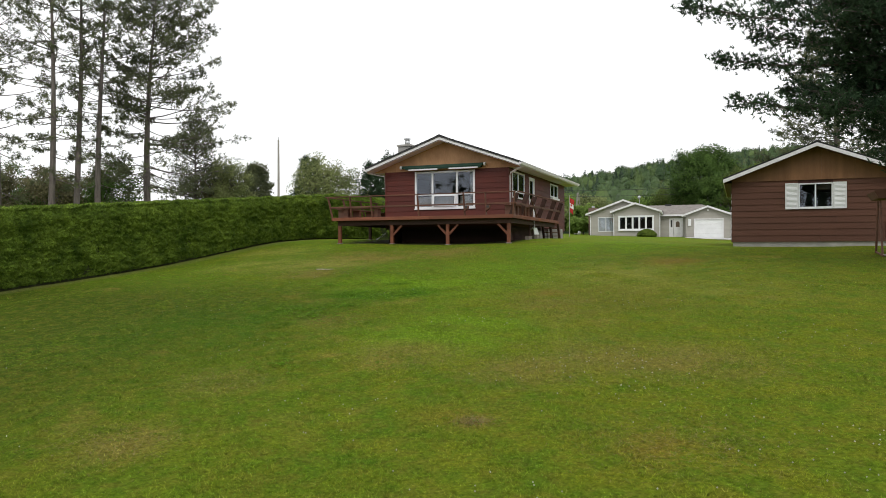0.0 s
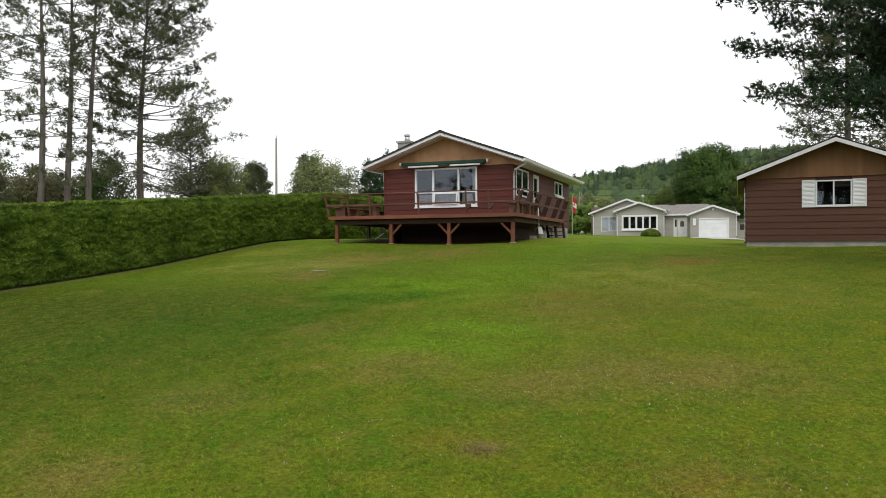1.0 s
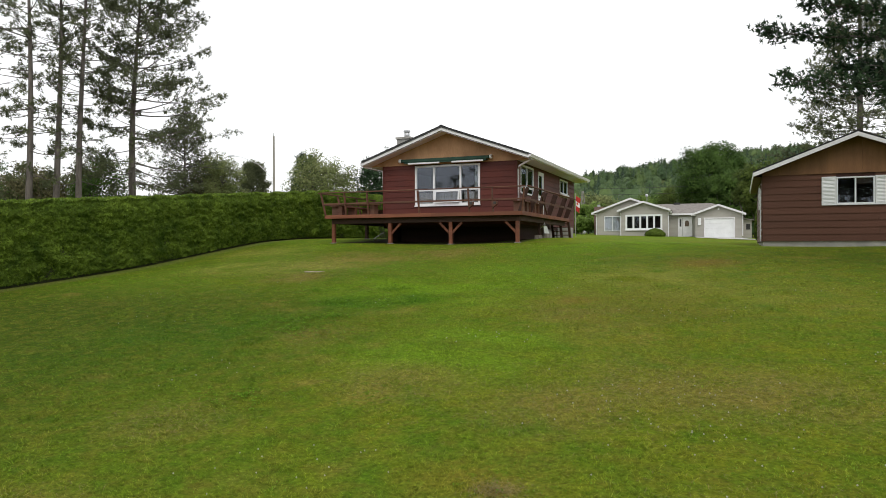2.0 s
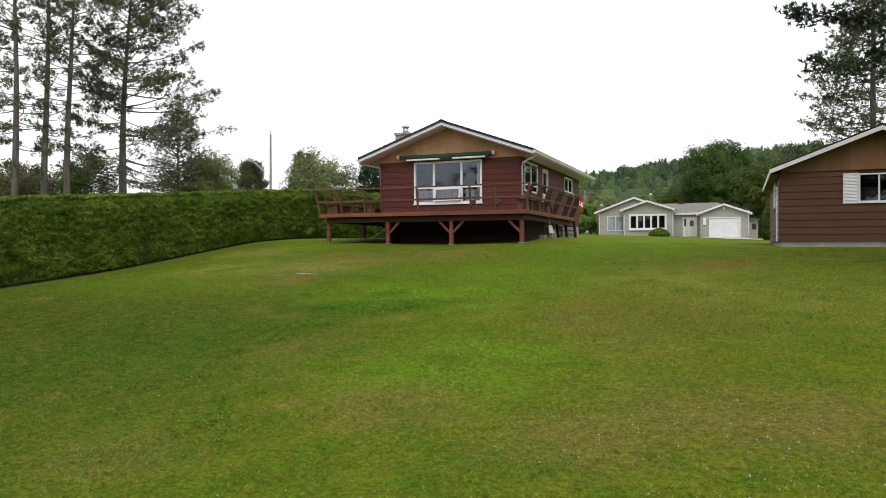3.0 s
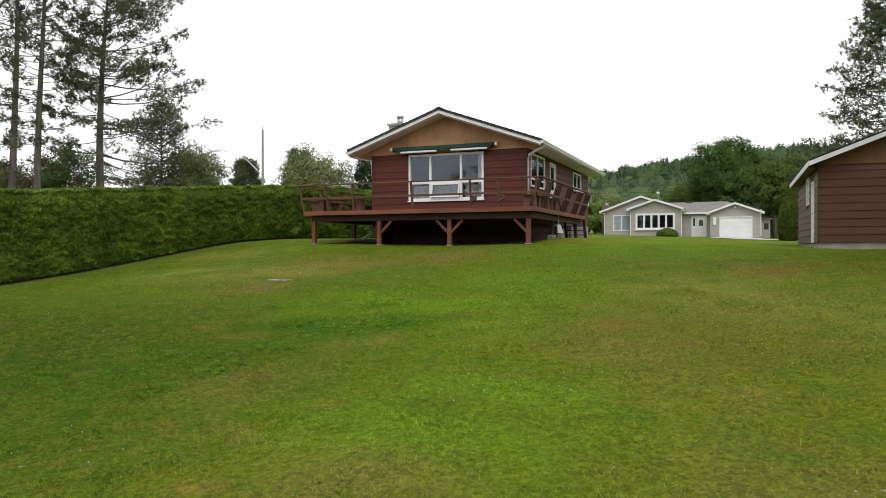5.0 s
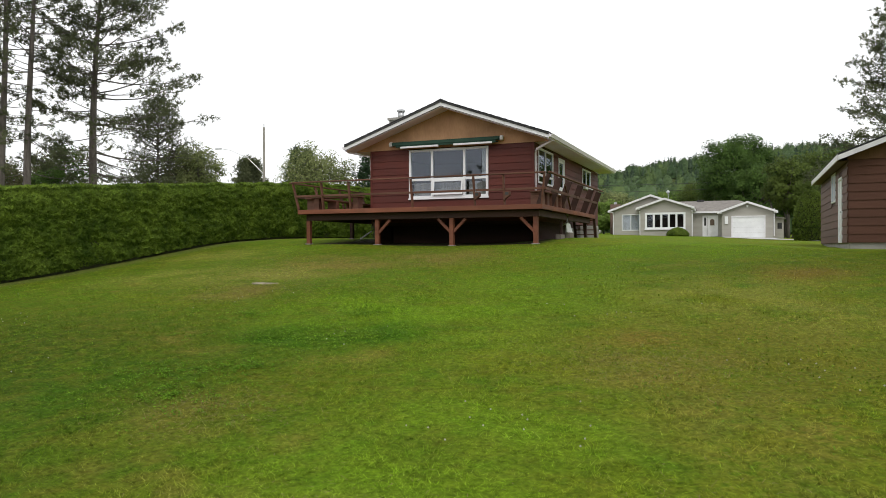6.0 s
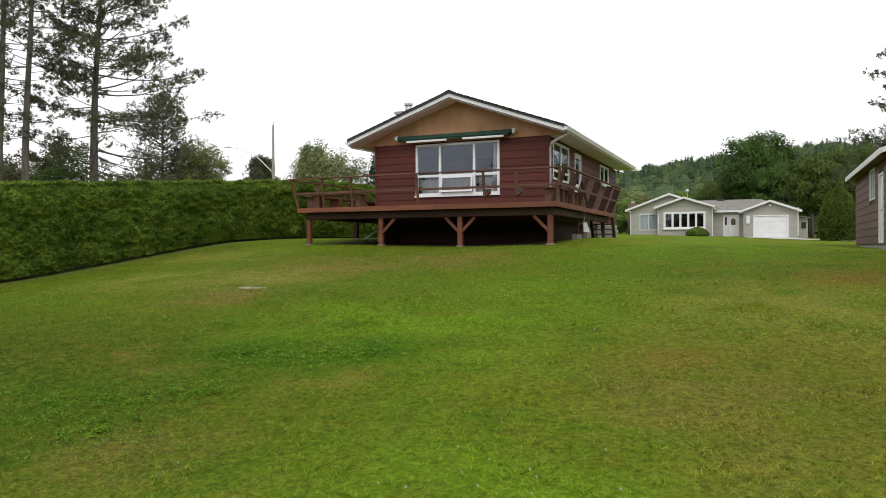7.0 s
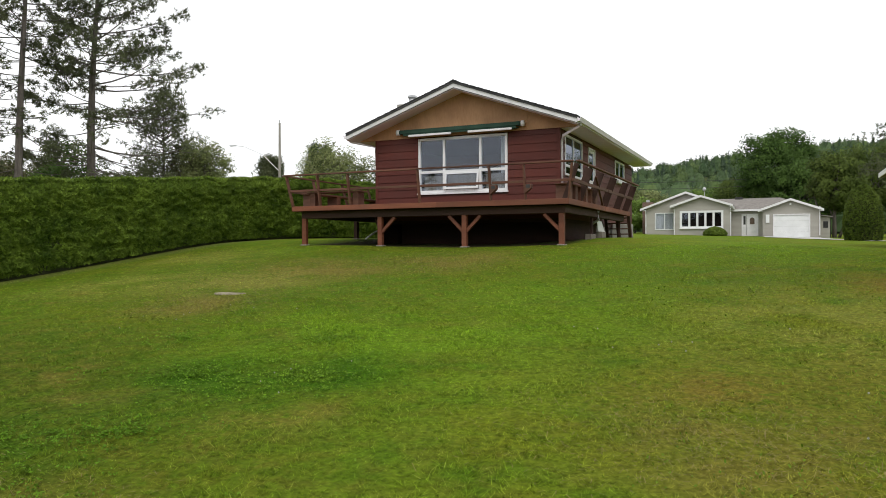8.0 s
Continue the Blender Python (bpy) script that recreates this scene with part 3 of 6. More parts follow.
def window(parent, name, axis, at_, out, a0, a1, z0, z1, splits=(), transom=None, w=0.06, label="white framed window"):
    """A window with its casing, mullions, panes and sill. out: the way it looks, -1 or 1."""
    win = part(name, frame_rect(Mesh(), axis, at_ + out * 0.045, -out * 0.12, a0, a1, z0, z1, w), M_VINYL, parent, label, bevel=0.006)
    edges = [a0 + w] + [s for m_ in splits for s in (m_ - w / 2, m_ + w / 2)] + [a1 - w]
    rows = [(z0 + w, z1 - w)] if transom is None else [(z0 + w, transom - w / 2), (transom + w / 2, z1 - w)]
    lo, hi = sorted((at_ + out * 0.035, at_ - out * 0.06))
    for m_ in splits:
        mb = Mesh()
        mb.box(m_ - w / 2, m_ + w / 2, lo, hi, z0 + w, z1 - w) if axis == "x" else mb.box(lo, hi, m_ - w / 2, m_ + w / 2, z0 + w, z1 - w)
        part("mullion", mb, M_VINYL, win)
    if transom is not None:
        for a, b in zip(edges[::2], edges[1::2]):
            mb = Mesh()
            mb.box(a, b, lo, hi, transom - w / 2, transom + w / 2) if axis == "x" else mb.box(lo, hi, a, b, transom - w / 2, transom + w / 2)
            part("transom", mb, M_VINYL, win)
    for i, (a, b) in enumerate(zip(edges[::2], edges[1::2])):
        for j, (c, d) in enumerate(rows):
            if not (transom is not None and j == 0 and len(splits) == 2 and i == 1):
                pane(win, axis, at_, a, b, c, d)
    return win


def gable_roof(parent, x0, x1, xr, y0, y1, ze, zr, thick, material, rows):
    """Two roof slopes of overlapping shingle courses, with the ridge along y."""
    for xe, sign in ((x0, 1), (x1, -1)):
        mb = Mesh()
        mb.prism([(xe, ze), (xr, zr), (xr, zr - thick), (xe, ze - thick)], "y", y0, y1)
        slab = part("roof", mb, material, parent, "dark shingled roof slope")
        run, rise = (xr - xe), zr - ze
        length = math.hypot(run, rise)
        nx, nz = -rise / length * (1 if run > 0 else -1), abs(run) / length
        me = None
        for r in range(rows):
            a, b = r / rows, (r + 1) / rows
            p, q = (xe + run * a, ze + rise * a), (xe + run * b, ze + rise * b)
            mb = Mesh()
            mb.prism([p, (p[0] + nx * 0.016, p[1] + nz * 0.016), (q[0] + nx * 0.004, q[1] + nz * 0.004), q], "y", y0 - 0.02, y1 + 0.02)
            part("shingle_course", mb, material, slab)


# ---- the red-brown bungalow ----
HW, HL = 6.51, 11.86
Z_DECK, Z_PLATE, Z_RIDGE, Z_EAVE = 1.27, 3.65, 5.27, 3.85
FRONT_WIN = (1.635, 4.824, 1.77, 3.61)
SIDE_OPEN = [(0.55, 2.72, 2.24, 3.55), (3.60, 4.62, 1.30, 3.50), (8.15, 10.05, 2.76, 3.54)]


def build_house():
    house = thing("bungalow", 0, 0, 0, "red-brown lap-sided bungalow with tan gable and dark low-pitched roof", "house")
    front = wall_with_openings("x", 0.0, 0.16, 0, HW, 0.75, Z_PLATE, [FRONT_WIN])
    wall = part("wall", front, M_WALL, house)
    part("wall", wall_with_openings("y", HW, -0.16, 0.16, HL, 0.75, Z_PLATE, SIDE_OPEN), M_WALL, house)
    part("wall", Mesh().box(0, 0.16, 0.16, HL, 0.75, Z_PLATE), M_WALL, house)
    part("wall", Mesh().box(0.16, HW - 0.16, HL - 0.16, HL, 0.75, Z_PLATE), M_WALL, house)
    part("room_floor", Mesh().box(0.16, HW - 0.16, 0.16, HL - 0.16, 1.05, 1.22), M_BEAM, house)
    part("room_ceiling", Mesh().box(0.16, HW - 0.16, 0.16, HL - 0.16, 3.66, 3.70), M_ROOM, house)
    part("partition", Mesh().box(0.16, HW - 0.16, 5.2, 5.32, 1.22, 3.66), M_ROOM, house)
    # dark brown in place of concrete, to deepen the shade under house and deck
    part("foundation", wall_with_openings("x", 1.3, 0.2, 0.28, HW - 0.28, -0.6, 1.04, []), M_BEAM, house, "dark set-back wall that stands for the shade under the house")
    part("foundation", wall_with_openings("y", HW - 0.06, -0.2, 5.02, HL - 0.06, -0.6, 0.75, []), M_CONCRETE, house, "pale concrete foundation")
    part("foundation", Mesh().box(HW - 0.055, HW - 0.03, 0.26, 5.0, -0.6, 0.75), M_BEAM, house, "dark brown skirt that deepens the shade under the deck")
    part("foundation", Mesh().box(0.06, 0.26, 3.62, HL - 0.06, -0.6, 0.75), M_CONCRETE, house)
    part("foundation", Mesh().box(0.06, 0.10, 0.26, 3.6, -0.6, 0.75), M_BEAM, house)
    # tan gable of upright plywood panels
    def roof_under(x):
        return Z_EAVE - 0.23 + (Z_RIDGE - Z_EAVE) * (1 - abs(x - HW / 2) / (HW / 2 + 0.766))
    cuts = [-0.62, 0.62, 1.84, 3.06, 4.28, 5.5, HW + 0.62]
    for a, b in zip(cuts, cuts[1:]):
        poly = [(a + 0.002, Z_PLATE), (b - 0.002, Z_PLATE), (b - 0.002, roof_under(b))]
        if a < HW / 2 < b:
            poly.append((HW / 2, roof_under(HW / 2)))
        poly.append((a + 0.002, roof_under(a)))
        part("gable_panel", Mesh().prism(poly, "y", -0.050, 0.02), M_GABLE, house, "tan stained plywood gable panel")
    part("gable_backing", Mesh().prism([(0, Z_PLATE + 0.06), (HW, Z_PLATE + 0.06), (HW, roof_under(HW)), (HW / 2, roof_under(HW / 2)), (0, roof_under(0))], "y", 0.03, 0.15), M_WALL, house)
    part("gable_backing", Mesh().prism([(0, Z_PLATE + 0.06), (HW, Z_PLATE + 0.06), (HW, roof_under(HW)), (HW / 2, roof_under(HW / 2)), (0, roof_under(0))], "y", HL - 0.12, HL), M_WALL, house)
    # roof, bargeboards, soffits, gutters
    x0, x1, y0, y1 = -0.766, HW + 0.766, -0.756, HL + 0.5
    gable_roof(house, x0, x1, HW / 2, y0 - 0.04, y1 + 0.04, Z_EAVE, Z_RIDGE, 0.083, M_SHINGLE, 16)
    part("ridge_cap", Mesh().prism([(HW / 2 - 0.17, Z_RIDGE - 0.03), (HW / 2, Z_RIDGE + 0.045), (HW / 2 + 0.17, Z_RIDGE - 0.03)], "y", y0 - 0.03, y1 + 0.03), M_SHINGLE, house, "dark ridge cap")
    for y in (y0, y1):
        for xe in (x0, x1):
            mb = Mesh().prism([(xe, Z_EAVE - 0.085), (HW / 2, Z_RIDGE - 0.085), (HW / 2, Z_RIDGE - 0.21), (xe, Z_EAVE - 0.205)], "y", y - 0.012, y + 0.028)
            part("bargeboard", mb, M_WHITE, house, "white painted bargeboard")
    for xe in (x0, x1):
        mb = Mesh().prism([(xe, Z_EAVE - 0.22), (HW / 2, Z_RIDGE - 0.23), (HW / 2, Z_RIDGE - 0.245), (xe, Z_EAVE - 0.235)], "y", y0 + 0.03, -0.05)
        part("soffit", mb, M_SOFFIT, house, "cream front soffit")
    for xa, xb in ((x0 + 0.02, -0.002), (HW + 0.002, x1 - 0.02)):
        part("soffit", Mesh().box(xa, xb, -0.02, y1 - 0.03, Z_EAVE - 0.185, Z_EAVE - 0.165), M_SOFFIT, house, "cream eave soffit")
    for xe, s in ((x0, -1), (x1, 1)):
        part("fascia", Mesh().box(*sorted((xe, xe - s * 0.02)), y0 + 0.03, y1 - 0.03, Z_EAVE - 0.20, Z_EAVE - 0.05), M_WHITE, house)
        poly = [(xe, Z_EAVE - 0.05), (xe, Z_EAVE - 0.17), (xe + s * 0.07, Z_EAVE - 0.17), (xe + s * 0.12, Z_EAVE - 0.05), (xe + s * 0.105, Z_EAVE - 0.05), (xe + s * 0.06, Z_EAVE - 0.155), (xe + s * 0.01, Z_EAVE - 0.155), (xe + s * 0.01, Z_EAVE - 0.05)]
        part("gutter", Mesh().prism(poly, "y", y0 - 0.02, y1 + 0.02), M_GUTTER, house, "white metal eaves gutter")
    spout = Mesh().tube([(x1 + 0.05, y0 + 0.16, Z_EAVE - 0.16), (x1 + 0.04, y0 + 0.18, Z_EAVE - 0.27), (HW + 0.16, -0.10, Z_EAVE - 0.46), (HW + 0.06, 0.06, Z_EAVE - 0.62), (HW + 0.06, 0.08, 1.35)], 0.045, 8)
    part("downspout", spout, M_GUTTER, house, "white downspout", smooth=True)
    spout = Mesh().tube([(x0 - 0.05, y0 + 0.2, Z_EAVE - 0.16), (x0 - 0.02, y0 + 0.3, Z_EAVE - 0.24), (-0.1, 0.1, Z_EAVE - 0.40), (-0.06, 0.2, 1.35)], 0.04, 8)
    part("downspout", spout, M_GUTTER, house, "white downspout", smooth=True)
    # big front window: three upper panes, three lower, the middle one tilted open
    a0, a1, z0, z1 = FRONT_WIN
    win = window(house, "front_window", "x", 0.0, -1, a0, a1, z0, z1, splits=(2.585, 3.885), transom=2.47, w=0.085, label="large white six-light picture window")
    tilt = pose(0, -0.03, 2.43, -9, 0, 0)
    sash = part("opening_sash", frame_rect(Mesh(), "x", -0.03, 0.05, 2.635, 3.84, -0.56, 0, 0.06), M_VINYL, win, "white awning sash pushed open")
    sash.matrix_basis = tilt
    glass = part("pane", Mesh().box(2.69, 3.78, -0.012, -0.006, -0.51, -0.05), M_GLASS, sash, "clear glass pane")
    glass.matrix_parent_inverse = Matrix()
    glass.visible_shadow = False
    part("window_sill", Mesh().box(a0 - 0.03, a1 + 0.03, -0.075, -0.02, z0 - 0.05, z0 - 0.002), M_VINYL, win)
    for a, b in ((4.50, 4.72),):
        mb = Mesh()
        k = 9
        for i in range(k):
            p, q = a + (b - a) * i / k, a + (b - a) * (i + 1) / k
            yy, yz = 0.24 + 0.03 * (i % 2), 0.24 + 0.03 * ((i + 1) % 2)
            mb.add([(p, yy, 1.7), (q, yz, 1.7), (q, yz, 3.6), (p, yy, 3.6)], [(0, 1, 2, 3)])
        part("curtain", mb, M_CURTAIN, house, "pale hanging curtain")
    for a, b in ((1.74, 2.50), (2.6, 3.88), (3.98, 4.72)):
        part("curtain_valance", Mesh().box(a, b, 0.22, 0.24, 1.80, 2.36), M_DRAPE, house, "grey-beige cafe curtain")
    part("curtain", Mesh().box(HW - 0.42, HW - 0.40, 0.6, 1.3, 2.26, 3.5), M_CURTAIN, house, "pale hanging curtain")
    part("curtain", Mesh().box(HW - 0.42, HW - 0.40, 8.3, 9.9, 2.78, 3.5), M_CURTAIN, house, "pale hanging curtain")
    # side openings
    ya, yb, za, zb = SIDE_OPEN[0]
    window(house, "side_window", "y", HW, 1, ya, yb, za, zb, splits=(1.61,), transom=2.56, w=0.075, label="white four-light side window")
    ya, yb, za, zb = SIDE_OPEN[2]
    win = window(house, "side_window", "y", HW, 1, ya, yb, za, zb, splits=(9.1,), w=0.07, label="white two-light bedroom window")
    part("window_sill", Mesh().box(HW + 0.02, HW + 0.16, ya + 0.1, yb - 0.1, za - 0.16, za - 0.02), M_VINYL, win, "white flower box")
    ya, yb, za, zb = SIDE_OPEN[1]
    door = part("side_door", frame_rect(Mesh(), "y", HW + 0.045, -0.12, ya, yb, za, zb, 0.07), M_VINYL, house, "white half-glazed side door")
    part("door_leaf", Mesh().box(HW - 0.03, HW + 0.015, ya + 0.07, yb - 0.07, za + 0.07, 2.25), M_VINYL, door)
    part("door_leaf", frame_rect(Mesh(), "y", HW - 0.03, 0.045, ya + 0.07, yb - 0.07, 2.25, zb - 0.07, 0.10), M_VINYL, door)
    pane(door, "y", HW - 0.01, ya + 0.17, yb - 0.17, 2.35, zb - 0.17)
    part("door_handle", Mesh().tube([(HW + 0.015, ya + 0.14, 2.2), (HW + 0.07, ya + 0.14, 2.2)], 0.025, 8), M_METAL, door)
    # corner trim and eave board
    part("corner_trim", Mesh().prism([(HW + 0.032, 0.08), (HW + 0.040, 0.08), (HW + 0.040, -0.040), (HW - 0.08, -0.040), (HW - 0.08, -0.032), (HW + 0.032, -0.032)], "z", 1.0, Z_PLATE), M_SIDING, house)
    part("corner_trim", Mesh().box(-0.03, 0.06, -0.040, -0.032, 1.0, Z_PLATE), M_SIDING, house)
    # chimney with a metal flue
    ch = part("chimney", Mesh().box(-0.78, -0.06, 3.05, 3.85, -0.3, 5.42), M_CHIMNEY, house, "grey block chimney with metal flue")
    part("chimney_cap", Mesh().box(-0.84, 0.0, 2.99, 3.91, 5.42, 5.52), M_CONCRETE, ch)
    part("flue", Mesh().tube([(-0.4, 3.45, 5.52), (-0.4, 3.45, 5.80)], 0.14, 14), M_METAL, ch, "galvanised round flue", smooth=True)
    part("flue_cap", Mesh().tube([(-0.4, 3.45, 5.83), (-0.4, 3.45, 5.90), (-0.4, 3.45, 5.93)], [0.18, 0.18, 0.10], 14), M_METAL, ch)
    part("vent_hood", Mesh().box(2.9, 3.3, 4.0, 4.4, 4.9, 5.25), M_DARKMETAL, house)
    return house


def build_awning():
    aw = thing("awning", 3.18, -0.1, 3.700, "rolled-up dark green canvas awning with white bars", "awning")
    part("canvas_roll", Mesh().tube([(1.02, -0.20, 3.840), (5.34, -0.20, 3.840)], 0.075, 12), M_AWNING, aw, smooth=True)
    part("hood", Mesh().prism([(-0.06, 3.880), (-0.30, 3.900), (-0.32, 3.780), (-0.28, 3.770), (-0.27, 3.860), (-0.06, 3.860)], "x", 1.06, 5.30), M_AWNING, aw)
    for x in (0.96, 5.40):
        part("end_cap", Mesh().tube([(x - 0.05, -0.20, 3.840), (x + 0.05, -0.20, 3.840)], 0.095, 14), M_VINYL, aw, "white round end cap", smooth=True)
        part("bracket", Mesh().box(x - 0.02, x + 0.02, -0.2, -0.046, 3.780, 3.900), M_VINYL, aw)
    for a, b in ((1.42, 2.98), (3.580, 5.08)):
        part("front_bar", Mesh().box(a, b, -0.37, -0.31, 3.645, 3.715), M_WHITE, aw, "white folded front bar", bevel=0.01)
    for x0, x1 in ((1.42, 1.3), (5.08, 5.2)):
        part("arm", Mesh().beam((x0, -0.34, 3.680), (x1, -0.08, 3.740), 0.04, 0.05), M_AWNING, aw)
    part("valance", Mesh().box(1.2, 5.2, -0.30, -0.285, 3.700, 3.780), M_AWNING, aw)


house = build_house()
build_awning()


# ---- the raised deck with its leaning railings and benches ----
DX0, DX1, DY0, DY_LEFT, DY_RIGHT = -1.52, 7.58, -2.81, 2.5, 5.75
LEAN = 0.15


def build_deck():
    deck = thing("deck", 3, -2.4, 0.0, "red-stained raised timber deck on posts round the house", "deck")
    zt = Z_DECK
    part("rim_board", Mesh().box(DX0, 3.62, DY0, DY0 + 0.045, zt - 0.155, zt), M_DECK, deck, bevel=0.006)
    part("rim_board", Mesh().box(3.625, DX1, DY0 - 0.004, DY0 + 0.045, zt - 0.155, zt), M_DECK, deck, bevel=0.006)
    part("rim_board", Mesh().box(DX1 - 0.045, DX1, DY0 + 0.046, 1.6, zt - 0.155, zt), M_DECK, deck, bevel=0.006)
    part("rim_board", Mesh().box(DX1 - 0.045, DX1 + 0.004, 1.605, DY_RIGHT, zt - 0.155, zt), M_DECK, deck, bevel=0.006)
    part("rim_board", Mesh().box(DX0, DX0 + 0.045, DY0 + 0.046, DY_LEFT, zt - 0.155, zt), M_DECK, deck, bevel=0.006)
    part("rim_board", Mesh().box(HW + 0.04, DX1 - 0.046, DY_RIGHT - 0.045, DY_RIGHT, zt - 0.155, zt), M_DECK, deck)
    part("rim_board", Mesh().box(DX0 + 0.046, -0.04, DY_LEFT - 0.045, DY_LEFT, zt - 0.155, zt), M_DECK, deck)
    # beams and joists
    part("beam", Mesh().box(-1.34, 7.40, -2.52, -2.38, zt - 0.38, zt - 0.16), M_BEAM, deck, "dark brown main beam", bevel=0.008)
    part("beam", Mesh().box(7.26, 7.40, -2.37, 5.6, zt - 0.37, zt - 0.16), M_BEAM, deck, "dark brown side beam", bevel=0.008)
    part("beam", Mesh().box(-1.28, -1.14, -2.37, 2.4, zt - 0.37, zt - 0.16), M_BEAM, deck, "dark brown side beam", bevel=0.008)
    x = -1.4
    while x < DX1 - 0.1:
        y1 = -0.04
        part("joist", Mesh().box(x, x + 0.04, DY0 + 0.05, y1, zt - 0.155, zt - 0.042), M_BEAM, deck)
        x += 0.61
    # boards on top
    me = Mesh().box(0, 1, 0, 0.135, -0.038, 0).data("deck_board")
    me.materials.append(M_DECK)

    def board(x, y, length, turn=0):
        ob = new("deck_board", me)
        ob.parent = deck
        ob.matrix_parent_inverse = base_of(deck).inverted()
        ob.matrix_basis = pose(x, y, zt - 0.001, 0, 0, turn) @ Matrix.Diagonal((length, 1, 1, 1))
    y = DY0 + 0.05
    while y < -0.17:
        board(DX0 + 0.05, y, 4.4)
        board(DX0 + 4.455, y, DX1 - DX0 - 4.51)
        y += 0.141
    y0 = y
    while y < DY_RIGHT - 0.19:
        board(HW + 0.10, y, DX1 - HW - 0.15)
        if y < DY_LEFT - 0.19:
            board(DX0 + 0.05, y, -0.05 - DX0 - 0.05)
        y += 0.141
    # posts, knee braces and footings
    for x, y in ((-1.26, -2.45), (1.56, -2.45), (4.38, -2.45), (7.28, -2.45), (7.27, 1.0), (7.27, 5.3), (-1.42, 0.95)):
        g = gz(x, y)
        top = zt - 0.38 if y < -2 else zt - 0.156 if x < 0 else zt - 0.37
        w = 0.075 if y < -2 else 0.07 if x < 0 else 0.045
        post = part("post", Mesh().box(x - w, x + w, y - w, y + w, g + 0.02, top), M_DECK if y < -2 else M_BEAM, deck, "red-stained square post" if y < -2 else "dark brown thin post", bevel=0.01)
        part("footing", Mesh().prism([(x - 0.12, y - 0.12), (x + 0.12, y - 0.12), (x + 0.12, y + 0.12), (x - 0.12, y + 0.12)], "z", g - 0.3, g + 0.03), M_FOOTING, post, "dull concrete footing", bevel=0.02)
        if y < -2 and x > 0:
            for s in ((-1, 1) if 3 < x < 5 else ((1,) if x < 3 else (-1,))):
                part("knee_brace", Mesh().beam((x + s * 0.06, y, top - 0.46), (x + s * 0.50, y, top - 0.02), 0.09, 0.09), M_DECK, post)
    part("knee_brace", Mesh().beam((1.50, -2.42, zt - 0.78), (1.24, -2.15, zt - 0.42), 0.07, 0.07), M_BEAM, deck)
    return deck


def railing_post(parent, x, y, dx, dy, tall=0.98):
    """A plank post that leans outwards from the deck's edge."""
    up = (1, 0, 0) if abs(dx) > abs(dy) else (0, 1, 0)
    base, top = (x, y, Z_DECK + 0.001), (x + dx, y + dy, Z_DECK + tall - 0.03)
    return part("post", Mesh().beam(base, top, *((0.13, 0.045) if abs(dx) > 0.2 else (0.05, 0.11)), up), M_RAIL, parent, bevel=0.005)


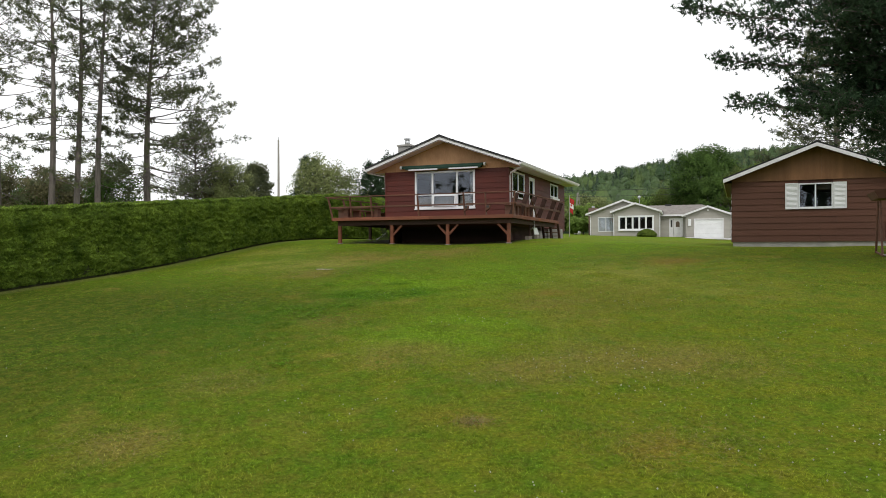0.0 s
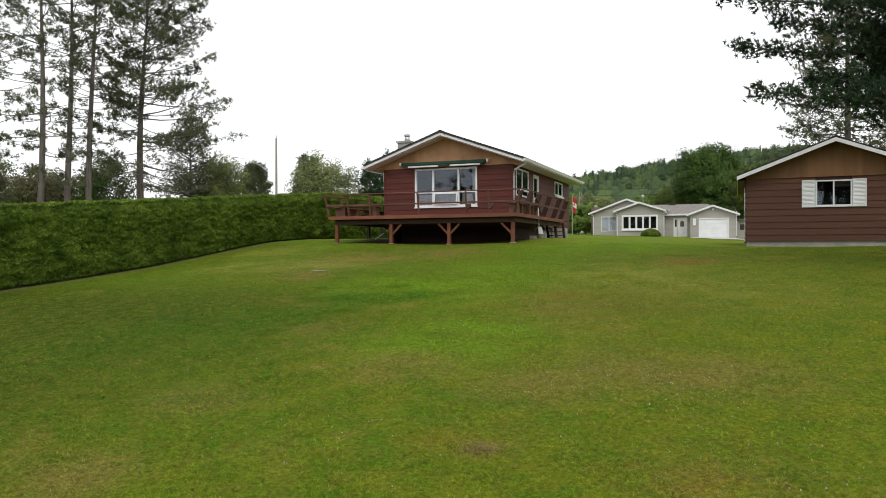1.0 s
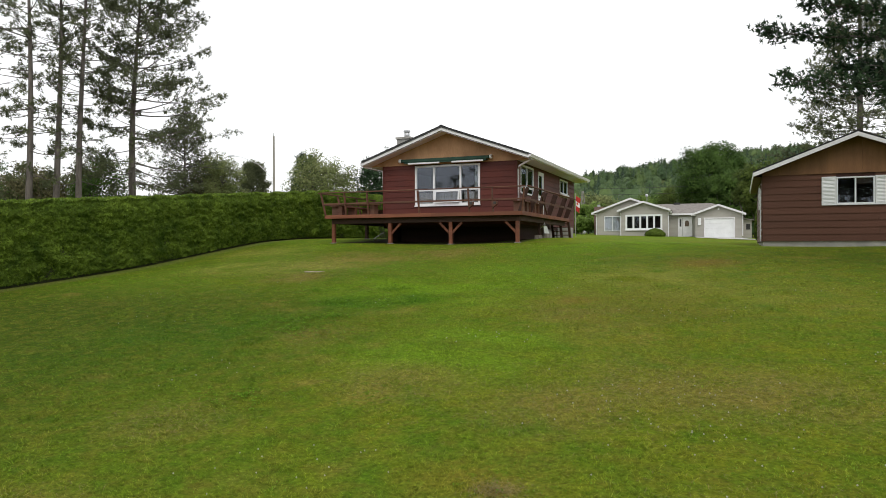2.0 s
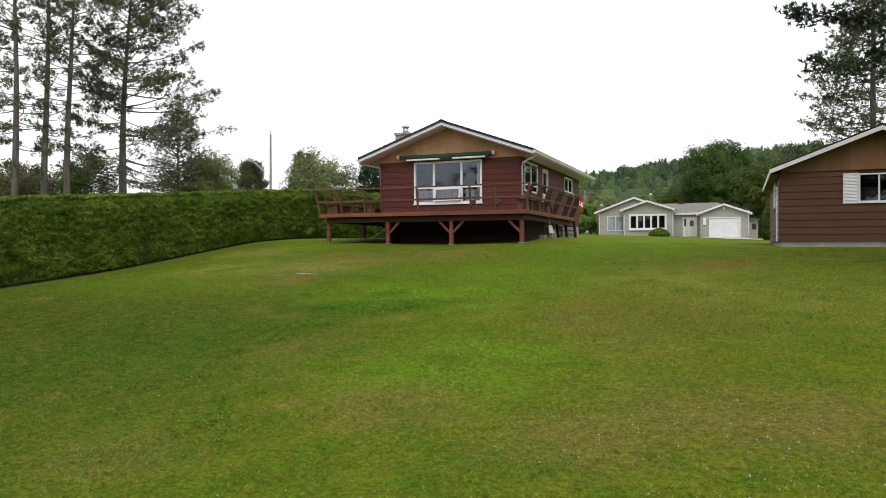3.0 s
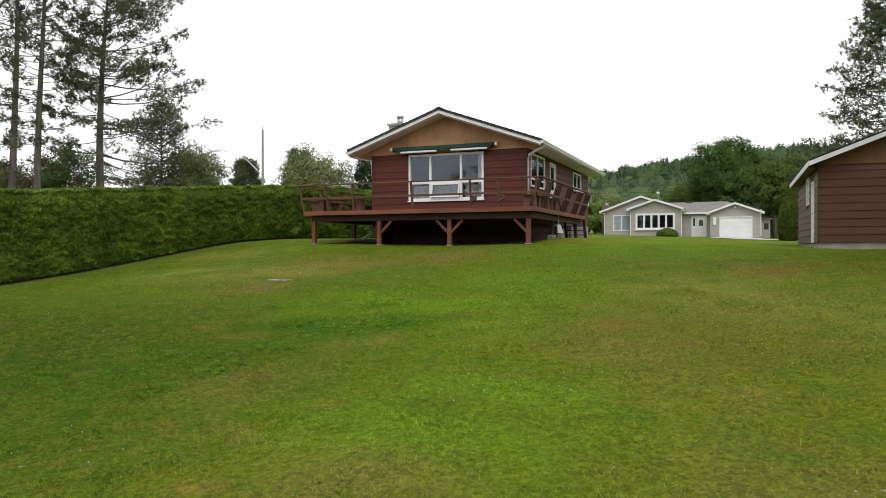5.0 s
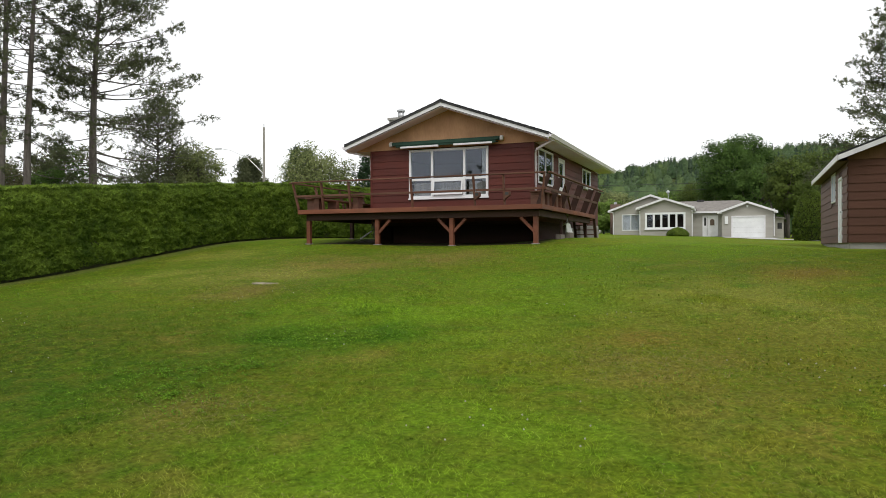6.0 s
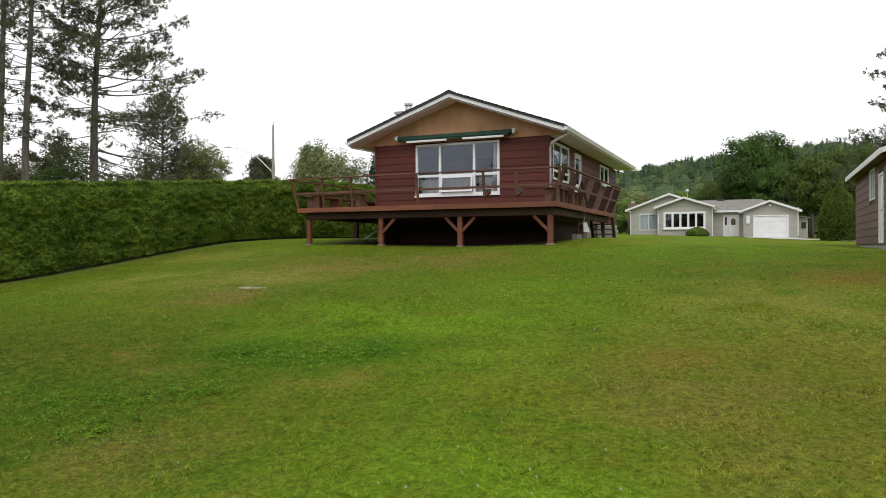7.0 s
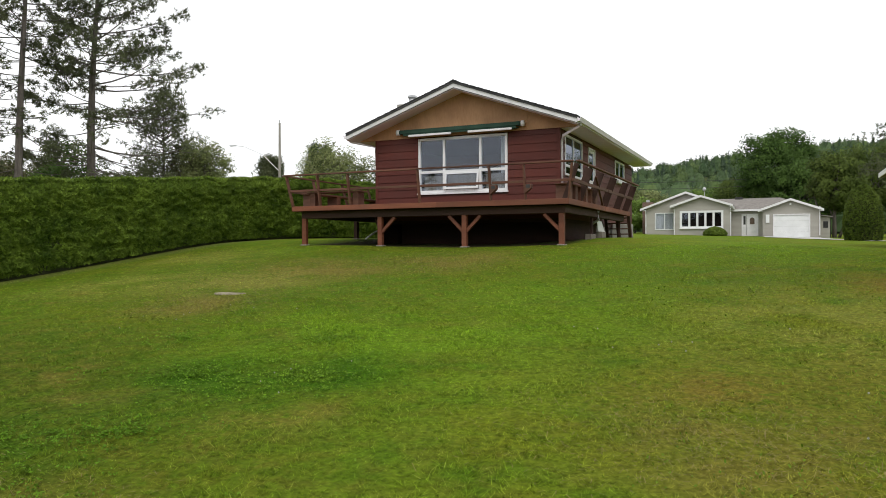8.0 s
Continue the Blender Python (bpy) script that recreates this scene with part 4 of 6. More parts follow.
def build_railings():
    zt, zm = Z_DECK + 0.98, Z_DECK + 0.49
    front = thing("front_railing", 3, DY0, Z_DECK, "weathered brown two-rail timber railing along the deck front", "railing")
    for x in (DX0 + 0.02, -0.45, 0.66, 3.07, 5.32, 6.34, DX1 - 0.02):
        lean = -LEAN if x < DX0 + 0.1 else LEAN if x > DX1 - 0.1 else 0.0
        railing_post(front, x, DY0 + 0.05, lean * 0.9, -0.17)
    cuts = [DX0 - 0.16, 0.66, 3.07, 5.32, DX1 + 0.16]
    for a, b in zip(cuts, cuts[1:]):
        part("top_rail", Mesh().box(a + 0.002, b - 0.002, DY0 - 0.19, DY0 - 0.08, zt - 0.02, zt + 0.022), M_RAIL, front, bevel=0.005)
        part("middle_rail", Mesh().box(a + 0.06, b - 0.002, DY0 - 0.050, DY0 - 0.010, zm - 0.035, zm + 0.035), M_RAIL, front, bevel=0.005)
    # small lamps on the front posts
    for x in (5.36, 6.38):
        lamp = thing("post_lamp", x, DY0 + 0.04, Z_DECK + 0.2, "small dark box lamp fixed to a railing post", "lamp", group="railing lamps")
        part("housing", Mesh().prism([(x - 0.02, Z_DECK + 0.16), (x + 0.16, Z_DECK + 0.30), (x + 0.16, Z_DECK + 0.42), (x - 0.02, Z_DECK + 0.42)], "y", DY0 - 0.10, DY0 + 0.06), M_RAIL, lamp)
        part("lens", Mesh().box(x + 0.02, x + 0.13, DY0 - 0.106, DY0 - 0.1, Z_DECK + 0.31, Z_DECK + 0.40), M_DARKMETAL, lamp)

    side = thing("side_railing", DX1, 1.5, Z_DECK, "weathered brown outward-leaning railing along the deck side", "railing", group="side railings")
    for y in (-2.62, -1.2, 0.2, 2.1, 4.1, 5.68):
        part("post", Mesh().beam((DX1 - 0.17, y, Z_DECK + 0.001), (DX1 + 0.17, y, Z_DECK + 0.95), *((0.045, 0.23) if y > -2 else (0.045, 0.14)), (1, 0, 0)), M_BEAM, side, bevel=0.005)
    part("brace", Mesh().beam((DX1 - 0.05, 1.45, Z_DECK + 0.02), (DX1 + 0.16, -0.4, Z_DECK + 0.78), 0.045, 0.06, (1, 0, 0)), M_RAIL, side)
    xt = DX1 - 0.06 + LEAN * 2.2
    for a, b in ((DY0 - 0.12, 1.5), (1.505, DY_RIGHT + 0.05)):
        part("top_rail", Mesh().box(xt - 0.05, xt + 0.06, a, b, zt - 0.02, zt + 0.022), M_RAIL, side, bevel=0.005)
        part("middle_rail", Mesh().box(xt - 0.185, xt - 0.145, a + 0.08, b, zm - 0.05, zm + 0.045), M_RAIL, side, bevel=0.005)
    left = thing("side_railing", DX0, 0, Z_DECK, "weathered brown outward-leaning railing along the far deck side", "railing", group="side railings")
    for y in (-1.3, 0.5, 2.3):
        railing_post(left, DX0 + 0.06, y, -LEAN * 2.0, 0)
    xt = DX0 + 0.06 - LEAN * 2.0
    part("top_rail", Mesh().box(xt - 0.06, xt + 0.05, DY0 - 0.1, DY_LEFT, zt - 0.02, zt + 0.022), M_RAIL, left, bevel=0.005)
    part("middle_rail", Mesh().box(xt + 0.145, xt + 0.185, DY0 - 0.02, DY_LEFT, zm - 0.05, zm + 0.045), M_RAIL, left, bevel=0.005)


def build_bench(x0, x1, y0, y1, label, group="deck benches", leg=0.10, step=1.3):
    """A built-in bench: slatted seat on plank frames."""
    along_y = (y1 - y0) > (x1 - x0)
    bench = thing("bench", (x0 + x1) / 2, (y0 + y1) / 2, Z_DECK, label, "bench", group)
    n = 3
    for i in range(n):
        if along_y:
            w = (x1 - x0) / n
            mb = Mesh().box(x0 + i * w, x0 + (i + 1) * w - 0.012, y0, y1, Z_DECK + 0.41, Z_DECK + 0.45)
        else:
            w = (y1 - y0) / n
            mb = Mesh().box(x0, x1, y0 + i * w, y0 + (i + 1) * w - 0.012, Z_DECK + 0.41, Z_DECK + 0.45)
        part("seat_slat", mb, M_RAIL, bench, bevel=0.004)
    length = (y1 - y0) if along_y else (x1 - x0)
    k = max(2, int(length / step) + 1)
    for i in range(k):
        s = 0.2 + (length - 0.4) * i / (k - 1)
        if along_y:
            mb = Mesh().box(x0 + 0.02, x1 - 0.02, y0 + s - leg, y0 + s + leg, Z_DECK, Z_DECK + 0.41)
        else:
            mb = Mesh().box(x0 + s - 0.10, x0 + s + 0.10, y0 + 0.02, y1 - 0.02, Z_DECK, Z_DECK + 0.41)
        part("leg", mb, M_RAIL, bench)


def build_stairs():
    st = thing("deck_stairs", 7.1, 6.2, 0.1, "brown open-tread wooden stairs down from the deck", "stairs")
    for x in (6.66, 7.09, 7.52):
        part("stringer", Mesh().prism([(5.92, Z_DECK - 0.16), (5.76, Z_DECK - 0.16), (6.16, gz(7, 6.3) - 0.05), (6.36, gz(7, 6.3) - 0.05)], "x", x - 0.055, x + 0.055), M_BEAM, st)
    for i in range(4):
        z, y = Z_DECK - 0.20 * (i + 1), 5.78 + 0.085 * i
        part("tread", Mesh().box(6.69, 7.49, y, y + 0.22, z - 0.04, z), M_RAIL, st, bevel=0.005)
    # added block, so that a pale tone shows between the treads
    part("pale_block", Mesh().box(6.56, 7.30, 7.5, 8.0, gz(7, 8) - 0.2, gz(7, 8) + 0.55), M_CONCRETE, st, "pale concrete block added behind the treads", bevel=0.02)


build_deck()
build_railings()
build_bench(DX0 + 0.06, DX0 + 0.50, -2.4, 2.2, "brown built-in bench along the far deck railing")
build_bench(DX1 - 0.50, DX1 - 0.06, -2.5, 0.9, "brown built-in bench along the side railing by the window", leg=0.13, step=0.62)
build_stairs()
build_bench(-1.0, 1.0, DY0 + 0.10, DY0 + 0.50, "brown built-in bench along the deck front")


def build_under_deck():
    pipe = thing("drain_pipe", 6.9, 0.5, 0.0, "white drain pipe running down under the deck", "pipe")
    part("tube", Mesh().tube([(7.44, 1.25, 1.12), (7.44, 1.25, 0.83), (7.2, 1.35, 0.70)], 0.045, 8), M_GUTTER, pipe, smooth=True)
    sheet = thing("leaning_sheet", 7.34, 2.0, 0.46, "pale white sheet standing on a concrete block under the deck edge", "board")
    for x, y, top in ((7.34, 2.05, 0.458), (7.33, 0.62, 0.36)):
        block = part("concrete_block", Mesh().box(x - 0.1, x + 0.1, y - 0.3, y + 0.3, gz(x, y) - 0.1, top), M_FOOTING, None, bevel=0.012)
        tagged(block, "weathered grey concrete block on the ground under the deck", "concrete block", group="blocks under the deck")
    part("panel", Mesh().prism([(1.44, 0.80), (1.59, 0.46), (2.50, 0.46), (2.05, 0.80)], "x", 7.33, 7.36), M_VINYL, sheet, bevel=0.006)
    chute = thing("downspout_extension", -0.6, 0.8, gz(-0.6, 0.8), "pale metal downspout extension lying on the grass", "pipe")
    part("tube", Mesh().beam((-0.95, 0.8, gz(-0.95, 0.8) + 0.04), (-0.44, 0.8, gz(-0.95, 0.8) + 0.34), 0.06, 0.05), M_GUTTER, chute)


build_under_deck()


# ---- the brown outbuilding ----
SX0, SX1, SY0, SY1 = 16.41, 22.87, 0.55, 9.5
SH_BASE, SH_PLATE, SH_RIDGE, SH_EAVE = 0.03, 2.63, 4.13, 2.74
SHED_WIN = (18.98, 20.26, 1.43, 2.46)
SHED_SIDE = [(1.95, 2.95, 0.0, 2.20), (3.9, 5.2, 1.48, 2.52)]


def build_shed():
    xr = (SX0 + SX1) / 2
    shed = thing("garage", xr, SY0, -0.1, "brown lap-sided gabled outbuilding with white-shuttered window", "outbuilding")
    part("foundation", Mesh().box(SX0 + 0.03, SX1 - 0.03, SY0 + 0.03, SY1 - 0.03, -0.5, SH_BASE), M_CONCRETE, shed, "grey concrete slab edge")
    part("wall", wall_with_openings("x", SY0, 0.14, SX0, SX1, SH_BASE, SH_PLATE, [SHED_WIN]), M_WALL, shed)
    part("wall", wall_with_openings("y", SX0, 0.14, SY0 + 0.14, SY1, SH_BASE, SH_PLATE, [(a, b, max(c, SH_BASE), d) for a, b, c, d in SHED_SIDE]), M_WALL, shed)
    part("wall", Mesh().box(SX1 - 0.14, SX1, SY0 + 0.14, SY1, SH_BASE, SH_PLATE), M_WALL, shed)
    part("wall", Mesh().box(SX0 + 0.14, SX1 - 0.14, SY1 - 0.14, SY1, SH_BASE, SH_PLATE), M_WALL, shed)
    x0, x1, y0, y1 = SX0 - 0.34, SX1 + 0.34, SY0 - 0.55, SY1 + 0.4

    def under(x):
        return SH_EAVE - 0.19 + (SH_RIDGE - SH_EAVE) * (1 - abs(x - xr) / (xr - x0))
    cuts = [SX0 - 0.02, SX0 + 1.0, SX0 + 2.22, xr + 0.21, xr + 1.43, SX1 + 0.02]
    for a, b in zip(cuts, cuts[1:]):
        poly = [(a + 0.002, SH_PLATE), (b - 0.002, SH_PLATE), (b - 0.002, max(under(b), SH_PLATE + 0.01))]
        if a < xr < b:
            poly.append((xr, under(xr)))
        poly.append((a + 0.002, max(under(a), SH_PLATE + 0.01)))
        part("gable_panel", Mesh().prism(poly, "y", SY0 - 0.04, SY0 + 0.06), M_SHED_GABLE, shed, "brown stained plywood gable panel")
    part("gable_strip", Mesh().box(SX0 - 0.02, SX1 + 0.02, SY0 - 0.065, SY0 - 0.041, SH_PLATE - 0.03, SH_PLATE + 0.025), M_SHED_GABLE, shed)
    part("gable_backing", Mesh().prism([(SX0, SH_PLATE + 0.01), (SX1, SH_PLATE + 0.01), (xr, under(xr))], "y", SY1 - 0.1, SY1), M_WALL, shed)
    gable_roof(shed, x0, x1, xr, y0, y1, SH_EAVE, SH_RIDGE, 0.06, M_SHINGLE, 14)
    part("ridge_cap", Mesh().prism([(xr - 0.16, SH_RIDGE - 0.03), (xr, SH_RIDGE + 0.04), (xr + 0.16, SH_RIDGE - 0.03)], "y", y0 - 0.02, y1 + 0.02), M_SHINGLE, shed)
    for xe in (x0, x1):
        part("bargeboard", Mesh().prism([(xe, SH_EAVE - 0.05), (xr, SH_RIDGE - 0.05), (xr, SH_RIDGE - 0.20), (xe, SH_EAVE - 0.20)], "y", y0 - 0.012, y0 + 0.025), M_WHITE, shed, "white painted bargeboard")
        part("bargeboard", Mesh().prism([(xe, SH_EAVE - 0.05), (xr, SH_RIDGE - 0.05), (xr, SH_RIDGE - 0.20), (xe, SH_EAVE - 0.20)], "y", y1 - 0.025, y1 + 0.012), M_WHITE, shed)
        part("soffit", Mesh().prism([(xe, SH_EAVE - 0.17), (xr, SH_RIDGE - 0.175), (xr, SH_RIDGE - 0.19), (xe, SH_EAVE - 0.185)], "y", y0 + 0.027, SY0 - 0.045), M_SHED, shed)
    for xe, s, xa in ((x0, 1, SX0), (x1, -1, SX1)):
        part("fascia", Mesh().box(*sorted((xe - s * 0.015, xe + s * 0.015)), y0 + 0.03, y1 - 0.03, SH_EAVE - 0.20, SH_EAVE - 0.03), M_WHITE, shed, "white eave fascia")
        part("soffit", Mesh().box(*sorted((xe + s * 0.016, xa - s * 0.026)), SY0 - 0.02, y1 - 0.03, SH_EAVE - 0.19, SH_EAVE - 0.17), M_SHED, shed)
    # window with louvred shutters
    a0, a1, z0, z1 = SHED_WIN
    win = window(shed, "front_window", "x", SY0, -1, a0, a1, z0, z1, splits=((a0 + a1) / 2,), w=0.05, label="white two-light sliding window")
    part("curtain_valance", Mesh().box(a0 + 0.68, a1 - 0.07, SY0 + 0.10, SY0 + 0.12, 2.2, 2.4), M_ROOM, win, "drawn blind")
    part("window_sill", Mesh().box(a0 - 0.02, a1 + 0.02, SY0 - 0.08, SY0 - 0.046, z0 - 0.04, z0 - 0.002), M_VINYL, win)
    for sa, sb in ((a0 - 0.50, a0 - 0.01), (a1 + 0.01, a1 + 0.50)):
        sh = part("shutter", frame_rect(Mesh(), "x", SY0 - 0.066, 0.034, sa, sb, z0 - 0.04, z1 + 0.02, 0.05), M_VINYL, shed, "white louvred shutter")
        part("shutter_panel", Mesh().box(sa + 0.05, sb - 0.05, SY0 - 0.042, SY0 - 0.033, z0 + 0.01, z1 - 0.03), M_VINYL, sh)
        z = z0 + 0.03
        while z < z1 - 0.06:
            part("slat", Mesh().prism([(SY0 - 0.043, z + 0.03), (SY0 - 0.061, z), (SY0 - 0.056, z - 0.004), (SY0 - 0.043, z + 0.02)], "x", sa + 0.05, sb - 0.05), M_VINYL, sh)
            z += 0.052
    # side door and window
    ya, yb, za, zb = SHED_SIDE[0]
    door = part("side_door", frame_rect(Mesh(), "y", SX0 - 0.045, 0.12, ya, yb, SH_BASE + 0.002, zb, 0.07), M_VINYL, shed, "white side door in a white frame")
    part("door_leaf", Mesh().box(SX0 + 0.0, SX0 + 0.04, ya + 0.075, yb - 0.075, SH_BASE + 0.02, zb - 0.075), M_VINYL, door, bevel=0.004)
    part("door_handle", Mesh().tube([(SX0, ya + 0.16, 1.05), (SX0 - 0.07, ya + 0.16, 1.05)], 0.028, 10), M_METAL, door)
    ya, yb, za, zb = SHED_SIDE[1]
    window(shed, "side_window", "y", SX0, -1, ya, yb, za, zb, splits=((ya + yb) / 2,), w=0.06, label="white two-light side window")
    # white corner boards
    part("corner_trim", Mesh().box(SX0 - 0.040, SX0 - 0.032, SY0 - 0.03, SY0 + 0.08, SH_BASE, 2.48), M_SHED, shed)
    return shed


shed = build_shed()


# ---- garden swing by the outbuilding ----
def build_swing():
    x, y = 20.9, -6.0
    g = gz(x, y)
    sw = thing("garden_swing", x + 0.9, y, g, "brown metal garden swing with a dark canopy", "garden swing")
    for dx in (0, 1.9):
        for dy in (-0.6, 0.6):
            part("leg", Mesh().tube([(x + dx, y + dy, gz(x + dx, y + dy)), (x + dx, y + dy * 0.25, g + 1.75)], 0.035, 8), M_RAIL, sw)
        part("base_bar", Mesh().tube([(x + dx, y - 0.7, gz(x, y - .7) + 0.03), (x + dx, y + 0.7, gz(x, y + .7) + 0.03)], 0.03, 8), M_RAIL, sw)
    part("base_bar", Mesh().tube([(x, y - 0.66, gz(x, y - .66) + 0.05), (x + 1.9, y - 0.66, gz(x + 1.9, y - .66) + 0.05)], 0.03, 8), M_PALE, sw)
    part("canopy", Mesh().prism([(x - 0.25, g + 2.02), (x - 0.12, g + 1.80), (x + 2.02, g + 1.80), (x + 2.15, g + 2.02), (x + 0.95, g + 2.20)], "y", y - 0.75, y + 0.75), M_RAIL, sw, "dark brown cloth canopy")
    part("seat", Mesh().box(x + 0.2, x + 1.7, y - 0.25, y + 0.25, g + 0.48, g + 0.56), M_RAIL, sw)
    part("backrest", Mesh().beam((x + 0.95, y + 0.27, g + 0.56), (x + 0.95, y + 0.42, g + 1.05), 1.5, 0.05, (0, 1, 0)), M_RAIL, sw)
    for dx in (0.25, 1.65):
        part("hanger", Mesh().tube([(x + dx, y, g + 0.5), (x + dx, y, g + 1.8)], 0.012, 6), M_DARKMETAL, sw)


build_swing()


# ---- foliage helpers ----
def unit(rng, n):
    v = rng.normal(size=(n, 3))
    return v / np.linalg.norm(v, axis=1, keepdims=True)


def leaves(rng, centres, per, spread, size, heart=None, up=0.35, shell=0.33):
    """Small four-cornered leaves over the clumps round the centres, and the way each one looks. heart: the middle of the whole crown."""
    mid = np.repeat(np.asarray(centres, float), per, axis=0)
    n = len(mid)
    way = unit(rng, n)
    c = mid + way * (rng.random((n, 1)) ** shell) * np.asarray(spread)
    way = way + np.array([0, 0, up])
    if heart is not None:
        far = mid - np.asarray(heart)
        way = way + 0.7 * far / (np.linalg.norm(far, axis=1, keepdims=True) + 1e-6)
    way /= np.linalg.norm(way, axis=1, keepdims=True) + 1e-6
    face = way + unit(rng, n) * 0.75
    face /= np.linalg.norm(face, axis=1, keepdims=True) + 1e-6
    a = np.cross(face, unit(rng, n))
    a /= np.linalg.norm(a, axis=1, keepdims=True) + 1e-6
    b = np.cross(face, a)
    s = size * (0.6 + 0.8 * rng.random((n, 1)))
    return np.stack([c - a * s * 0.5, c + b * s * 0.34, c + a * s * 0.55, c - b * s * 0.30], 1).reshape(-1, 3), way


def needles(rng, tips, dirs, per, length, width):
    """Bundles of needles at the tips of twigs, each a thin triangle."""
    p = np.repeat(tips, per, axis=0)
    d = np.repeat(dirs, per, axis=0)
    n = len(p)
    a = d * 0.75 + unit(rng, n) * 0.85
    a /= np.linalg.norm(a, axis=1, keepdims=True)
    p = p - d * rng.random((n, 1)) * length * 0.9
    b = np.cross(a, unit(rng, n))
    b /= np.linalg.norm(b, axis=1, keepdims=True) + 1e-6
    s = length * (0.6 + 0.6 * rng.random((n, 1)))
    way = d * 0.6 + a * 0.3 + np.array([0, 0, 0.45])
    return np.stack([p - b * width / 2, p + b * width / 2, p + a * s], 1).reshape(-1, 3), way / np.linalg.norm(way, axis=1, keepdims=True)


def broad_tree(name, x, y, height, radius, material, label, seed, crown_low=0.25, clumps=150, per=60, leaf=0.28, lean=0.0, squash=1.0, limbs=8, stems=1):
    """A tapered trunk, limbs that fork, and a crown of leaf clumps with an uneven outline."""
    rng = np.random.default_rng(seed)
    g = gz(x, y)
    tree = thing(name, x, y, g, label, "tree")
    wood = Mesh()
    top = Vector((x + lean, y, g + height * 0.8))
    root = Vector((x, y, g - 0.2))
    r0 = 0.022 * height
    wood.tube([root, root.lerp(top, 0.3), root.lerp(top, 0.65), top], [r0 * 1.2, r0 * 0.85, r0 * 0.5, r0 * 0.12], 9)
    for i in range(1, stems):
        foot = root + Vector((0.35 * (i - stems / 2), 0.1 * i, 0))
        wood.tube([foot, foot + Vector((0.9 * (i - stems / 2), 0.2, height * 0.3)), foot + Vector((1.6 * (i - stems / 2), 0.4, height * 0.62))], [r0 * 0.8, r0 * 0.6, r0 * 0.25], 8)
    zc = g + height * (crown_low + 1) / 2
    half = height * (1 - crown_low) / 2
    centres = []
    lumps = unit(rng, 9)
    lump_r = 0.72 + 0.42 * rng.random(9)
    dirs = unit(rng, clumps)
    for d in dirs:
        w = np.clip((lumps @ d - 0.55) / 0.45, 0, 1)
        r = 0.62 + 0.38 * float((w * lump_r).max()) / 1.1
        k = r * (0.35 + 0.65 * rng.random() ** 0.45)
        centres.append((x + lean * 0.6 + d[0] * radius * k, y + d[1] * radius * k, zc + d[2] * half * k * squash))
    order = rng.permutation(clumps)
    for i in range(limbs):
        c = Vector(centres[order[i]])
        start = root.lerp(top, 0.25 + 0.6 * i / limbs)
        mid = start.lerp(c, 0.5) + Vector((0, 0, 0.06 * height * rng.random()))
        wood.tube([start, mid, c], [r0 * 0.45, r0 * 0.26, r0 * 0.08], 6)
        for j in range(3):
            c2 = Vector(centres[order[(limbs + i * 3 + j) % clumps]])
            if (c2 - mid).length < radius * 1.1:
                wood.tube([mid, mid.lerp(c2, 0.6), c2], [r0 * 0.16, r0 * 0.1, r0 * 0.04], 5, False)
    part("trunk", wood, M_BARK, tree, smooth=True)
    size = radius * 0.24
    verts, way = leaves(rng, centres, int(per * 1.4), (size, size, size * 0.75), leaf * 0.76, (x + lean * 0.6, y, zc - 0.15 * half))
    part("crown", scatter_mesh("crown", verts, 4, way), material, tree)
    return tree


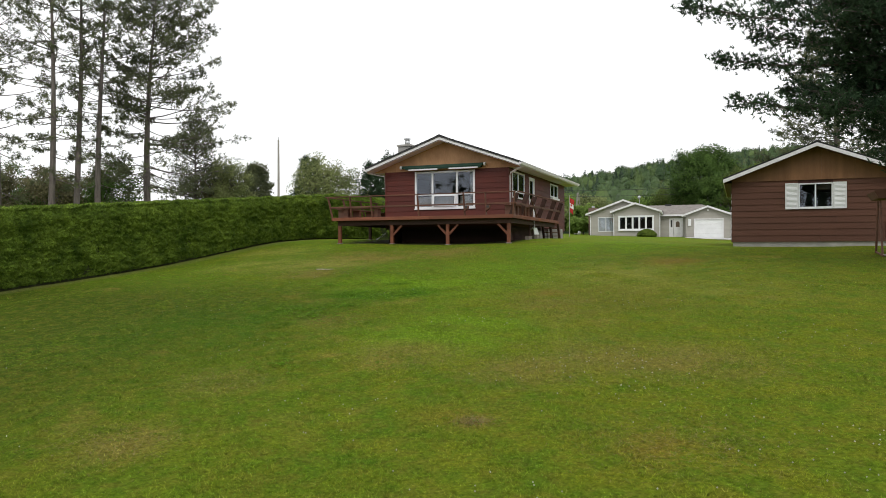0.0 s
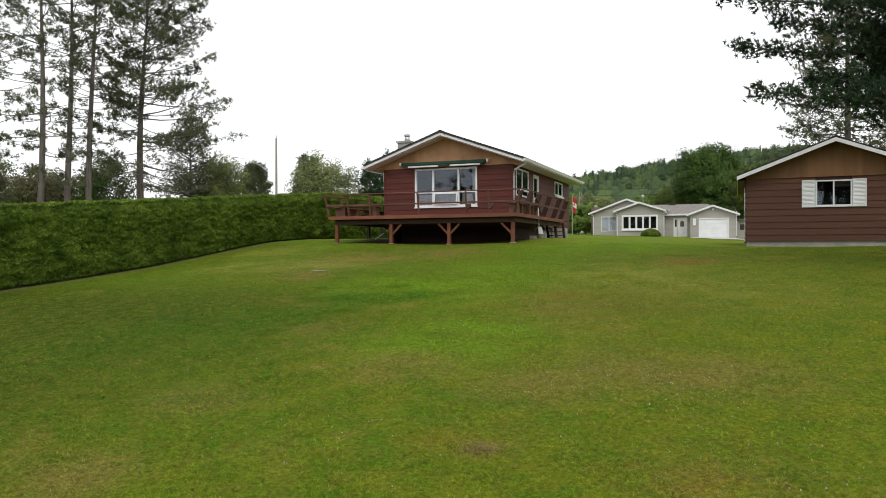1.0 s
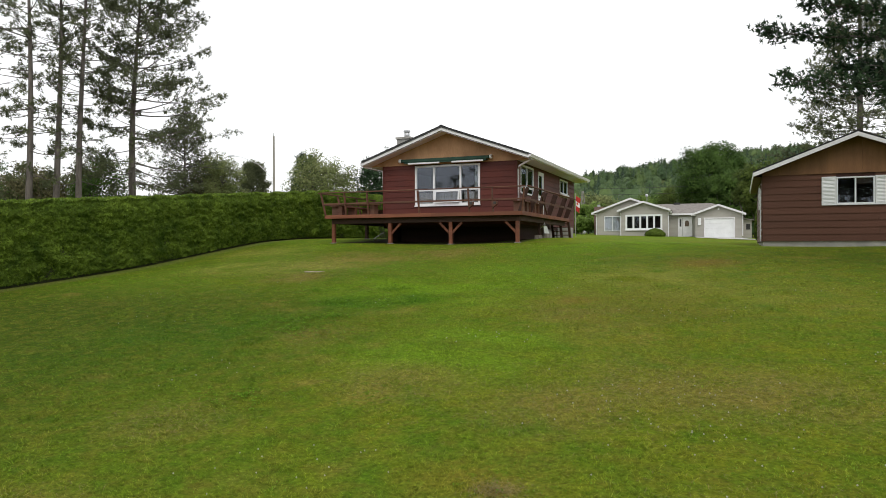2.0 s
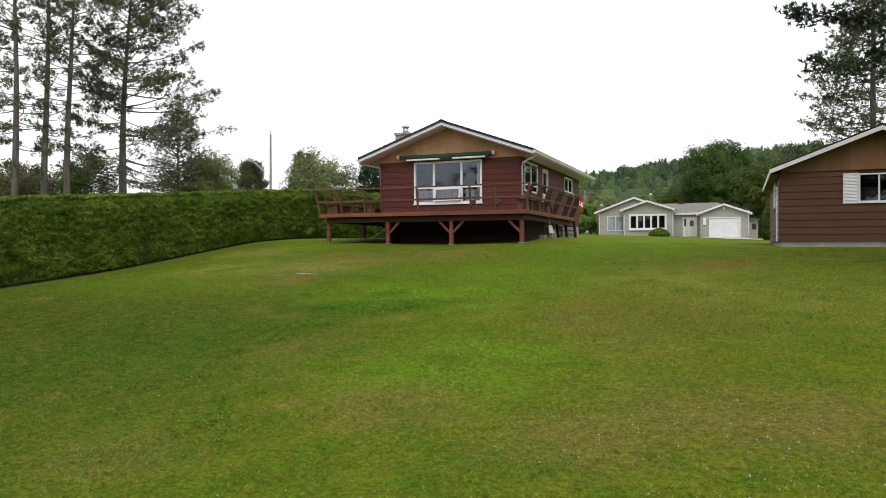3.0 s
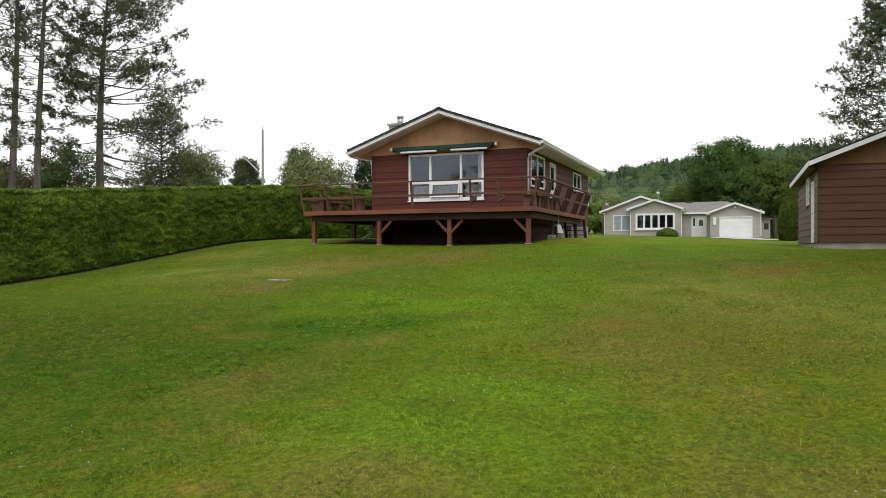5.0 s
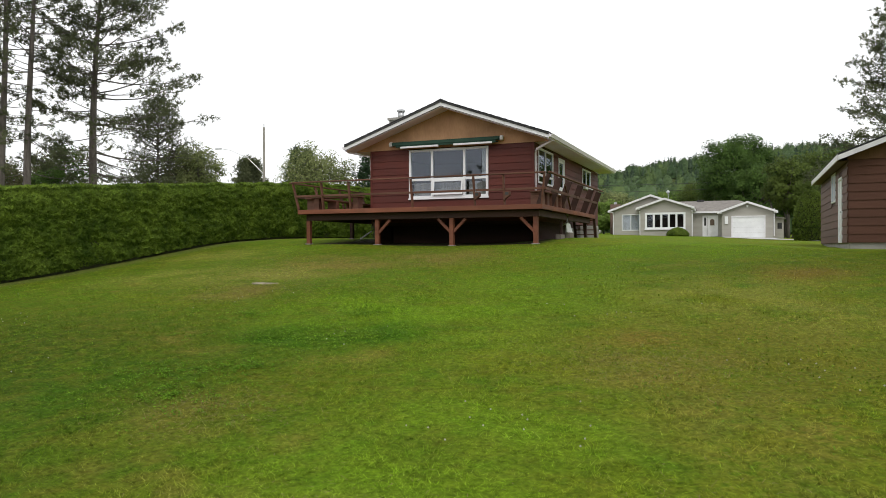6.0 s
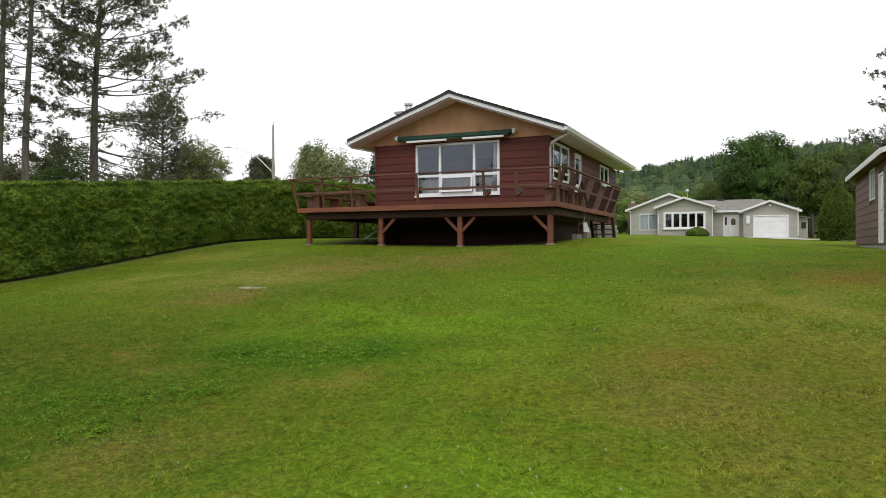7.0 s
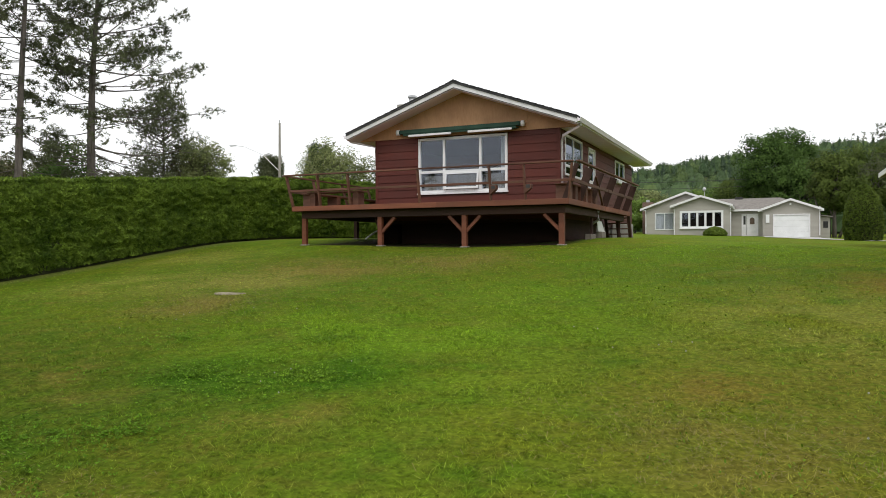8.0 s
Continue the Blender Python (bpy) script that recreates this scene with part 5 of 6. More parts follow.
def pine_tree(name, x, y, height, label, seed, low=0.3, reach=3.2, whorl=0.62, rise=(0, 40), per=8, length=0.24, width=0.045, material=None, lean=(0, 0), r0=0.2,
              tufts=6, spread=0.17, dead=0.4, bias=None, profile=None, subs=1.6, crook=0.0, boughs=(4, 7), gaps=0.0, stray=0.0, wood_size=1.0, long_boughs=(), thin=0.0, inner=0.28):
    """A pine: trunk, whorls of boughs that rise and fork into twigs, and clumps of needle tufts at the twigs' ends."""
    rng = np.random.default_rng(seed)
    g = gz(x, y)
    tree = thing(name, x, y, g, label, "tree")
    wood = Mesh()

    def trunk_at(k):
        return Vector((x + lean[0] * k * k + crook * math.sin(5 * k + seed), y + lean[1] * k * k + crook * math.cos(4 * k + seed), g + height * k))
    ks = [0, 0.06, 0.15, 0.25, 0.35, 0.48, 0.6, 0.72, 0.85, 1.0]
    wood.tube([trunk_at(k) - Vector((0, 0, 0.2 if k == 0 else 0)) for k in ks], [max(0.02, r0 * (1.0 - 0.93 * k ** 1.15) * (1.2 if k == 0 else 1)) for k in ks], 10)
    tips, dirs = [], []

    def clump(p, d, n, grow=1.0):
        for _ in range(n):
            q = p + Vector(rng.normal(size=3)) * spread * grow
            tips.append(q)
            dirs.append((d * 0.8 + Vector(rng.normal(size=3)) * 0.5 + Vector((0, 0, 0.35))).normalized())
    for bz, ang, size in long_boughs:
        out = Vector((math.cos(ang), math.sin(ang), 0))
        base = trunk_at(bz / height)
        pts = [base + size * (out * s + Vector((0, 0, 0.10 * s ** 3 - 0.08 * s))) for s in (0, 0.25, 0.5, 0.75, 1.0)]
        wood.tube(pts, [0.05, 0.04, 0.03, 0.02, 0.008], 5, False)
        for j in range(int(size * 12)):
            s = 0.22 + 0.78 * (j + rng.random()) / (size * 12)
            i = min(int(s * 4), 3)
            p = pts[i].lerp(pts[i + 1], min(1, s * 4 - i))
            side = Vector((-out.y, out.x, 0)) * (1 if j % 2 else -1)
            d = (out * 0.9 + side * (0.2 + 0.8 * rng.random()) + Vector((0, 0, 1.15 * rng.random() - 0.40))).normalized()
            q = p + d * (0.25 + 1.3 * (1.15 - s) * rng.random())
            wood.tube([p, q], [0.012, 0.004], 4, False)
            for m in range(3):
                clump(p.lerp(q, 0.45 + 0.275 * m), d, max(2, tufts // 5), 0.5)
        clump(pts[4], out, tufts, 0.5)
    z = low * height
    while z < height * 0.985:
        k = z / height
        kk = (k - low) / (1 - low)
        shape = profile(kk) if profile else (0.55 + 0.45 * min(1, kk * 3)) * min(1.0, 1.25 * (1 - kk) ** 0.6 + 0.05)
        count = int(rng.integers(*boughs))
        a0 = rng.random() * 6.28
        for b in range(count):
            ang = a0 + 6.2832 * b / count + rng.normal() * 0.3
            if rng.random() < gaps * max(0.0, 1 - 2.2 * kk):
                continue
            size = reach * shape * (0.5 + 0.6 * rng.random()) * (1.38 if rng.random() < stray else 1.0)
            if bias:
                size *= bias[1] if math.cos(ang - bias[0]) < 0 else bias[2] * math.cos(ang - bias[0]) + bias[1] * (1 - math.cos(ang - bias[0]))
            if size < 0.2:
                continue
            el = radians(rise[0] + (rise[1] - rise[0]) * kk + rng.normal() * 9)
            out = Vector((math.cos(ang), math.sin(ang), 0))
            base = trunk_at(k + 0.012 * rng.normal())
            sway = Vector((-out.y, out.x, 0)) * rng.normal() * 0.12
            pts = [base + size * (out * s * math.cos(el) + sway * s * s + Vector((0, 0, s * math.sin(el) + 0.13 * s ** 3 - 0.10 * s * (1 - s)))) for s in (0, 0.25, 0.5, 0.75, 1.0)]
            rb = (0.012 + 0.014 * size) * wood_size
            wood.tube(pts, [rb, rb * 0.8, rb * 0.6, rb * 0.4, rb * 0.15], 5, False)
            bare = rng.random() < dead * max(0.15, 1 - 1.6 * kk)
            few = thin and kk > thin
            n_sub = max(2, int((1 + subs * size) * (0.4 if bare else 0.75 + 0.6 * kk)))
            for j in range(n_sub):
                s = (0.55 if bare else inner) + (0.45 if bare else 1 - inner) * (j + rng.random()) / n_sub
                i = min(int(s * 4), 3)
                p = pts[i].lerp(pts[i + 1], min(1, s * 4 - i))
                side = Vector((-out.y, out.x, 0)) * (1 if (j + b) % 2 else -1)
                d = (out * 0.75 + side * (0.35 + 0.7 * rng.random()) + Vector((0, 0, 0.25 * rng.random() + 0.35 * math.sin(el)))).normalized()
                tl = size * (0.10 + 0.26 * (1.15 - s)) * (0.6 + 0.7 * rng.random()) + 0.12
                q = p + d * tl
                wood.tube([p, q], [max(0.006, rb * 0.3), 0.005], 4, False)
                clump(q, d, tufts // 3 if few else tufts)
                if tl > 0.5 and not few:
                    clump(p.lerp(q, 0.6), d, max(2, tufts // 2))
            clump(pts[4], out, tufts)
        z += whorl * (0.6 + 0.8 * rng.random())
    clump(trunk_at(1.0), Vector((0, 0, 1)), tufts * 2)
    part("trunk", wood, M_BARK, tree, smooth=True)
    verts, way = needles(rng, np.array([tuple(t) for t in tips]), np.array([tuple(d) for d in dirs]), per, length, width)
    part("crown", scatter_mesh("crown", verts, 3, way), material or M_NEEDLES, tree)
    return tree


# ---- the clipped cedar hedge ----
def lumps(u, v, seed):
    """Smooth random heights between -1 and 1 over a unit grid."""
    table = np.random.default_rng(seed).random((64, 64)) * 2 - 1
    i, j = np.floor(u).astype(int), np.floor(v).astype(int)
    a, b = smooth(0, 1, u - i), smooth(0, 1, v - j)
    t00, t10, t01, t11 = table[i % 64, j % 64], table[(i + 1) % 64, j % 64], table[i % 64, (j + 1) % 64], table[(i + 1) % 64, (j + 1) % 64]
    return (t00 * (1 - a) + t10 * a) * (1 - b) + (t01 * (1 - a) + t11 * a) * b


def build_hedge():
    rng = np.random.default_rng(11)
    hedge = thing("hedge", -6.1, -5, gz(-6.1, -5), "tall clipped dark green cedar hedge with bright top", "hedge")
    x0, x1, y0, y1 = -6.9, -5.34, -34.0, 16.0

    def top_z(y):
        return 2.60 + 0.0885 * np.minimum(y, 4.5) + 0.03 * np.maximum(y - 4.5, 0) - 0.02 * np.maximum(-17 - y, 0) + 0.015 * np.sin(y * 1.9) + 0.012 * np.sin(y * 5.1)
    core = Mesh()
    ys = np.arange(y0, y1 + 0.01, 0.5)
    sec = []
    for y in ys:
        g, t = gz(-6, y), float(top_z(y))
        w = 0.03 * math.sin(y * 1.3) + 0.02 * math.sin(y * 3.7)
        sec.append([(x0, y, g - 0.1), (x0 + 0.1, y, t - 0.2), (x0 + 0.35, y, t - 0.10), (x1 - 0.46 + w, y, t - 0.12), (x1 - 0.32 + w, y, t - 0.32), (x1 - 0.17 + w, y, g + 0.9), (x1 - 0.20 + w, y, g + 0.25), (x1 - 0.28, y, g - 0.1)])
    core.v = [p for s in sec for p in s]
    m = 8
    core.f = [(i * m + k, i * m + k + 1, (i + 1) * m + k + 1, (i + 1) * m + k) for i in range(len(sec) - 1) for k in range(m - 1)]
    core.f += [tuple(range(m)), tuple(reversed(range((len(sec) - 1) * m, len(sec) * m)))]
    # solid stand-in for the twigs, dark like the shaded gaps between sprays
    part("dark_core", core, M_HEDGECORE, hedge, smooth=True)

    def sprays(n, face):
        y = y0 + (y1 - y0) * rng.random(n)
        y = np.where(rng.random(n) < 0.8, -20 + 30 * rng.random(n), y)
        g, t = ground_z(-6, y), top_z(y)
        if face:
            h = rng.random(n)
            z = g + 0.10 + (t - g - 0.14) * h
            def relief(y, z):
                return 0.05 * lumps(y / 0.50, z / 0.30, 1) + 0.045 * lumps(y / 0.22, z / 0.13, 2) + 0.02 * lumps(y / 0.10, z / 0.07, 3)
            bulge = relief(y, z)
            dy, dz = (relief(y + 0.03, z) - bulge) / 0.03, (relief(y, z + 0.03) - bulge) / 0.03
            x = x1 - 0.06 + bulge - 0.24 * np.clip((h - 0.84) / 0.16, 0, 1) ** 2 - 0.10 * np.clip((0.16 - h) / 0.16, 0, 1) - 0.15 * rng.random(n) ** 1.6
            way = np.stack([1 + 0 * y, -1.1 * dy, -1.1 * dz + 1.7 * np.clip((h - 0.80) / 0.20, 0, 1)], 1)
        else:
            x = x0 + (x1 - x0 - 0.16) * rng.random(n)
            z = t - 0.05 + 0.07 * rng.random(n) + 0.03 * np.sin(x * 7 + y * 4)
            way = np.stack([0.25 + 0 * y, 0 * y, 1 + 0 * y], 1)
        p = np.stack([x, y, z], 1)
        way = way / np.linalg.norm(way, axis=1, keepdims=True)
        a = way * 0.55 + unit(rng, n) * 0.9 + np.array([0.1, 0, 0.1])
        a /= np.linalg.norm(a, axis=1, keepdims=True)
        b = np.cross(a, unit(rng, n))
        b /= np.linalg.norm(b, axis=1, keepdims=True) + 1e-6
        s = 0.044 + 0.060 * rng.random((n, 1))
        return np.stack([p - a * s * 0.4 + b * s * 0.35, p - a * s * 0.4 - b * s * 0.35, p + a * s * 0.9], 1).reshape(-1, 3), way
    (v1, w1), (v2, w2) = sprays(255000, True), sprays(35000, False)
    part("foliage", scatter_mesh("foliage", np.concatenate([v1, v2]), 3, np.concatenate([w1, w2])), M_HEDGE, hedge)


build_hedge()


# ---- pines and trees ----
def tall_crown(k):
    """The outline of the slim pines, from the lowest bough to the top."""
    return 0.82 + 0.33 * k if k < 0.45 else 0.92 * (1 - ((k - 0.45) / 0.55) ** 2.2) + 0.05


def full_crown(k):
    """The outline of the broad pine at the end of the row."""
    return 0.98 + 0.2 * k if k < 0.3 else 1.04 - 0.50 * (k - 0.3) if k < 0.85 else 0.76 * ((1 - k) / 0.15) ** 0.6


PINES = "tall pines behind the hedge"
PINE_LABEL = "tall red pine with bare lower trunk and tufted boughs"
tagged(pine_tree("pine_tree", -22.4, 6.8, 18.6, "broad red pine with boughs down to the hedge", 40, low=0.13, reach=5.4, whorl=0.5, lean=(0.7, 0), r0=0.27, dead=0.6, bias=(0.3, 0.66, 1.08), crook=0.12, rise=(-20, 44),
                 gaps=0.5, tufts=7, spread=0.13, per=13, length=0.20, width=0.036, inner=0.38, profile=full_crown, subs=1.6, wood_size=0.6, boughs=(5, 8)), group=PINES)
for i, (x, y, h, reach, lx, low, bias) in enumerate(((-22.3, 2.5, 20.0, 3.6, 0.35, 0.20, (2.0, 0.8, 1.0)), (-23.0, 1.4, 20.5, 3.2, 0.2, 0.22, None), (-23.3, -0.4, 20.5, 4.0, 0.3, 0.20, None), (-29.5, 0.5, 19.0, 3.6, 0.2, 0.2, None))):
    tagged(pine_tree("pine_tree", x, y, h, PINE_LABEL, 41 + i, low=low, reach=reach, lean=(lx, 0), r0=0.21, dead=0.75, bias=bias, crook=0.14, rise=(-18, 50), whorl=0.7, gaps=0.7,
                     tufts=6, spread=0.12, per=13, length=0.20, width=0.036, inner=0.5, profile=tall_crown, subs=1.1, wood_size=0.65, boughs=(3, 5)), group=PINES)

pine_tree("white_pine", 22.0, -9.2, 15.0, "large dark white pine overhanging the lawn", 77, low=0.24, reach=3.5, whorl=0.22, rise=(-4, 18), per=8, length=0.12, width=0.042, material=M_WHITEPINE,
          r0=0.34, tufts=11, spread=0.18, dead=0.0, subs=3.4, boughs=(6, 8), wood_size=0.6,
          long_boughs=((6.95, 3.61, 7.4), (5.9, 3.38, 6.0), (4.6, 3.45, 5.6), (8.6, 3.60, 6.6), (7.9, 3.52, 6.0), (9.6, 3.6, 6.4), (7.6, 3.35, 4.6), (6.4, 3.5, 5.2), (5.2, 3.1, 4.0)), profile=lambda k: (1 - k) ** 0.5 * min(1, 0.75 + k * 4))
pine_tree("white_pine", 23.2, 26.0, 21.0, "dark green pine standing behind the brown outbuilding", 78, low=0.14, reach=5.6, whorl=0.5, rise=(-10, 45), length=0.2, width=0.05, material=M_NEEDLES, tufts=7, spread=0.14, per=9, dead=0.1, boughs=(5, 8), subs=1.7, r0=0.28, wood_size=0.6, profile=lambda k: 1.06 * (1 - k) ** 0.95 + 0.02)

broad_tree("birch_tree", -26.6, 38.4, 10.4, 4.4, M_BIRCH, "pale green leafy birch rising behind the hedge", 5, crown_low=0.1, clumps=170, per=62, leaf=0.25)
broad_tree("maple_tree", 12.5, 68.0, 13.2, 4.7, M_MAPLE, "big dark green maple behind the grey house", 6, crown_low=0.1, clumps=230, per=105, leaf=0.29)
for i, (x, y, h, r, mat) in enumerate(((17.5, 70, 10.2, 4.2, M_MAPLE), (21.5, 66, 10.6, 4.0, M_OLIVE), (26, 64, 11.0, 4.6, M_OLIVE), (25.5, 74, 12.5, 4.8, M_MAPLE),
                                      (7.5, 76, 7.0, 3.6, M_OLIVE), (14.5, 63, 8.5, 3.2, M_MAPLE))):
    tagged(broad_tree("leafy_tree", x, y, h, r, mat, "leafy dark green tree in the row beyond the houses", 100 + i, crown_low=0.08, clumps=130, per=72, leaf=0.28), group="trees beyond the houses")
tagged(broad_tree("leafy_tree", 17.25, 55.5, 8.4, 3.0, M_OLIVE, "olive green tree with several dark stems beside the garage", 103, crown_low=0.30, clumps=120, per=80, leaf=0.26, stems=4), group="trees beyond the houses")
for i, (x, y, h, r, mat) in enumerate(((3.0, 76, 6.0, 3.6, M_BUSH), (-3.0, 74, 6.2, 3.4, M_BIRCH), (-8, 80, 7, 4, M_BUSH), (-2.5, 63, 4.4, 2.4, M_BUSH), (5, 84, 7.5, 4.0, M_MAPLE), (-1.9, 55.5, 2.3, 1.3, M_BUSH), (-6.5, 66, 4.2, 2.6, M_BIRCH))):
    tagged(broad_tree("leafy_tree", x, y, h, r, mat, "light green bushy tree behind the grey house", 130 + i, crown_low=0.03, clumps=110, per=50, leaf=0.34), group="bushy trees behind the grey house")
for i, (x, y, h, r, mat) in enumerate(((-20.6, 13.6, 7.4, 2.0, M_BIRCH), (-22.8, 14.6, 6.6, 2.0, M_SHRUB))):
    tagged(broad_tree("scrub_tree", x, y, h, r, mat, "dull green scrubby tree beside the tall pines", 150 + i, crown_low=0.02, clumps=190, per=60, leaf=0.17), group="scrub behind the hedge")
pine_tree("young_pine", -24.0, 13.5, 9.9, "bushy dark young pine beside the tall pines", 151, low=0.03, reach=2.7, whorl=0.26, rise=(-5, 40), per=10, length=0.2, width=0.036, tufts=4, spread=0.15, dead=0.15, r0=0.14, boughs=(4, 7), gaps=0.25, stray=0.2, profile=lambda k: 1.05 * (1 - k ** 2.4) ** 0.8)
for i in range(9):
    x, y = -30.4 - 2.3 * i, 11.0 + 1.5 * math.sin(i * 2.1)
    tagged(broad_tree("scrub_tree", x, y, 6.8 + 0.5 * math.sin(i * 1.7) + (1.6 if i > 5 else 0), 2.9, M_SHRUB if i % 3 else M_MAPLE, "dull green scrubby tree in a row behind the hedge", 160 + i, crown_low=0.02, clumps=130, per=60, leaf=0.2), group="scrub behind the hedge")
for i, (x, y, h) in enumerate(((-21.0, 44, 9.2), (-18.6, 46, 9.0), (-23.5, 47, 10.2), (-32.0, 44, 9.6), (-16.6, 45, 8.8), (-20.0, 50, 9.6), (-14.5, 48, 8.8), (-31.8, 41.5, 9.6), (-24.0, 43.5, 8.8))):
    tagged(pine_tree("spruce_tree", x, y, h, "dark spruce behind the birch", 60 + i, low=0.04, reach=3.3, whorl=0.42, length=0.3, width=0.07, material=M_WHITEPINE, tufts=5, spread=0.2, dead=0, rise=(-5, 35), profile=lambda k: 1.1 * (1 - k) ** 0.8), group="dark spruces beyond the hedge")
tagged(pine_tree("spruce_tree", -60, 70, 12.2, "dark bushy pine far beyond the hedge", 70, low=0.1, reach=3.9, whorl=0.45, length=0.4, width=0.10, material=M_NEEDLES, tufts=6, spread=0.3, dead=0, profile=lambda k: (1 - k) ** 0.45 * (0.7 + 0.5 * k)), group="dark spruces beyond the hedge")


def build_far_forest():
    """The wooded hillside: many small trees, one mesh for each sort."""
    rng = np.random.default_rng(21)
    sorts = {"conifer": [], "green": [], "pale": []}

    def add_tree(sort, x, y, h, wide, n, size, spire):
        """A lumpy mass of foliage, round or pointed, strewn with leaf clumps."""
        g = gz(x, y)
        k = np.array([0, 0.3, 0.55, 0.78, 0.94])[:, None]
        a = np.linspace(0, 2 * math.pi, 8)[:-1][None, :] + 6.283 * rng.random()
        r = wide * ((1 - 0.97 * k) if spire else np.sqrt(np.clip(1 - (k * 1.25 - 0.25) ** 2, 0.002, 1))) * (0.55 + 0.30 * rng.random((5, 7)))
        ring = np.stack([x + r * np.cos(a), y + r * np.sin(a), g + 0.3 + h * (0.93 * k + 0 * a)], -1)
        tris, ways = [], []
        for i in range(4):
            for j in range(7):
                p, q, u, v = ring[i, j], ring[i, (j + 1) % 7], ring[i + 1, (j + 1) % 7], ring[i + 1, j]
                w = (p + q + u + v) / 4 - np.array([x, y, g + 0.35 * h])
                w = w / np.linalg.norm(w) + np.array([0, 0, 0.3])
                tris += [p, q, u, p, u, v]
                ways += [w / np.linalg.norm(w)] * 2
        kk = rng.random(n) ** (1.2 if spire else 0.8)
        rr = wide * ((1 - 0.95 * kk) if spire else np.sqrt(np.clip(1 - (kk * 1.25 - 0.25) ** 2, 0.01, 1))) * (0.7 + 0.35 * rng.random(n))
        b = 6.283 * rng.random(n)
        c = np.stack([x + rr * np.cos(b), y + rr * np.sin(b), g + 0.4 + h * kk], 1)
        lump = 0.22 * wide if spire else 0.30 * wide
        lv, lw = leaves(rng, c, 9, (lump, lump, lump * 0.8), 1.2 * size, (x, y, g + 0.35 * h))
        sorts[sort].append((np.array(tris), np.array(ways)))
        sorts[sort].append((lv.reshape(-1, 4, 3)[:, :3].reshape(-1, 3), lw))
    for i in range(1250):
        y = 115 + 590 * rng.random() ** 1.15
        x = 14 + (y + 33) * (-0.31 + 0.42 * rng.random())
        conifer = rng.random() < 0.14 + 0.16 * min(1, max(0, (y - 220) / 250))
        size = 0.0010 * (y + 33) + 0.22
        if conifer:
            add_tree("conifer", x, y, 7 + 6 * rng.random(), 2.1 + 0.9 * rng.random(), 22, size, True)
        else:
            add_tree("pale" if rng.random() < 0.20 else "green", x, y, 5.5 + 5.5 * rng.random(), 2.8 + 2.4 * rng.random(), 28, size, False)
    # woods behind the lawn's low end, which the panes mirror
    for i in range(240):
        a = -2.9 + 2.7 * rng.random()
        d = 75 + 45 * rng.random()
        add_tree("conifer", 12 + d * math.cos(a), -33 + d * math.sin(a), 15 + 9 * rng.random(), 3.6, 16, 1.0, True)
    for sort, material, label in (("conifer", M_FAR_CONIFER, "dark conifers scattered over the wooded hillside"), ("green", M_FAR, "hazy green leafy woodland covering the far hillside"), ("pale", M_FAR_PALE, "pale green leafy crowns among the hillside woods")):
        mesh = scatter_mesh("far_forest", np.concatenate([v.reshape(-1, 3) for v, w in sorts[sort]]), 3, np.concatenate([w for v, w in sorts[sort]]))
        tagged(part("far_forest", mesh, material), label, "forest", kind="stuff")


build_far_forest()


# ---- the trimmed cone-shaped cedar and the small shrub ----
def clipped_shrub(name, x, y, radius, height, label, seed, power, n=16000, leaf=0.11):
    rng = np.random.default_rng(seed)
    g = gz(x, y)
    sh = thing(name, x, y, g, label, "shrub")

    def rad(k):
        return radius * np.clip(1 - k ** power, 0, 1) ** 0.6 * (0.86 + 0.14 * np.clip(k * 5, 0, 1))
    core = Mesh()
    ks = [0, 0.1, 0.3, 0.5, 0.7, 0.85, 0.95]
    core.tube([(x, y, g + k * height) for k in ks], [float(rad(k)) * 0.93 for k in ks], 20)
    part("dark_core", core, M_HEDGECORE, sh, smooth=True)
    k = rng.random(n)
    a = 6.2832 * rng.random(n)
    r = rad(k) * (0.95 + 0.08 * rng.random(n))
    c = np.stack([x + r * np.cos(a), y + r * np.sin(a), g + k * height], 1)
    verts, way = leaves(rng, c, 1, (0.03, 0.03, 0.03), leaf, (x, y, g + 0.35 * height), 0.2)
    part("foliage", scatter_mesh("foliage", verts, 4, way), M_CONE, sh)


clipped_shrub("cedar_shrub", 18.05, 38.0, 1.3, 4.05, "dense clipped cone-shaped green cedar", 31, 3.2)
clipped_shrub("round_shrub", 7.05, 51.0, 1.1, 0.85, "low rounded green shrub under the windows", 32, 2.0, 9000)


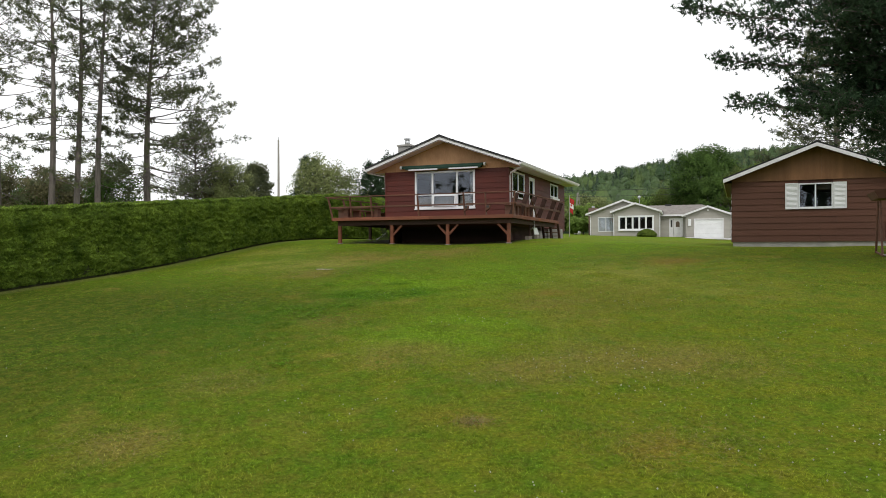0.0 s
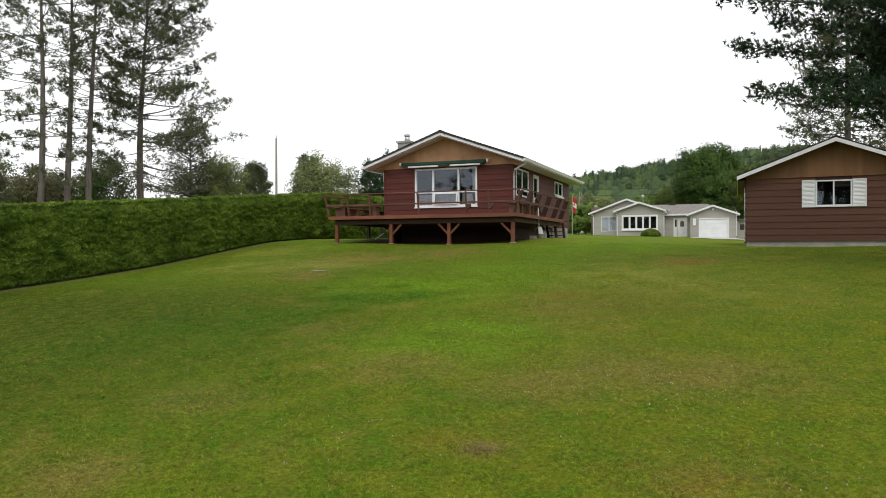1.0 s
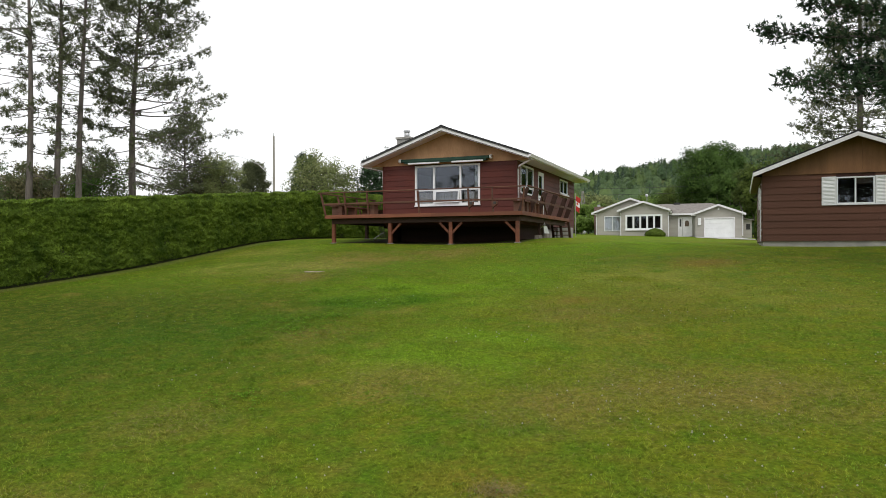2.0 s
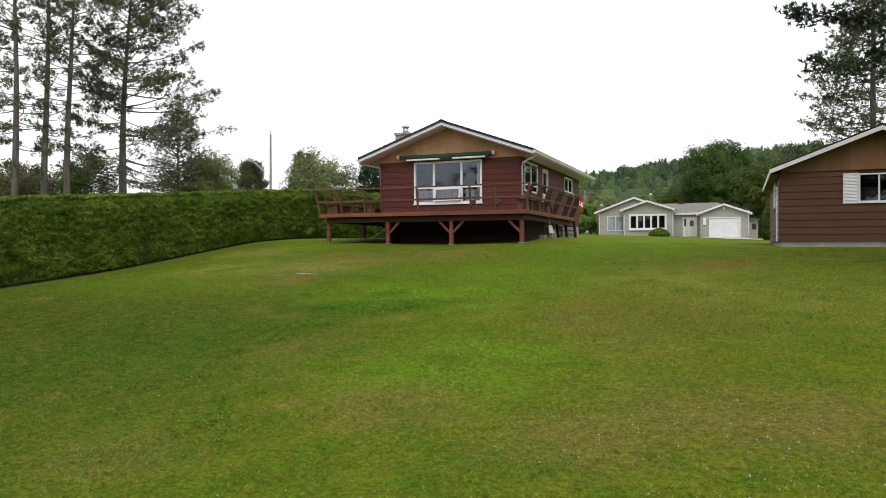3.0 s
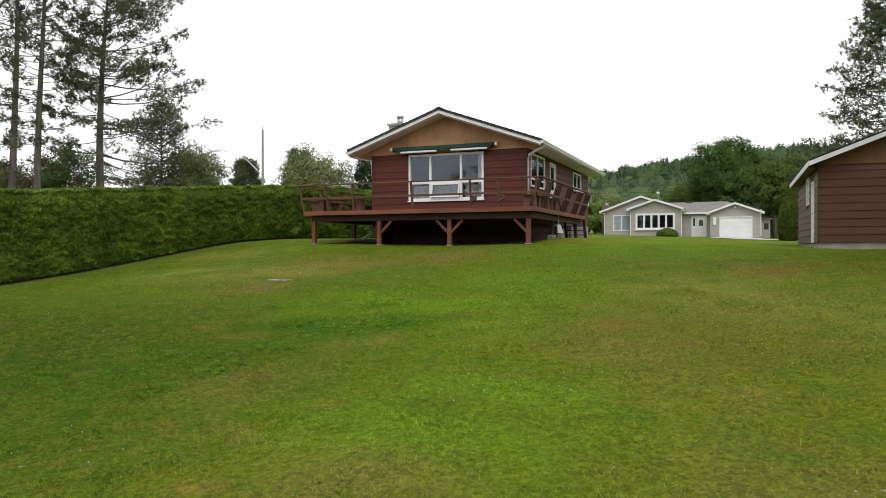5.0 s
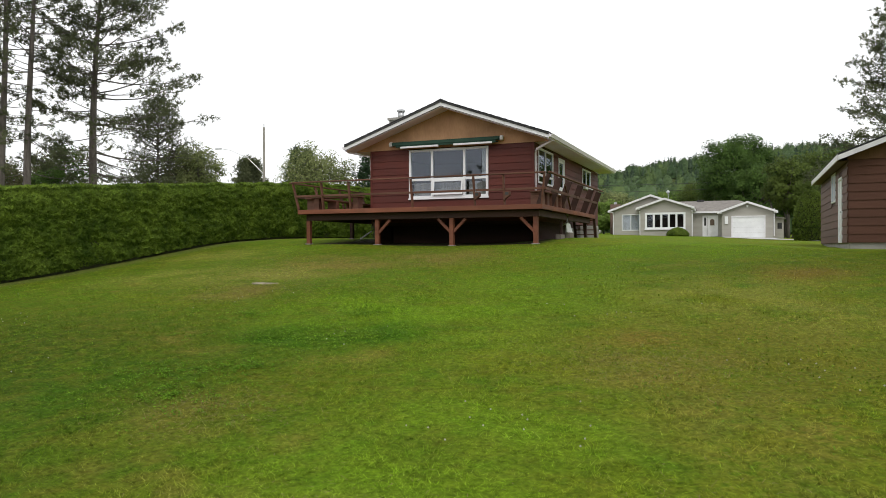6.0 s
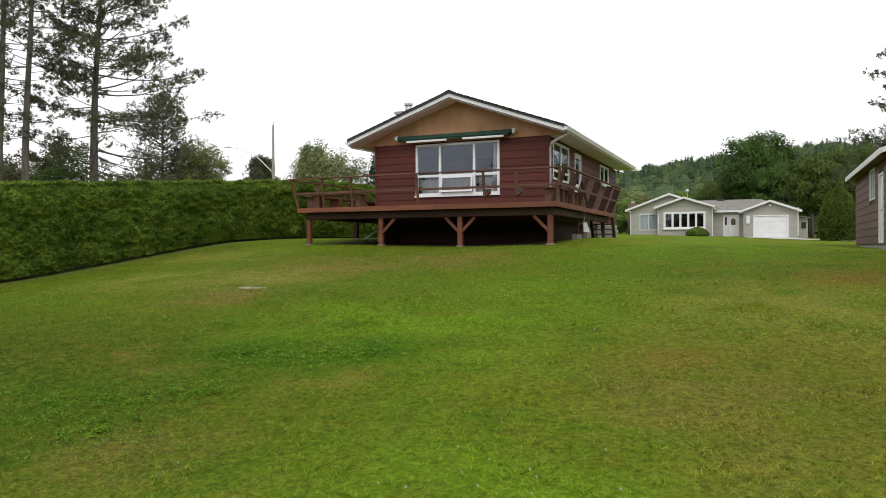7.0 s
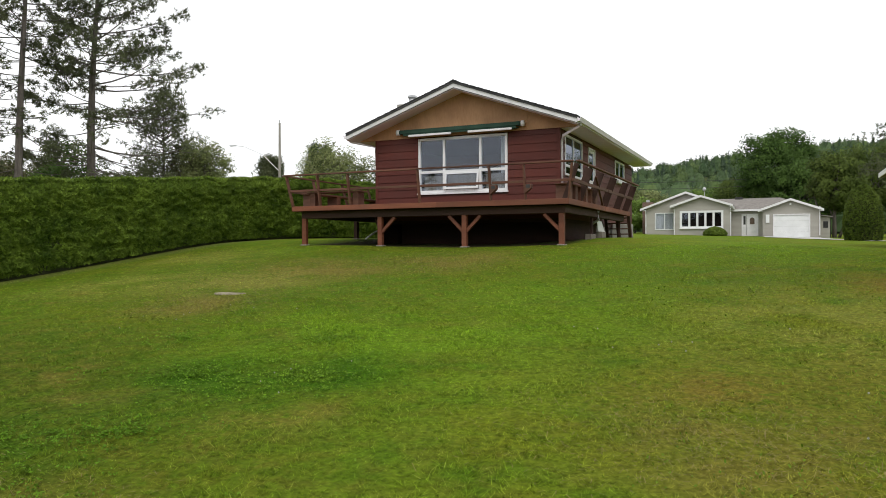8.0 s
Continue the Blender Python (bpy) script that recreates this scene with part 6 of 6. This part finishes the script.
# ---- the grey neighbouring house ----
def build_neighbour():
    Y, B = 52.0, 1.0
    nb = thing("grey_house", 8, Y, B, "low grey-sided house with white trim and attached garage", "house")

    def gable(x0, x1, xr, y0, y1, ze, zr, wall0, wall1, openings, low):
        part("wall", wall_with_openings("x", y0, 0.15, wall0, wall1, low, ze - 0.12, openings), M_GREYSIDING, nb)
        slope = (zr - ze) / (xr - x0)

        def under(x):
            return zr - slope * abs(x - xr) - 0.14
        part("gable_panel", Mesh().prism([(wall0, ze - 0.12), (wall1, ze - 0.12), (wall1, under(wall1)), (xr, under(xr)), (wall0, under(wall0))], "y", y0, y0 + 0.1), M_GREYSIDING, nb)
        for xa, xb in ((x0, xr), (xr, x1)):
            za, zb = (ze, zr) if xa == x0 else (zr, ze)
            part("roof", Mesh().prism([(xa, za), (xb, zb), (xb, zb - 0.1), (xa, za - 0.1)], "y", y0 - 0.35, y1), M_GREYROOF, nb, "grey-brown shingled roof slope")
            part("bargeboard", Mesh().prism([(xa, za + 0.01), (xb, zb + 0.01), (xb, zb - 0.2), (xa, za - 0.2)], "y", y0 - 0.39, y0 - 0.352), M_WHITE, nb, "white bargeboard")
        for xe, s in ((x0, 1), (x1, -1)):
            part("soffit", Mesh().box(*sorted((xe, (wall0 if s > 0 else wall1))), y0 - 0.34, y0 + 0.4, ze - 0.19, ze - 0.16), M_WHITE, nb)
    # wide back gable, front wing, garage
    gable(-0.1, 8.7, 4.25, Y + 0.6, Y + 9, 3.78, 5.38, 0.38, 8.3, [(1.3, 3.15, 1.66, 3.36)], 0.6)
    part("wall", Mesh().box(0.38, 0.53, Y + 0.76, Y + 9, 0.6, 3.6), M_GREYSIDING, nb)
    gable(2.85, 8.6, 5.7, Y, Y + 5, 3.98, 4.95, 3.27, 8.3, [(3.74, 7.72, 1.76, 3.47)], 0.6)
    part("wall", Mesh().box(8.15, 8.3, Y + 0.15, Y + 2.2, 0.6, 3.82), M_GREYSIDING, nb)
    part("wall", Mesh().box(3.27, 3.42, Y + 0.15, Y + 0.6, 0.6, 3.82), M_GREYSIDING, nb)
    part("wall", wall_with_openings("x", Y + 1.2, 0.15, 8.3, 11.2, 0.5, 3.35, [(9.27, 10.75, 1.0, 3.12)]), M_GREYSIDING, nb)
    gable(10.75, 16.2, 13.48, Y - 0.2, Y + 8, 3.40, 4.40, 11.15, 15.8, [(12.02, 15.1, 0.8, 2.98)], 0.5)
    part("wall", Mesh().box(11.15, 11.3, Y - 0.05, Y + 1.2, 0.5, 3.28), M_GREYSIDING, nb)
    part("wall", Mesh().box(15.65, 15.8, Y - 0.05, Y + 8, 0.5, 3.28), M_GREYSIDING, nb)
    part("wall", Mesh().box(0.4, 15.7, Y + 8.8, Y + 9, 0.5, 3.4), M_GREYSIDING, nb)
    # main roof between the wings
    part("roof", Mesh().prism([(Y + 0.8, 3.52), (Y + 5.4, 4.86), (Y + 9.5, 3.52), (Y + 9.5, 3.42), (Y + 5.4, 4.76), (Y + 0.8, 3.42)], "x", 6.0, 12.6), M_GREYROOF, nb, "grey-brown main roof")
    part("roof", Mesh().add([(12.6, Y + 0.8, 3.52), (12.6, Y + 5.4, 4.86), (12.6, Y + 9.5, 3.52), (15.9, Y + 1.4, 3.50), (15.9, Y + 9.4, 3.50), (12.6, Y + 5.4, 3.42)], [(0, 3, 1), (1, 3, 4), (1, 4, 2), (0, 5, 3), (3, 5, 4), (4, 5, 2)]), M_GREYROOF, nb, "grey-brown hipped roof end")
    part("fascia", Mesh().box(8.3, 11.2, Y + 0.76, Y + 0.80, 3.36, 3.55), M_WHITE, nb)
    # windows
    w = window(nb, "living_window", "x", Y + 0.6, -1, 1.3, 3.15, 1.66, 3.36, splits=(2.22,), w=0.08, label="white window with pale curtains drawn")
    part("curtain", Mesh().box(1.35, 3.1, Y + 0.72, Y + 0.74, 1.7, 3.3), M_CURTAIN, w, "pale drawn curtain")
    bay = window(nb, "bow_window", "x", Y, -1, 3.74, 7.72, 1.76, 3.47, splits=(4.62, 5.36, 6.10, 6.84), w=0.20, label="white five-light bow window")
    part("window_sill", Mesh().box(3.7, 7.76, Y - 0.16, Y - 0.05, 1.70, 1.78), M_WHITE, bay)
    # dark sheet close behind the panes stands for the unlit room
    part("curtain", Mesh().box(3.75, 7.71, Y + 0.5, Y + 0.52, 1.2, 3.6), M_DARKROOM, bay, "near-black sheet standing for the unlit room")
    door = part("front_door", frame_rect(Mesh(), "x", Y + 1.16, 0.12, 9.27, 10.75, 1.0, 3.12, 0.08), M_WHITE, nb, "white front door with arched glass and a sidelight")
    part("door_leaf", Mesh().box(9.74, 10.67, Y + 1.2, Y + 1.26, 1.02, 3.04), M_WHITE, door)
    part("sidelight", Mesh().box(9.35, 9.70, Y + 1.2, Y + 1.25, 1.02, 3.04), M_WHITE, door)
    part("pane", Mesh().box(9.43, 9.62, Y + 1.19, Y + 1.199, 2.1, 2.92), M_DARKMETAL, door, "narrow dark sidelight glass")
    oval = [(9.99, 2.12), (10.41, 2.12)] + [(10.2 + 0.21 * math.cos(a * 0.3927), 2.56 + 0.21 * math.sin(a * 0.3927)) for a in range(9)]
    part("pane", Mesh().prism(oval, "y", Y + 1.185, Y + 1.199), M_ROOM, door, "arched door glass")
    gd = part("garage_door", frame_rect(Mesh(), "x", Y - 0.25, 0.12, 12.02, 15.1, 0.8, 2.98, 0.1), M_WHITE, nb, "white sectional garage door")
    for i in range(4):
        part("panel", Mesh().box(12.12, 15.0, Y - 0.16, Y - 0.11, 0.82 + 0.515 * i, 0.82 + 0.515 * (i + 1) - 0.008), M_VINYL, gd)
    part("meter_box", Mesh().box(11.42, 11.72, Y - 0.34, Y - 0.2, 2.2, 2.95), M_VINYL, nb, "white electric meter box")
    part("wall_lamp", Mesh().box(13.4, 13.56, Y - 0.32, Y - 0.2, 3.8, 4.0), M_VINYL, nb)
    for x, y in ((0.42, Y + 0.55), (3.24, Y - 0.05), (8.36, Y - 0.02), (15.86, Y - 0.25)):
        part("downspout", Mesh().tube([(x, y - 0.25, 3.6), (x, y, 3.3), (x, y, 1.0)], 0.05, 6), M_WHITE, nb, "white downspout")
    ch = part("chimney", Mesh().box(-0.75, 0.30, Y + 5.5, Y + 6.5, 0.8, 4.75), M_BRICK, nb, "squat brick chimney")
    part("chimney_pot", Mesh().tube([(-0.25, Y + 6, 4.75), (-0.25, Y + 6, 5.02)], 0.18, 10), M_METAL, ch)
    part("roof_vent", Mesh().box(8.5, 9.2, Y + 5.0, Y + 5.3, 4.7, 4.98), M_DARKMETAL, nb, "dark low roof vent")
    part("lean_to", Mesh().box(15.85, 16.75, Y + 1.2, Y + 6, 0.5, 2.75), M_GREYSIDING, nb, "low grey side extension")
    part("roof", Mesh().prism([(15.82, 2.92), (16.95, 2.76), (16.95, 2.68), (15.82, 2.84)], "y", Y + 0.9, Y + 6.3), M_GREYROOF, nb)
    part("side_window", Mesh().box(16.2, 16.6, Y + 1.17, Y + 1.199, 1.7, 2.3), M_DARKMETAL, nb, "small dark side window")

    dish = thing("satellite_dish", 5.75, Y + 2.5, 4.95, "small pale satellite dish on the grey roof", "satellite dish")
    mb = Mesh()
    mb.tube([(5.8, Y + 2.42, 5.72), (5.8, Y + 2.36, 5.72), (5.8, Y + 2.30, 5.72)], [0.05, 0.13, 0.18], 16)
    part("reflector", mb, M_CURTAIN, dish, smooth=True)
    part("mast", Mesh().tube([(5.8, Y + 2.5, 4.75), (5.8, Y + 2.5, 5.6), (5.8, Y + 2.42, 5.72)], 0.03, 8), M_METAL, dish)
    part("feed_arm", Mesh().tube([(5.8, Y + 2.4, 5.45), (5.8, Y + 1.95, 5.62)], 0.02, 6), M_METAL, dish)


build_neighbour()


def build_drive():
    """The pale drive before the garage, laid on the ground."""
    mb = Mesh()
    rows = []
    for y in np.arange(51.6, 12.0, -0.6):
        mid = 13.6 + 6.4 * float(smooth(48, 34, y))
        half = 2.3 - 0.5 * float(smooth(48, 40, y))
        rows.append([(mid + half * (k / 3 - 1), float(y), gz(mid + half * (k / 3 - 1), y) + 0.035) for k in range(7)])
    mb.v = [p for r in rows for p in r]
    mb.f = [(i * 7 + k, (i + 1) * 7 + k, (i + 1) * 7 + k + 1, i * 7 + k + 1) for i in range(len(rows) - 1) for k in range(6)]
    tagged(part("driveway", mb, M_PAVE), "pale concrete driveway before the garage door", "driveway", kind="structure")


build_drive()


# ---- flagpole, poles and wires ----
def build_flag():
    x, y = 0.68, 40.0
    g = gz(x, y)
    fl = thing("flagpole", x, y, g, "slim pale flagpole with a hanging red and white flag", "flagpole")
    part("pole", Mesh().tube([(x, y, g), (x, y, g + 4.15)], 0.04, 8), M_PALE, fl)
    part("finial", Mesh().tube([(x, y, g + 4.15), (x, y, g + 4.19), (x, y, g + 4.24)], [0.03, 0.05, 0.02], 8), M_PALE, fl)

    def cloth(s0, s1, mat, label):
        mb = Mesh()
        n, k = 6, 8
        for i in range(n + 1):
            for j in range(k + 1):
                s, d = s0 + (s1 - s0) * i / n, j / k
                fold = 0.06 * math.sin(9 * d + 3 * s)
                mb.v.append((x + 0.03 + 0.46 * d * (1 - 0.25 * s) + 0.02 * math.sin(14 * s), y + fold, g + 4.0 - 1.45 * s - 0.3 * d))
        mb.f = [(i * (k + 1) + j, (i + 1) * (k + 1) + j, (i + 1) * (k + 1) + j + 1, i * (k + 1) + j + 1) for i in range(n) for j in range(k)]
        part("flag_band", mb, mat, fl, label, smooth=True)
    cloth(0.0, 0.34, M_RED, "red flag band")
    cloth(0.34, 0.66, M_CLOTH, "white flag band")
    cloth(0.66, 1.0, M_RED, "red flag band")
    mb = Mesh().prism([(x + 0.12, g + 3.22), (x + 0.2, g + 3.06), (x + 0.29, g + 3.12), (x + 0.26, g + 3.26), (x + 0.2, g + 3.36)], "y", y - 0.09, y - 0.085)
    part("emblem", mb, M_RED, fl, "red leaf shape")


build_flag()


def build_poles():
    x, y = -29.3, 32.5
    g = gz(x, y)
    up = thing("utility_pole", x, y, g, "weathered wooden utility pole with a street lamp arm", "utility pole")
    part("shaft", Mesh().tube([(x, y, g - 0.3), (x, y, 11.5)], [0.16, 0.10], 10), M_PALE, up)
    part("lamp_arm", Mesh().tube([(x, y, 7.0), (x - 1.6, y - 0.4, 8.6), (x - 3.4, y - 0.8, 9.4), (x - 4.3, y - 1.0, 9.55)], 0.028, 6), M_METAL, up, "curved metal lamp arm")
    part("lamp_head", Mesh().box(x - 4.95, x - 4.25, y - 1.12, y - 0.92, 9.5, 9.62), M_METAL, up)
    part("insulator", Mesh().tube([(x, y, 11.5), (x, y, 11.8)], 0.05, 8), M_METAL, up)
    x, y = -3.85, 66.0
    g = gz(x, y)
    p2 = thing("lattice_mast", x, y, g, "thin grey lattice mast beyond the deck", "mast")
    foot = [(x + 0.75 * math.cos(a), y + 0.75 * math.sin(a), g) for a in (0.4, 2.5, 4.6)]
    top = [(x + 0.12 * math.cos(a), y + 0.12 * math.sin(a), 7.36) for a in (0.4, 2.5, 4.6)]
    for p, q in zip(foot, top):
        part("leg", Mesh().tube([p, q], 0.045, 6), M_PALE, p2)
    for k in range(6):
        a, b = k / 6.5, (k + 1) / 6.5
        for i in range(3):
            p = Vector(foot[i]).lerp(Vector(top[i]), a)
            q = Vector(foot[(i + 1) % 3]).lerp(Vector(top[(i + 1) % 3]), b)
            part("brace", Mesh().tube([p, q], 0.025, 5), M_PALE, p2)
    for i, (za, zb) in enumerate(((8.2, 7.9), (7.3, 7.2))):
        mb = Mesh()
        pts = [(-60 + 130 * k / 24, 66.0 + 0.02 * i, za + (zb - za) * k / 24 - 1.3 * (1 - (2 * ((k * 3 / 24) % 1) - 1) ** 2) * 0.4) for k in range(25)]
        mb.tube(pts, 0.022, 4, False)
        tagged(part("power_line", mb, M_DARKMETAL), "thin dark overhead power line", "cable", group="overhead power lines")


build_poles()


def build_tank():
    x, y = -3.2, 62.0
    g = gz(x, y)
    tank = thing("gas_tank", x, y, g, "white rounded gas tank beyond the lawn", "gas tank")
    part("body", Mesh().tube([(x - 0.62, y, g + 0.30), (x - 0.56, y, g + 0.30), (x - 0.42, y, g + 0.30), (x + 0.42, y, g + 0.30), (x + 0.56, y, g + 0.30), (x + 0.62, y, g + 0.30)], [0.05, 0.22, 0.32, 0.32, 0.22, 0.05], 18), M_VINYL, tank, smooth=True)
    for dx in (-0.4, 0.4):
        part("foot", Mesh().box(x + dx - 0.06, x + dx + 0.06, y - 0.3, y + 0.3, g - 0.05, g + 0.12), M_CONCRETE, tank)
    part("dome", Mesh().tube([(x, y, g + 0.6), (x, y, g + 0.72)], 0.1, 12), M_VINYL, tank)


build_tank()


# ---- small things on the lawn ----
def build_slab():
    rng = np.random.default_rng(4)
    x, y = 3.0, -10.8
    out = [(x + 0.36 * math.cos(a) * (0.8 + 0.3 * rng.random()), y + 0.20 * math.sin(a) * (0.8 + 0.3 * rng.random())) for a in np.arange(0, 6.2, 0.52)]
    slab = part("well_cover", Mesh().prism(out, "z", gz(x, y) - 0.10, gz(x, y) + 0.012), M_STONE, None, bevel=0.02)
    tagged(slab, "worn pale stone slab sunk in the grass", "stone slab")


build_slab()


def lawn_points(rng, n, y0, y1):
    """Points over the stretch of lawn below the deck."""
    y = y0 + (y1 - y0) * rng.random(n)
    mid = 16.4 - 0.43 * (y + 33)
    x = mid + (0.90 * (y + 33) + 1.0) * (2 * rng.random(n) - 1)
    keep = x > -5.2
    return x[keep], y[keep]


def build_grass():
    rng = np.random.default_rng(8)
    verts = []
    for tufts, per, y0, y1, tall, wide, band in ((48000, 7, -28.5, -11.0, 0.056, 0.0072, 7.5), (24000, 4, -28.5, -11.0, 0.048, 0.011, 0), (40000, 4, -13.5, -2.7, 0.040, 0.018, 0)):
        if band:
            cy = y0 + (y1 - y0) * rng.random(tufts) ** 1.15
            cx = 16.2 - 0.43 * (cy + 33) + band * (rng.random(tufts) + rng.random(tufts) + 0.6 * rng.normal(size=tufts) - 1)
        else:
            cx, cy = lawn_points(rng, tufts, y0, y1)
        n = len(cx) * per
        dx, dy = rng.normal(size=n) * 0.028, rng.normal(size=n) * 0.028
        x, y = np.repeat(cx, per) + dx, np.repeat(cy, per) + dy
        grown = np.repeat(0.55 + 0.75 * rng.random(len(cx)), per) * (0.7 + 0.5 * np.sin(x * 1.7 + 2 * np.sin(y)) ** 2)
        h = tall * grown * (0.45 + 0.7 * rng.random(n))
        a = 6.2832 * rng.random(n)
        p = np.stack([x, y, ground_z(x, y) - 0.006], 1)
        side = np.stack([np.cos(a), np.sin(a), 0 * a], 1) * wide / 2
        tip = p + np.stack([dx * 0.8 + rng.normal(size=n) * 0.65 * h, dy * 0.8 + rng.normal(size=n) * 0.65 * h, h * 0.75], 1)
        verts.append(np.stack([p - side, p + side, tip], 1).reshape(-1, 3))
    tagged(part("grass", scatter_mesh("grass", np.concatenate(verts), 3), M_BLADES), "short mown lawn grass, green and dry in patches", "grass", kind="stuff")
    # clover flowers and broad-leaved weeds
    x, y = lawn_points(rng, 4200, -29, -12)
    p = np.stack([x, y, ground_z(x, y) + 0.045], 1)
    keep = (np.sin(x * 0.9 + 1) * np.sin(y * 1.1) + rng.normal(size=len(x)) * 0.4 + 0.9 * np.exp(-((x - 15.2) / 2.2) ** 2 - ((y + 23) / 4) ** 2) - 0.25 * (x < 11)) > 0.85
    p = p[keep]
    quads = []
    for d in ((1, 0, 0), (0, 1, 0), (0.7, -0.7, 0)):
        d = np.array(d)
        s = 0.0100
        quads.append(np.stack([p - d * s, p + np.array([0, 0, -s]), p + d * s, p + np.array([0, 0, s * 1.2])], 1).reshape(-1, 3))
    tagged(part("clover_flowers", scatter_mesh("clover_flowers", np.concatenate(quads), 4), M_BLOSSOM), "tiny white clover flowers dotted through the lawn", "flowers", kind="stuff")
    # clover leaves in drifts
    x, y = lawn_points(rng, 130000, -29.5, -9)
    drift = np.sin(x * 0.55 + 1.2 * np.sin(y * 0.4)) + np.sin(y * 0.7 + 1.1 * np.sin(x * 0.5 + 2)) + 0.6 * np.sin(x * 1.9 + y * 1.3) + rng.normal(size=len(x)) * 0.7
    x, y = x[drift > 1.35], y[drift > 1.35]
    n = len(x)
    p = np.stack([x, y, ground_z(x, y) + 0.025 + 0.03 * rng.random(n)], 1)
    a = 6.2832 * rng.random(n)
    u1 = np.stack([np.cos(a), np.sin(a), 0.7 * rng.normal(size=n)], 1)
    u2 = np.stack([-np.sin(a), np.cos(a), 0.7 * rng.normal(size=n)], 1)
    s = (0.004 + 0.005 * rng.random((n, 1))) * (1 + 0.03 * (y[:, None] + 24).clip(0, 14))
    tagged(part("clover", scatter_mesh("clover", np.stack([p - u1 * s, p + u2 * s, p + u1 * s, p - u2 * s], 1).reshape(-1, 3), 4), M_CLOVER), "small pale green clover leaves growing through the lawn", "clover", kind="stuff")
    # dry straw on worn patches
    spots = [(2.9, -7.2, 1.5, 4200), (5.6, -6.0, 1.4, 4200), (2.2, -9.6, 1.3, 3000), (13.48, -24.23, 0.14, 500), (3.3, -11.8, 0.9, 2600), (16.1, -20.7, 1.0, 2400), (14.4, -20.6, 1.0, 2400), (13.4, -21.9, 0.8, 1500), (11.1, -21.3, 0.8, 1400), (9.3, -26.1, 0.5, 800),
             (12.5, -16.1, 0.9, 1800), (16.0, -24.3, 0.7, 1000), (8.9, -23.5, 0.6, 700), (14.6, -8.1, 0.9, 1400), (8.2, -18.9, 0.6, 700)]
    x = np.concatenate([cx + rng.normal(size=m) * r for cx, cy, r, m in spots])
    y = np.concatenate([cy + rng.normal(size=m) * r * 0.7 for cx, cy, r, m in spots])
    n = len(x)
    p = np.stack([x, y, ground_z(x, y) + 0.012 + 0.025 * rng.random(n)], 1)
    a = 6.2832 * rng.random(n)
    d = np.stack([np.cos(a), np.sin(a), 0.35 * rng.normal(size=n)], 1) * (0.014 + 0.018 * rng.random((n, 1)))
    w = np.stack([-np.sin(a), np.cos(a), 0 * a], 1) * 0.0018
    tagged(part("dry_grass", scatter_mesh("dry_grass", np.stack([p - d - w, p - d + w, p + d + w, p + d - w], 1).reshape(-1, 3), 4), M_STRAW), "dry straw-coloured grass on worn lawn patches", "dry grass", kind="stuff")
    centres = [(8.1, -15.4, 1.3), (6.8, -15.7, 1.2), (7.6, -17.4, 0.9), (6.6, -17.8, 1.0), (7.3, -13.8, 1.0), (7.5, -18.6, 1.2), (5.2, -14.3, 0.9), (9.2, -22.4, 0.8)]
    pts = []
    for cx, cy, r in centres:
        n = int(110 * r * r)
        a, k = 6.2832 * rng.random(n), np.abs(rng.normal(size=n)) * 0.6
        pts.append(np.stack([cx + r * k * np.cos(a), cy + r * k * 0.7 * np.sin(a), 0 * a], 1))
    c = np.concatenate(pts)
    c[:, 2] = ground_z(c[:, 0], c[:, 1]) + 0.03
    verts, way = leaves(rng, c, 9, (0.07, 0.07, 0.022), 0.026, None, 2.8)
    weed = (verts, 4, way)
    tagged(part("weeds", scatter_mesh("weeds", *weed), M_WEED), "bright green broad-leaved weed patches in the lawn", "weeds", kind="stuff")


build_grass()


# ---- lap siding boards of the two brown buildings ----
house_board = board_mesh("siding_board", 0.277, M_SIDING)
lay_siding(house, house_board, "x", -0.001, -1, 0, HW, 0.86, Z_PLATE, 0.262, [(FRONT_WIN[0] - 0.01, FRONT_WIN[1] + 0.01, FRONT_WIN[2] - 0.05, FRONT_WIN[3] + 0.05)])
lay_siding(house, house_board, "y", HW + 0.001, 1, 0.0, HL, 0.86, Z_PLATE - 0.03, 0.262, [(a - 0.01, b + 0.01, c, d) for a, b, c, d in SIDE_OPEN], joints=(3.1, 6.8))
lay_siding(house, house_board, "y", -0.001, -1, 0.0, HL, 0.86, Z_PLATE - 0.03, 0.262, [], joints=(3.1, 6.8))
shed_board = board_mesh("siding_board", 0.277, M_SHED)
lay_siding(shed, shed_board, "x", SY0 - 0.001, -1, SX0, SX1, SH_BASE, SH_PLATE - 0.03, 0.262, [(SHED_WIN[0] - 0.01, SHED_WIN[1] + 0.01, SHED_WIN[2] - 0.04, SHED_WIN[3])], joints=(19.8,))
lay_siding(shed, shed_board, "y", SX0 - 0.001, -1, SY0, SY1, SH_BASE, SH_PLATE - 0.13, 0.262, [(a, b, c, d) for a, b, c, d in SHED_SIDE])
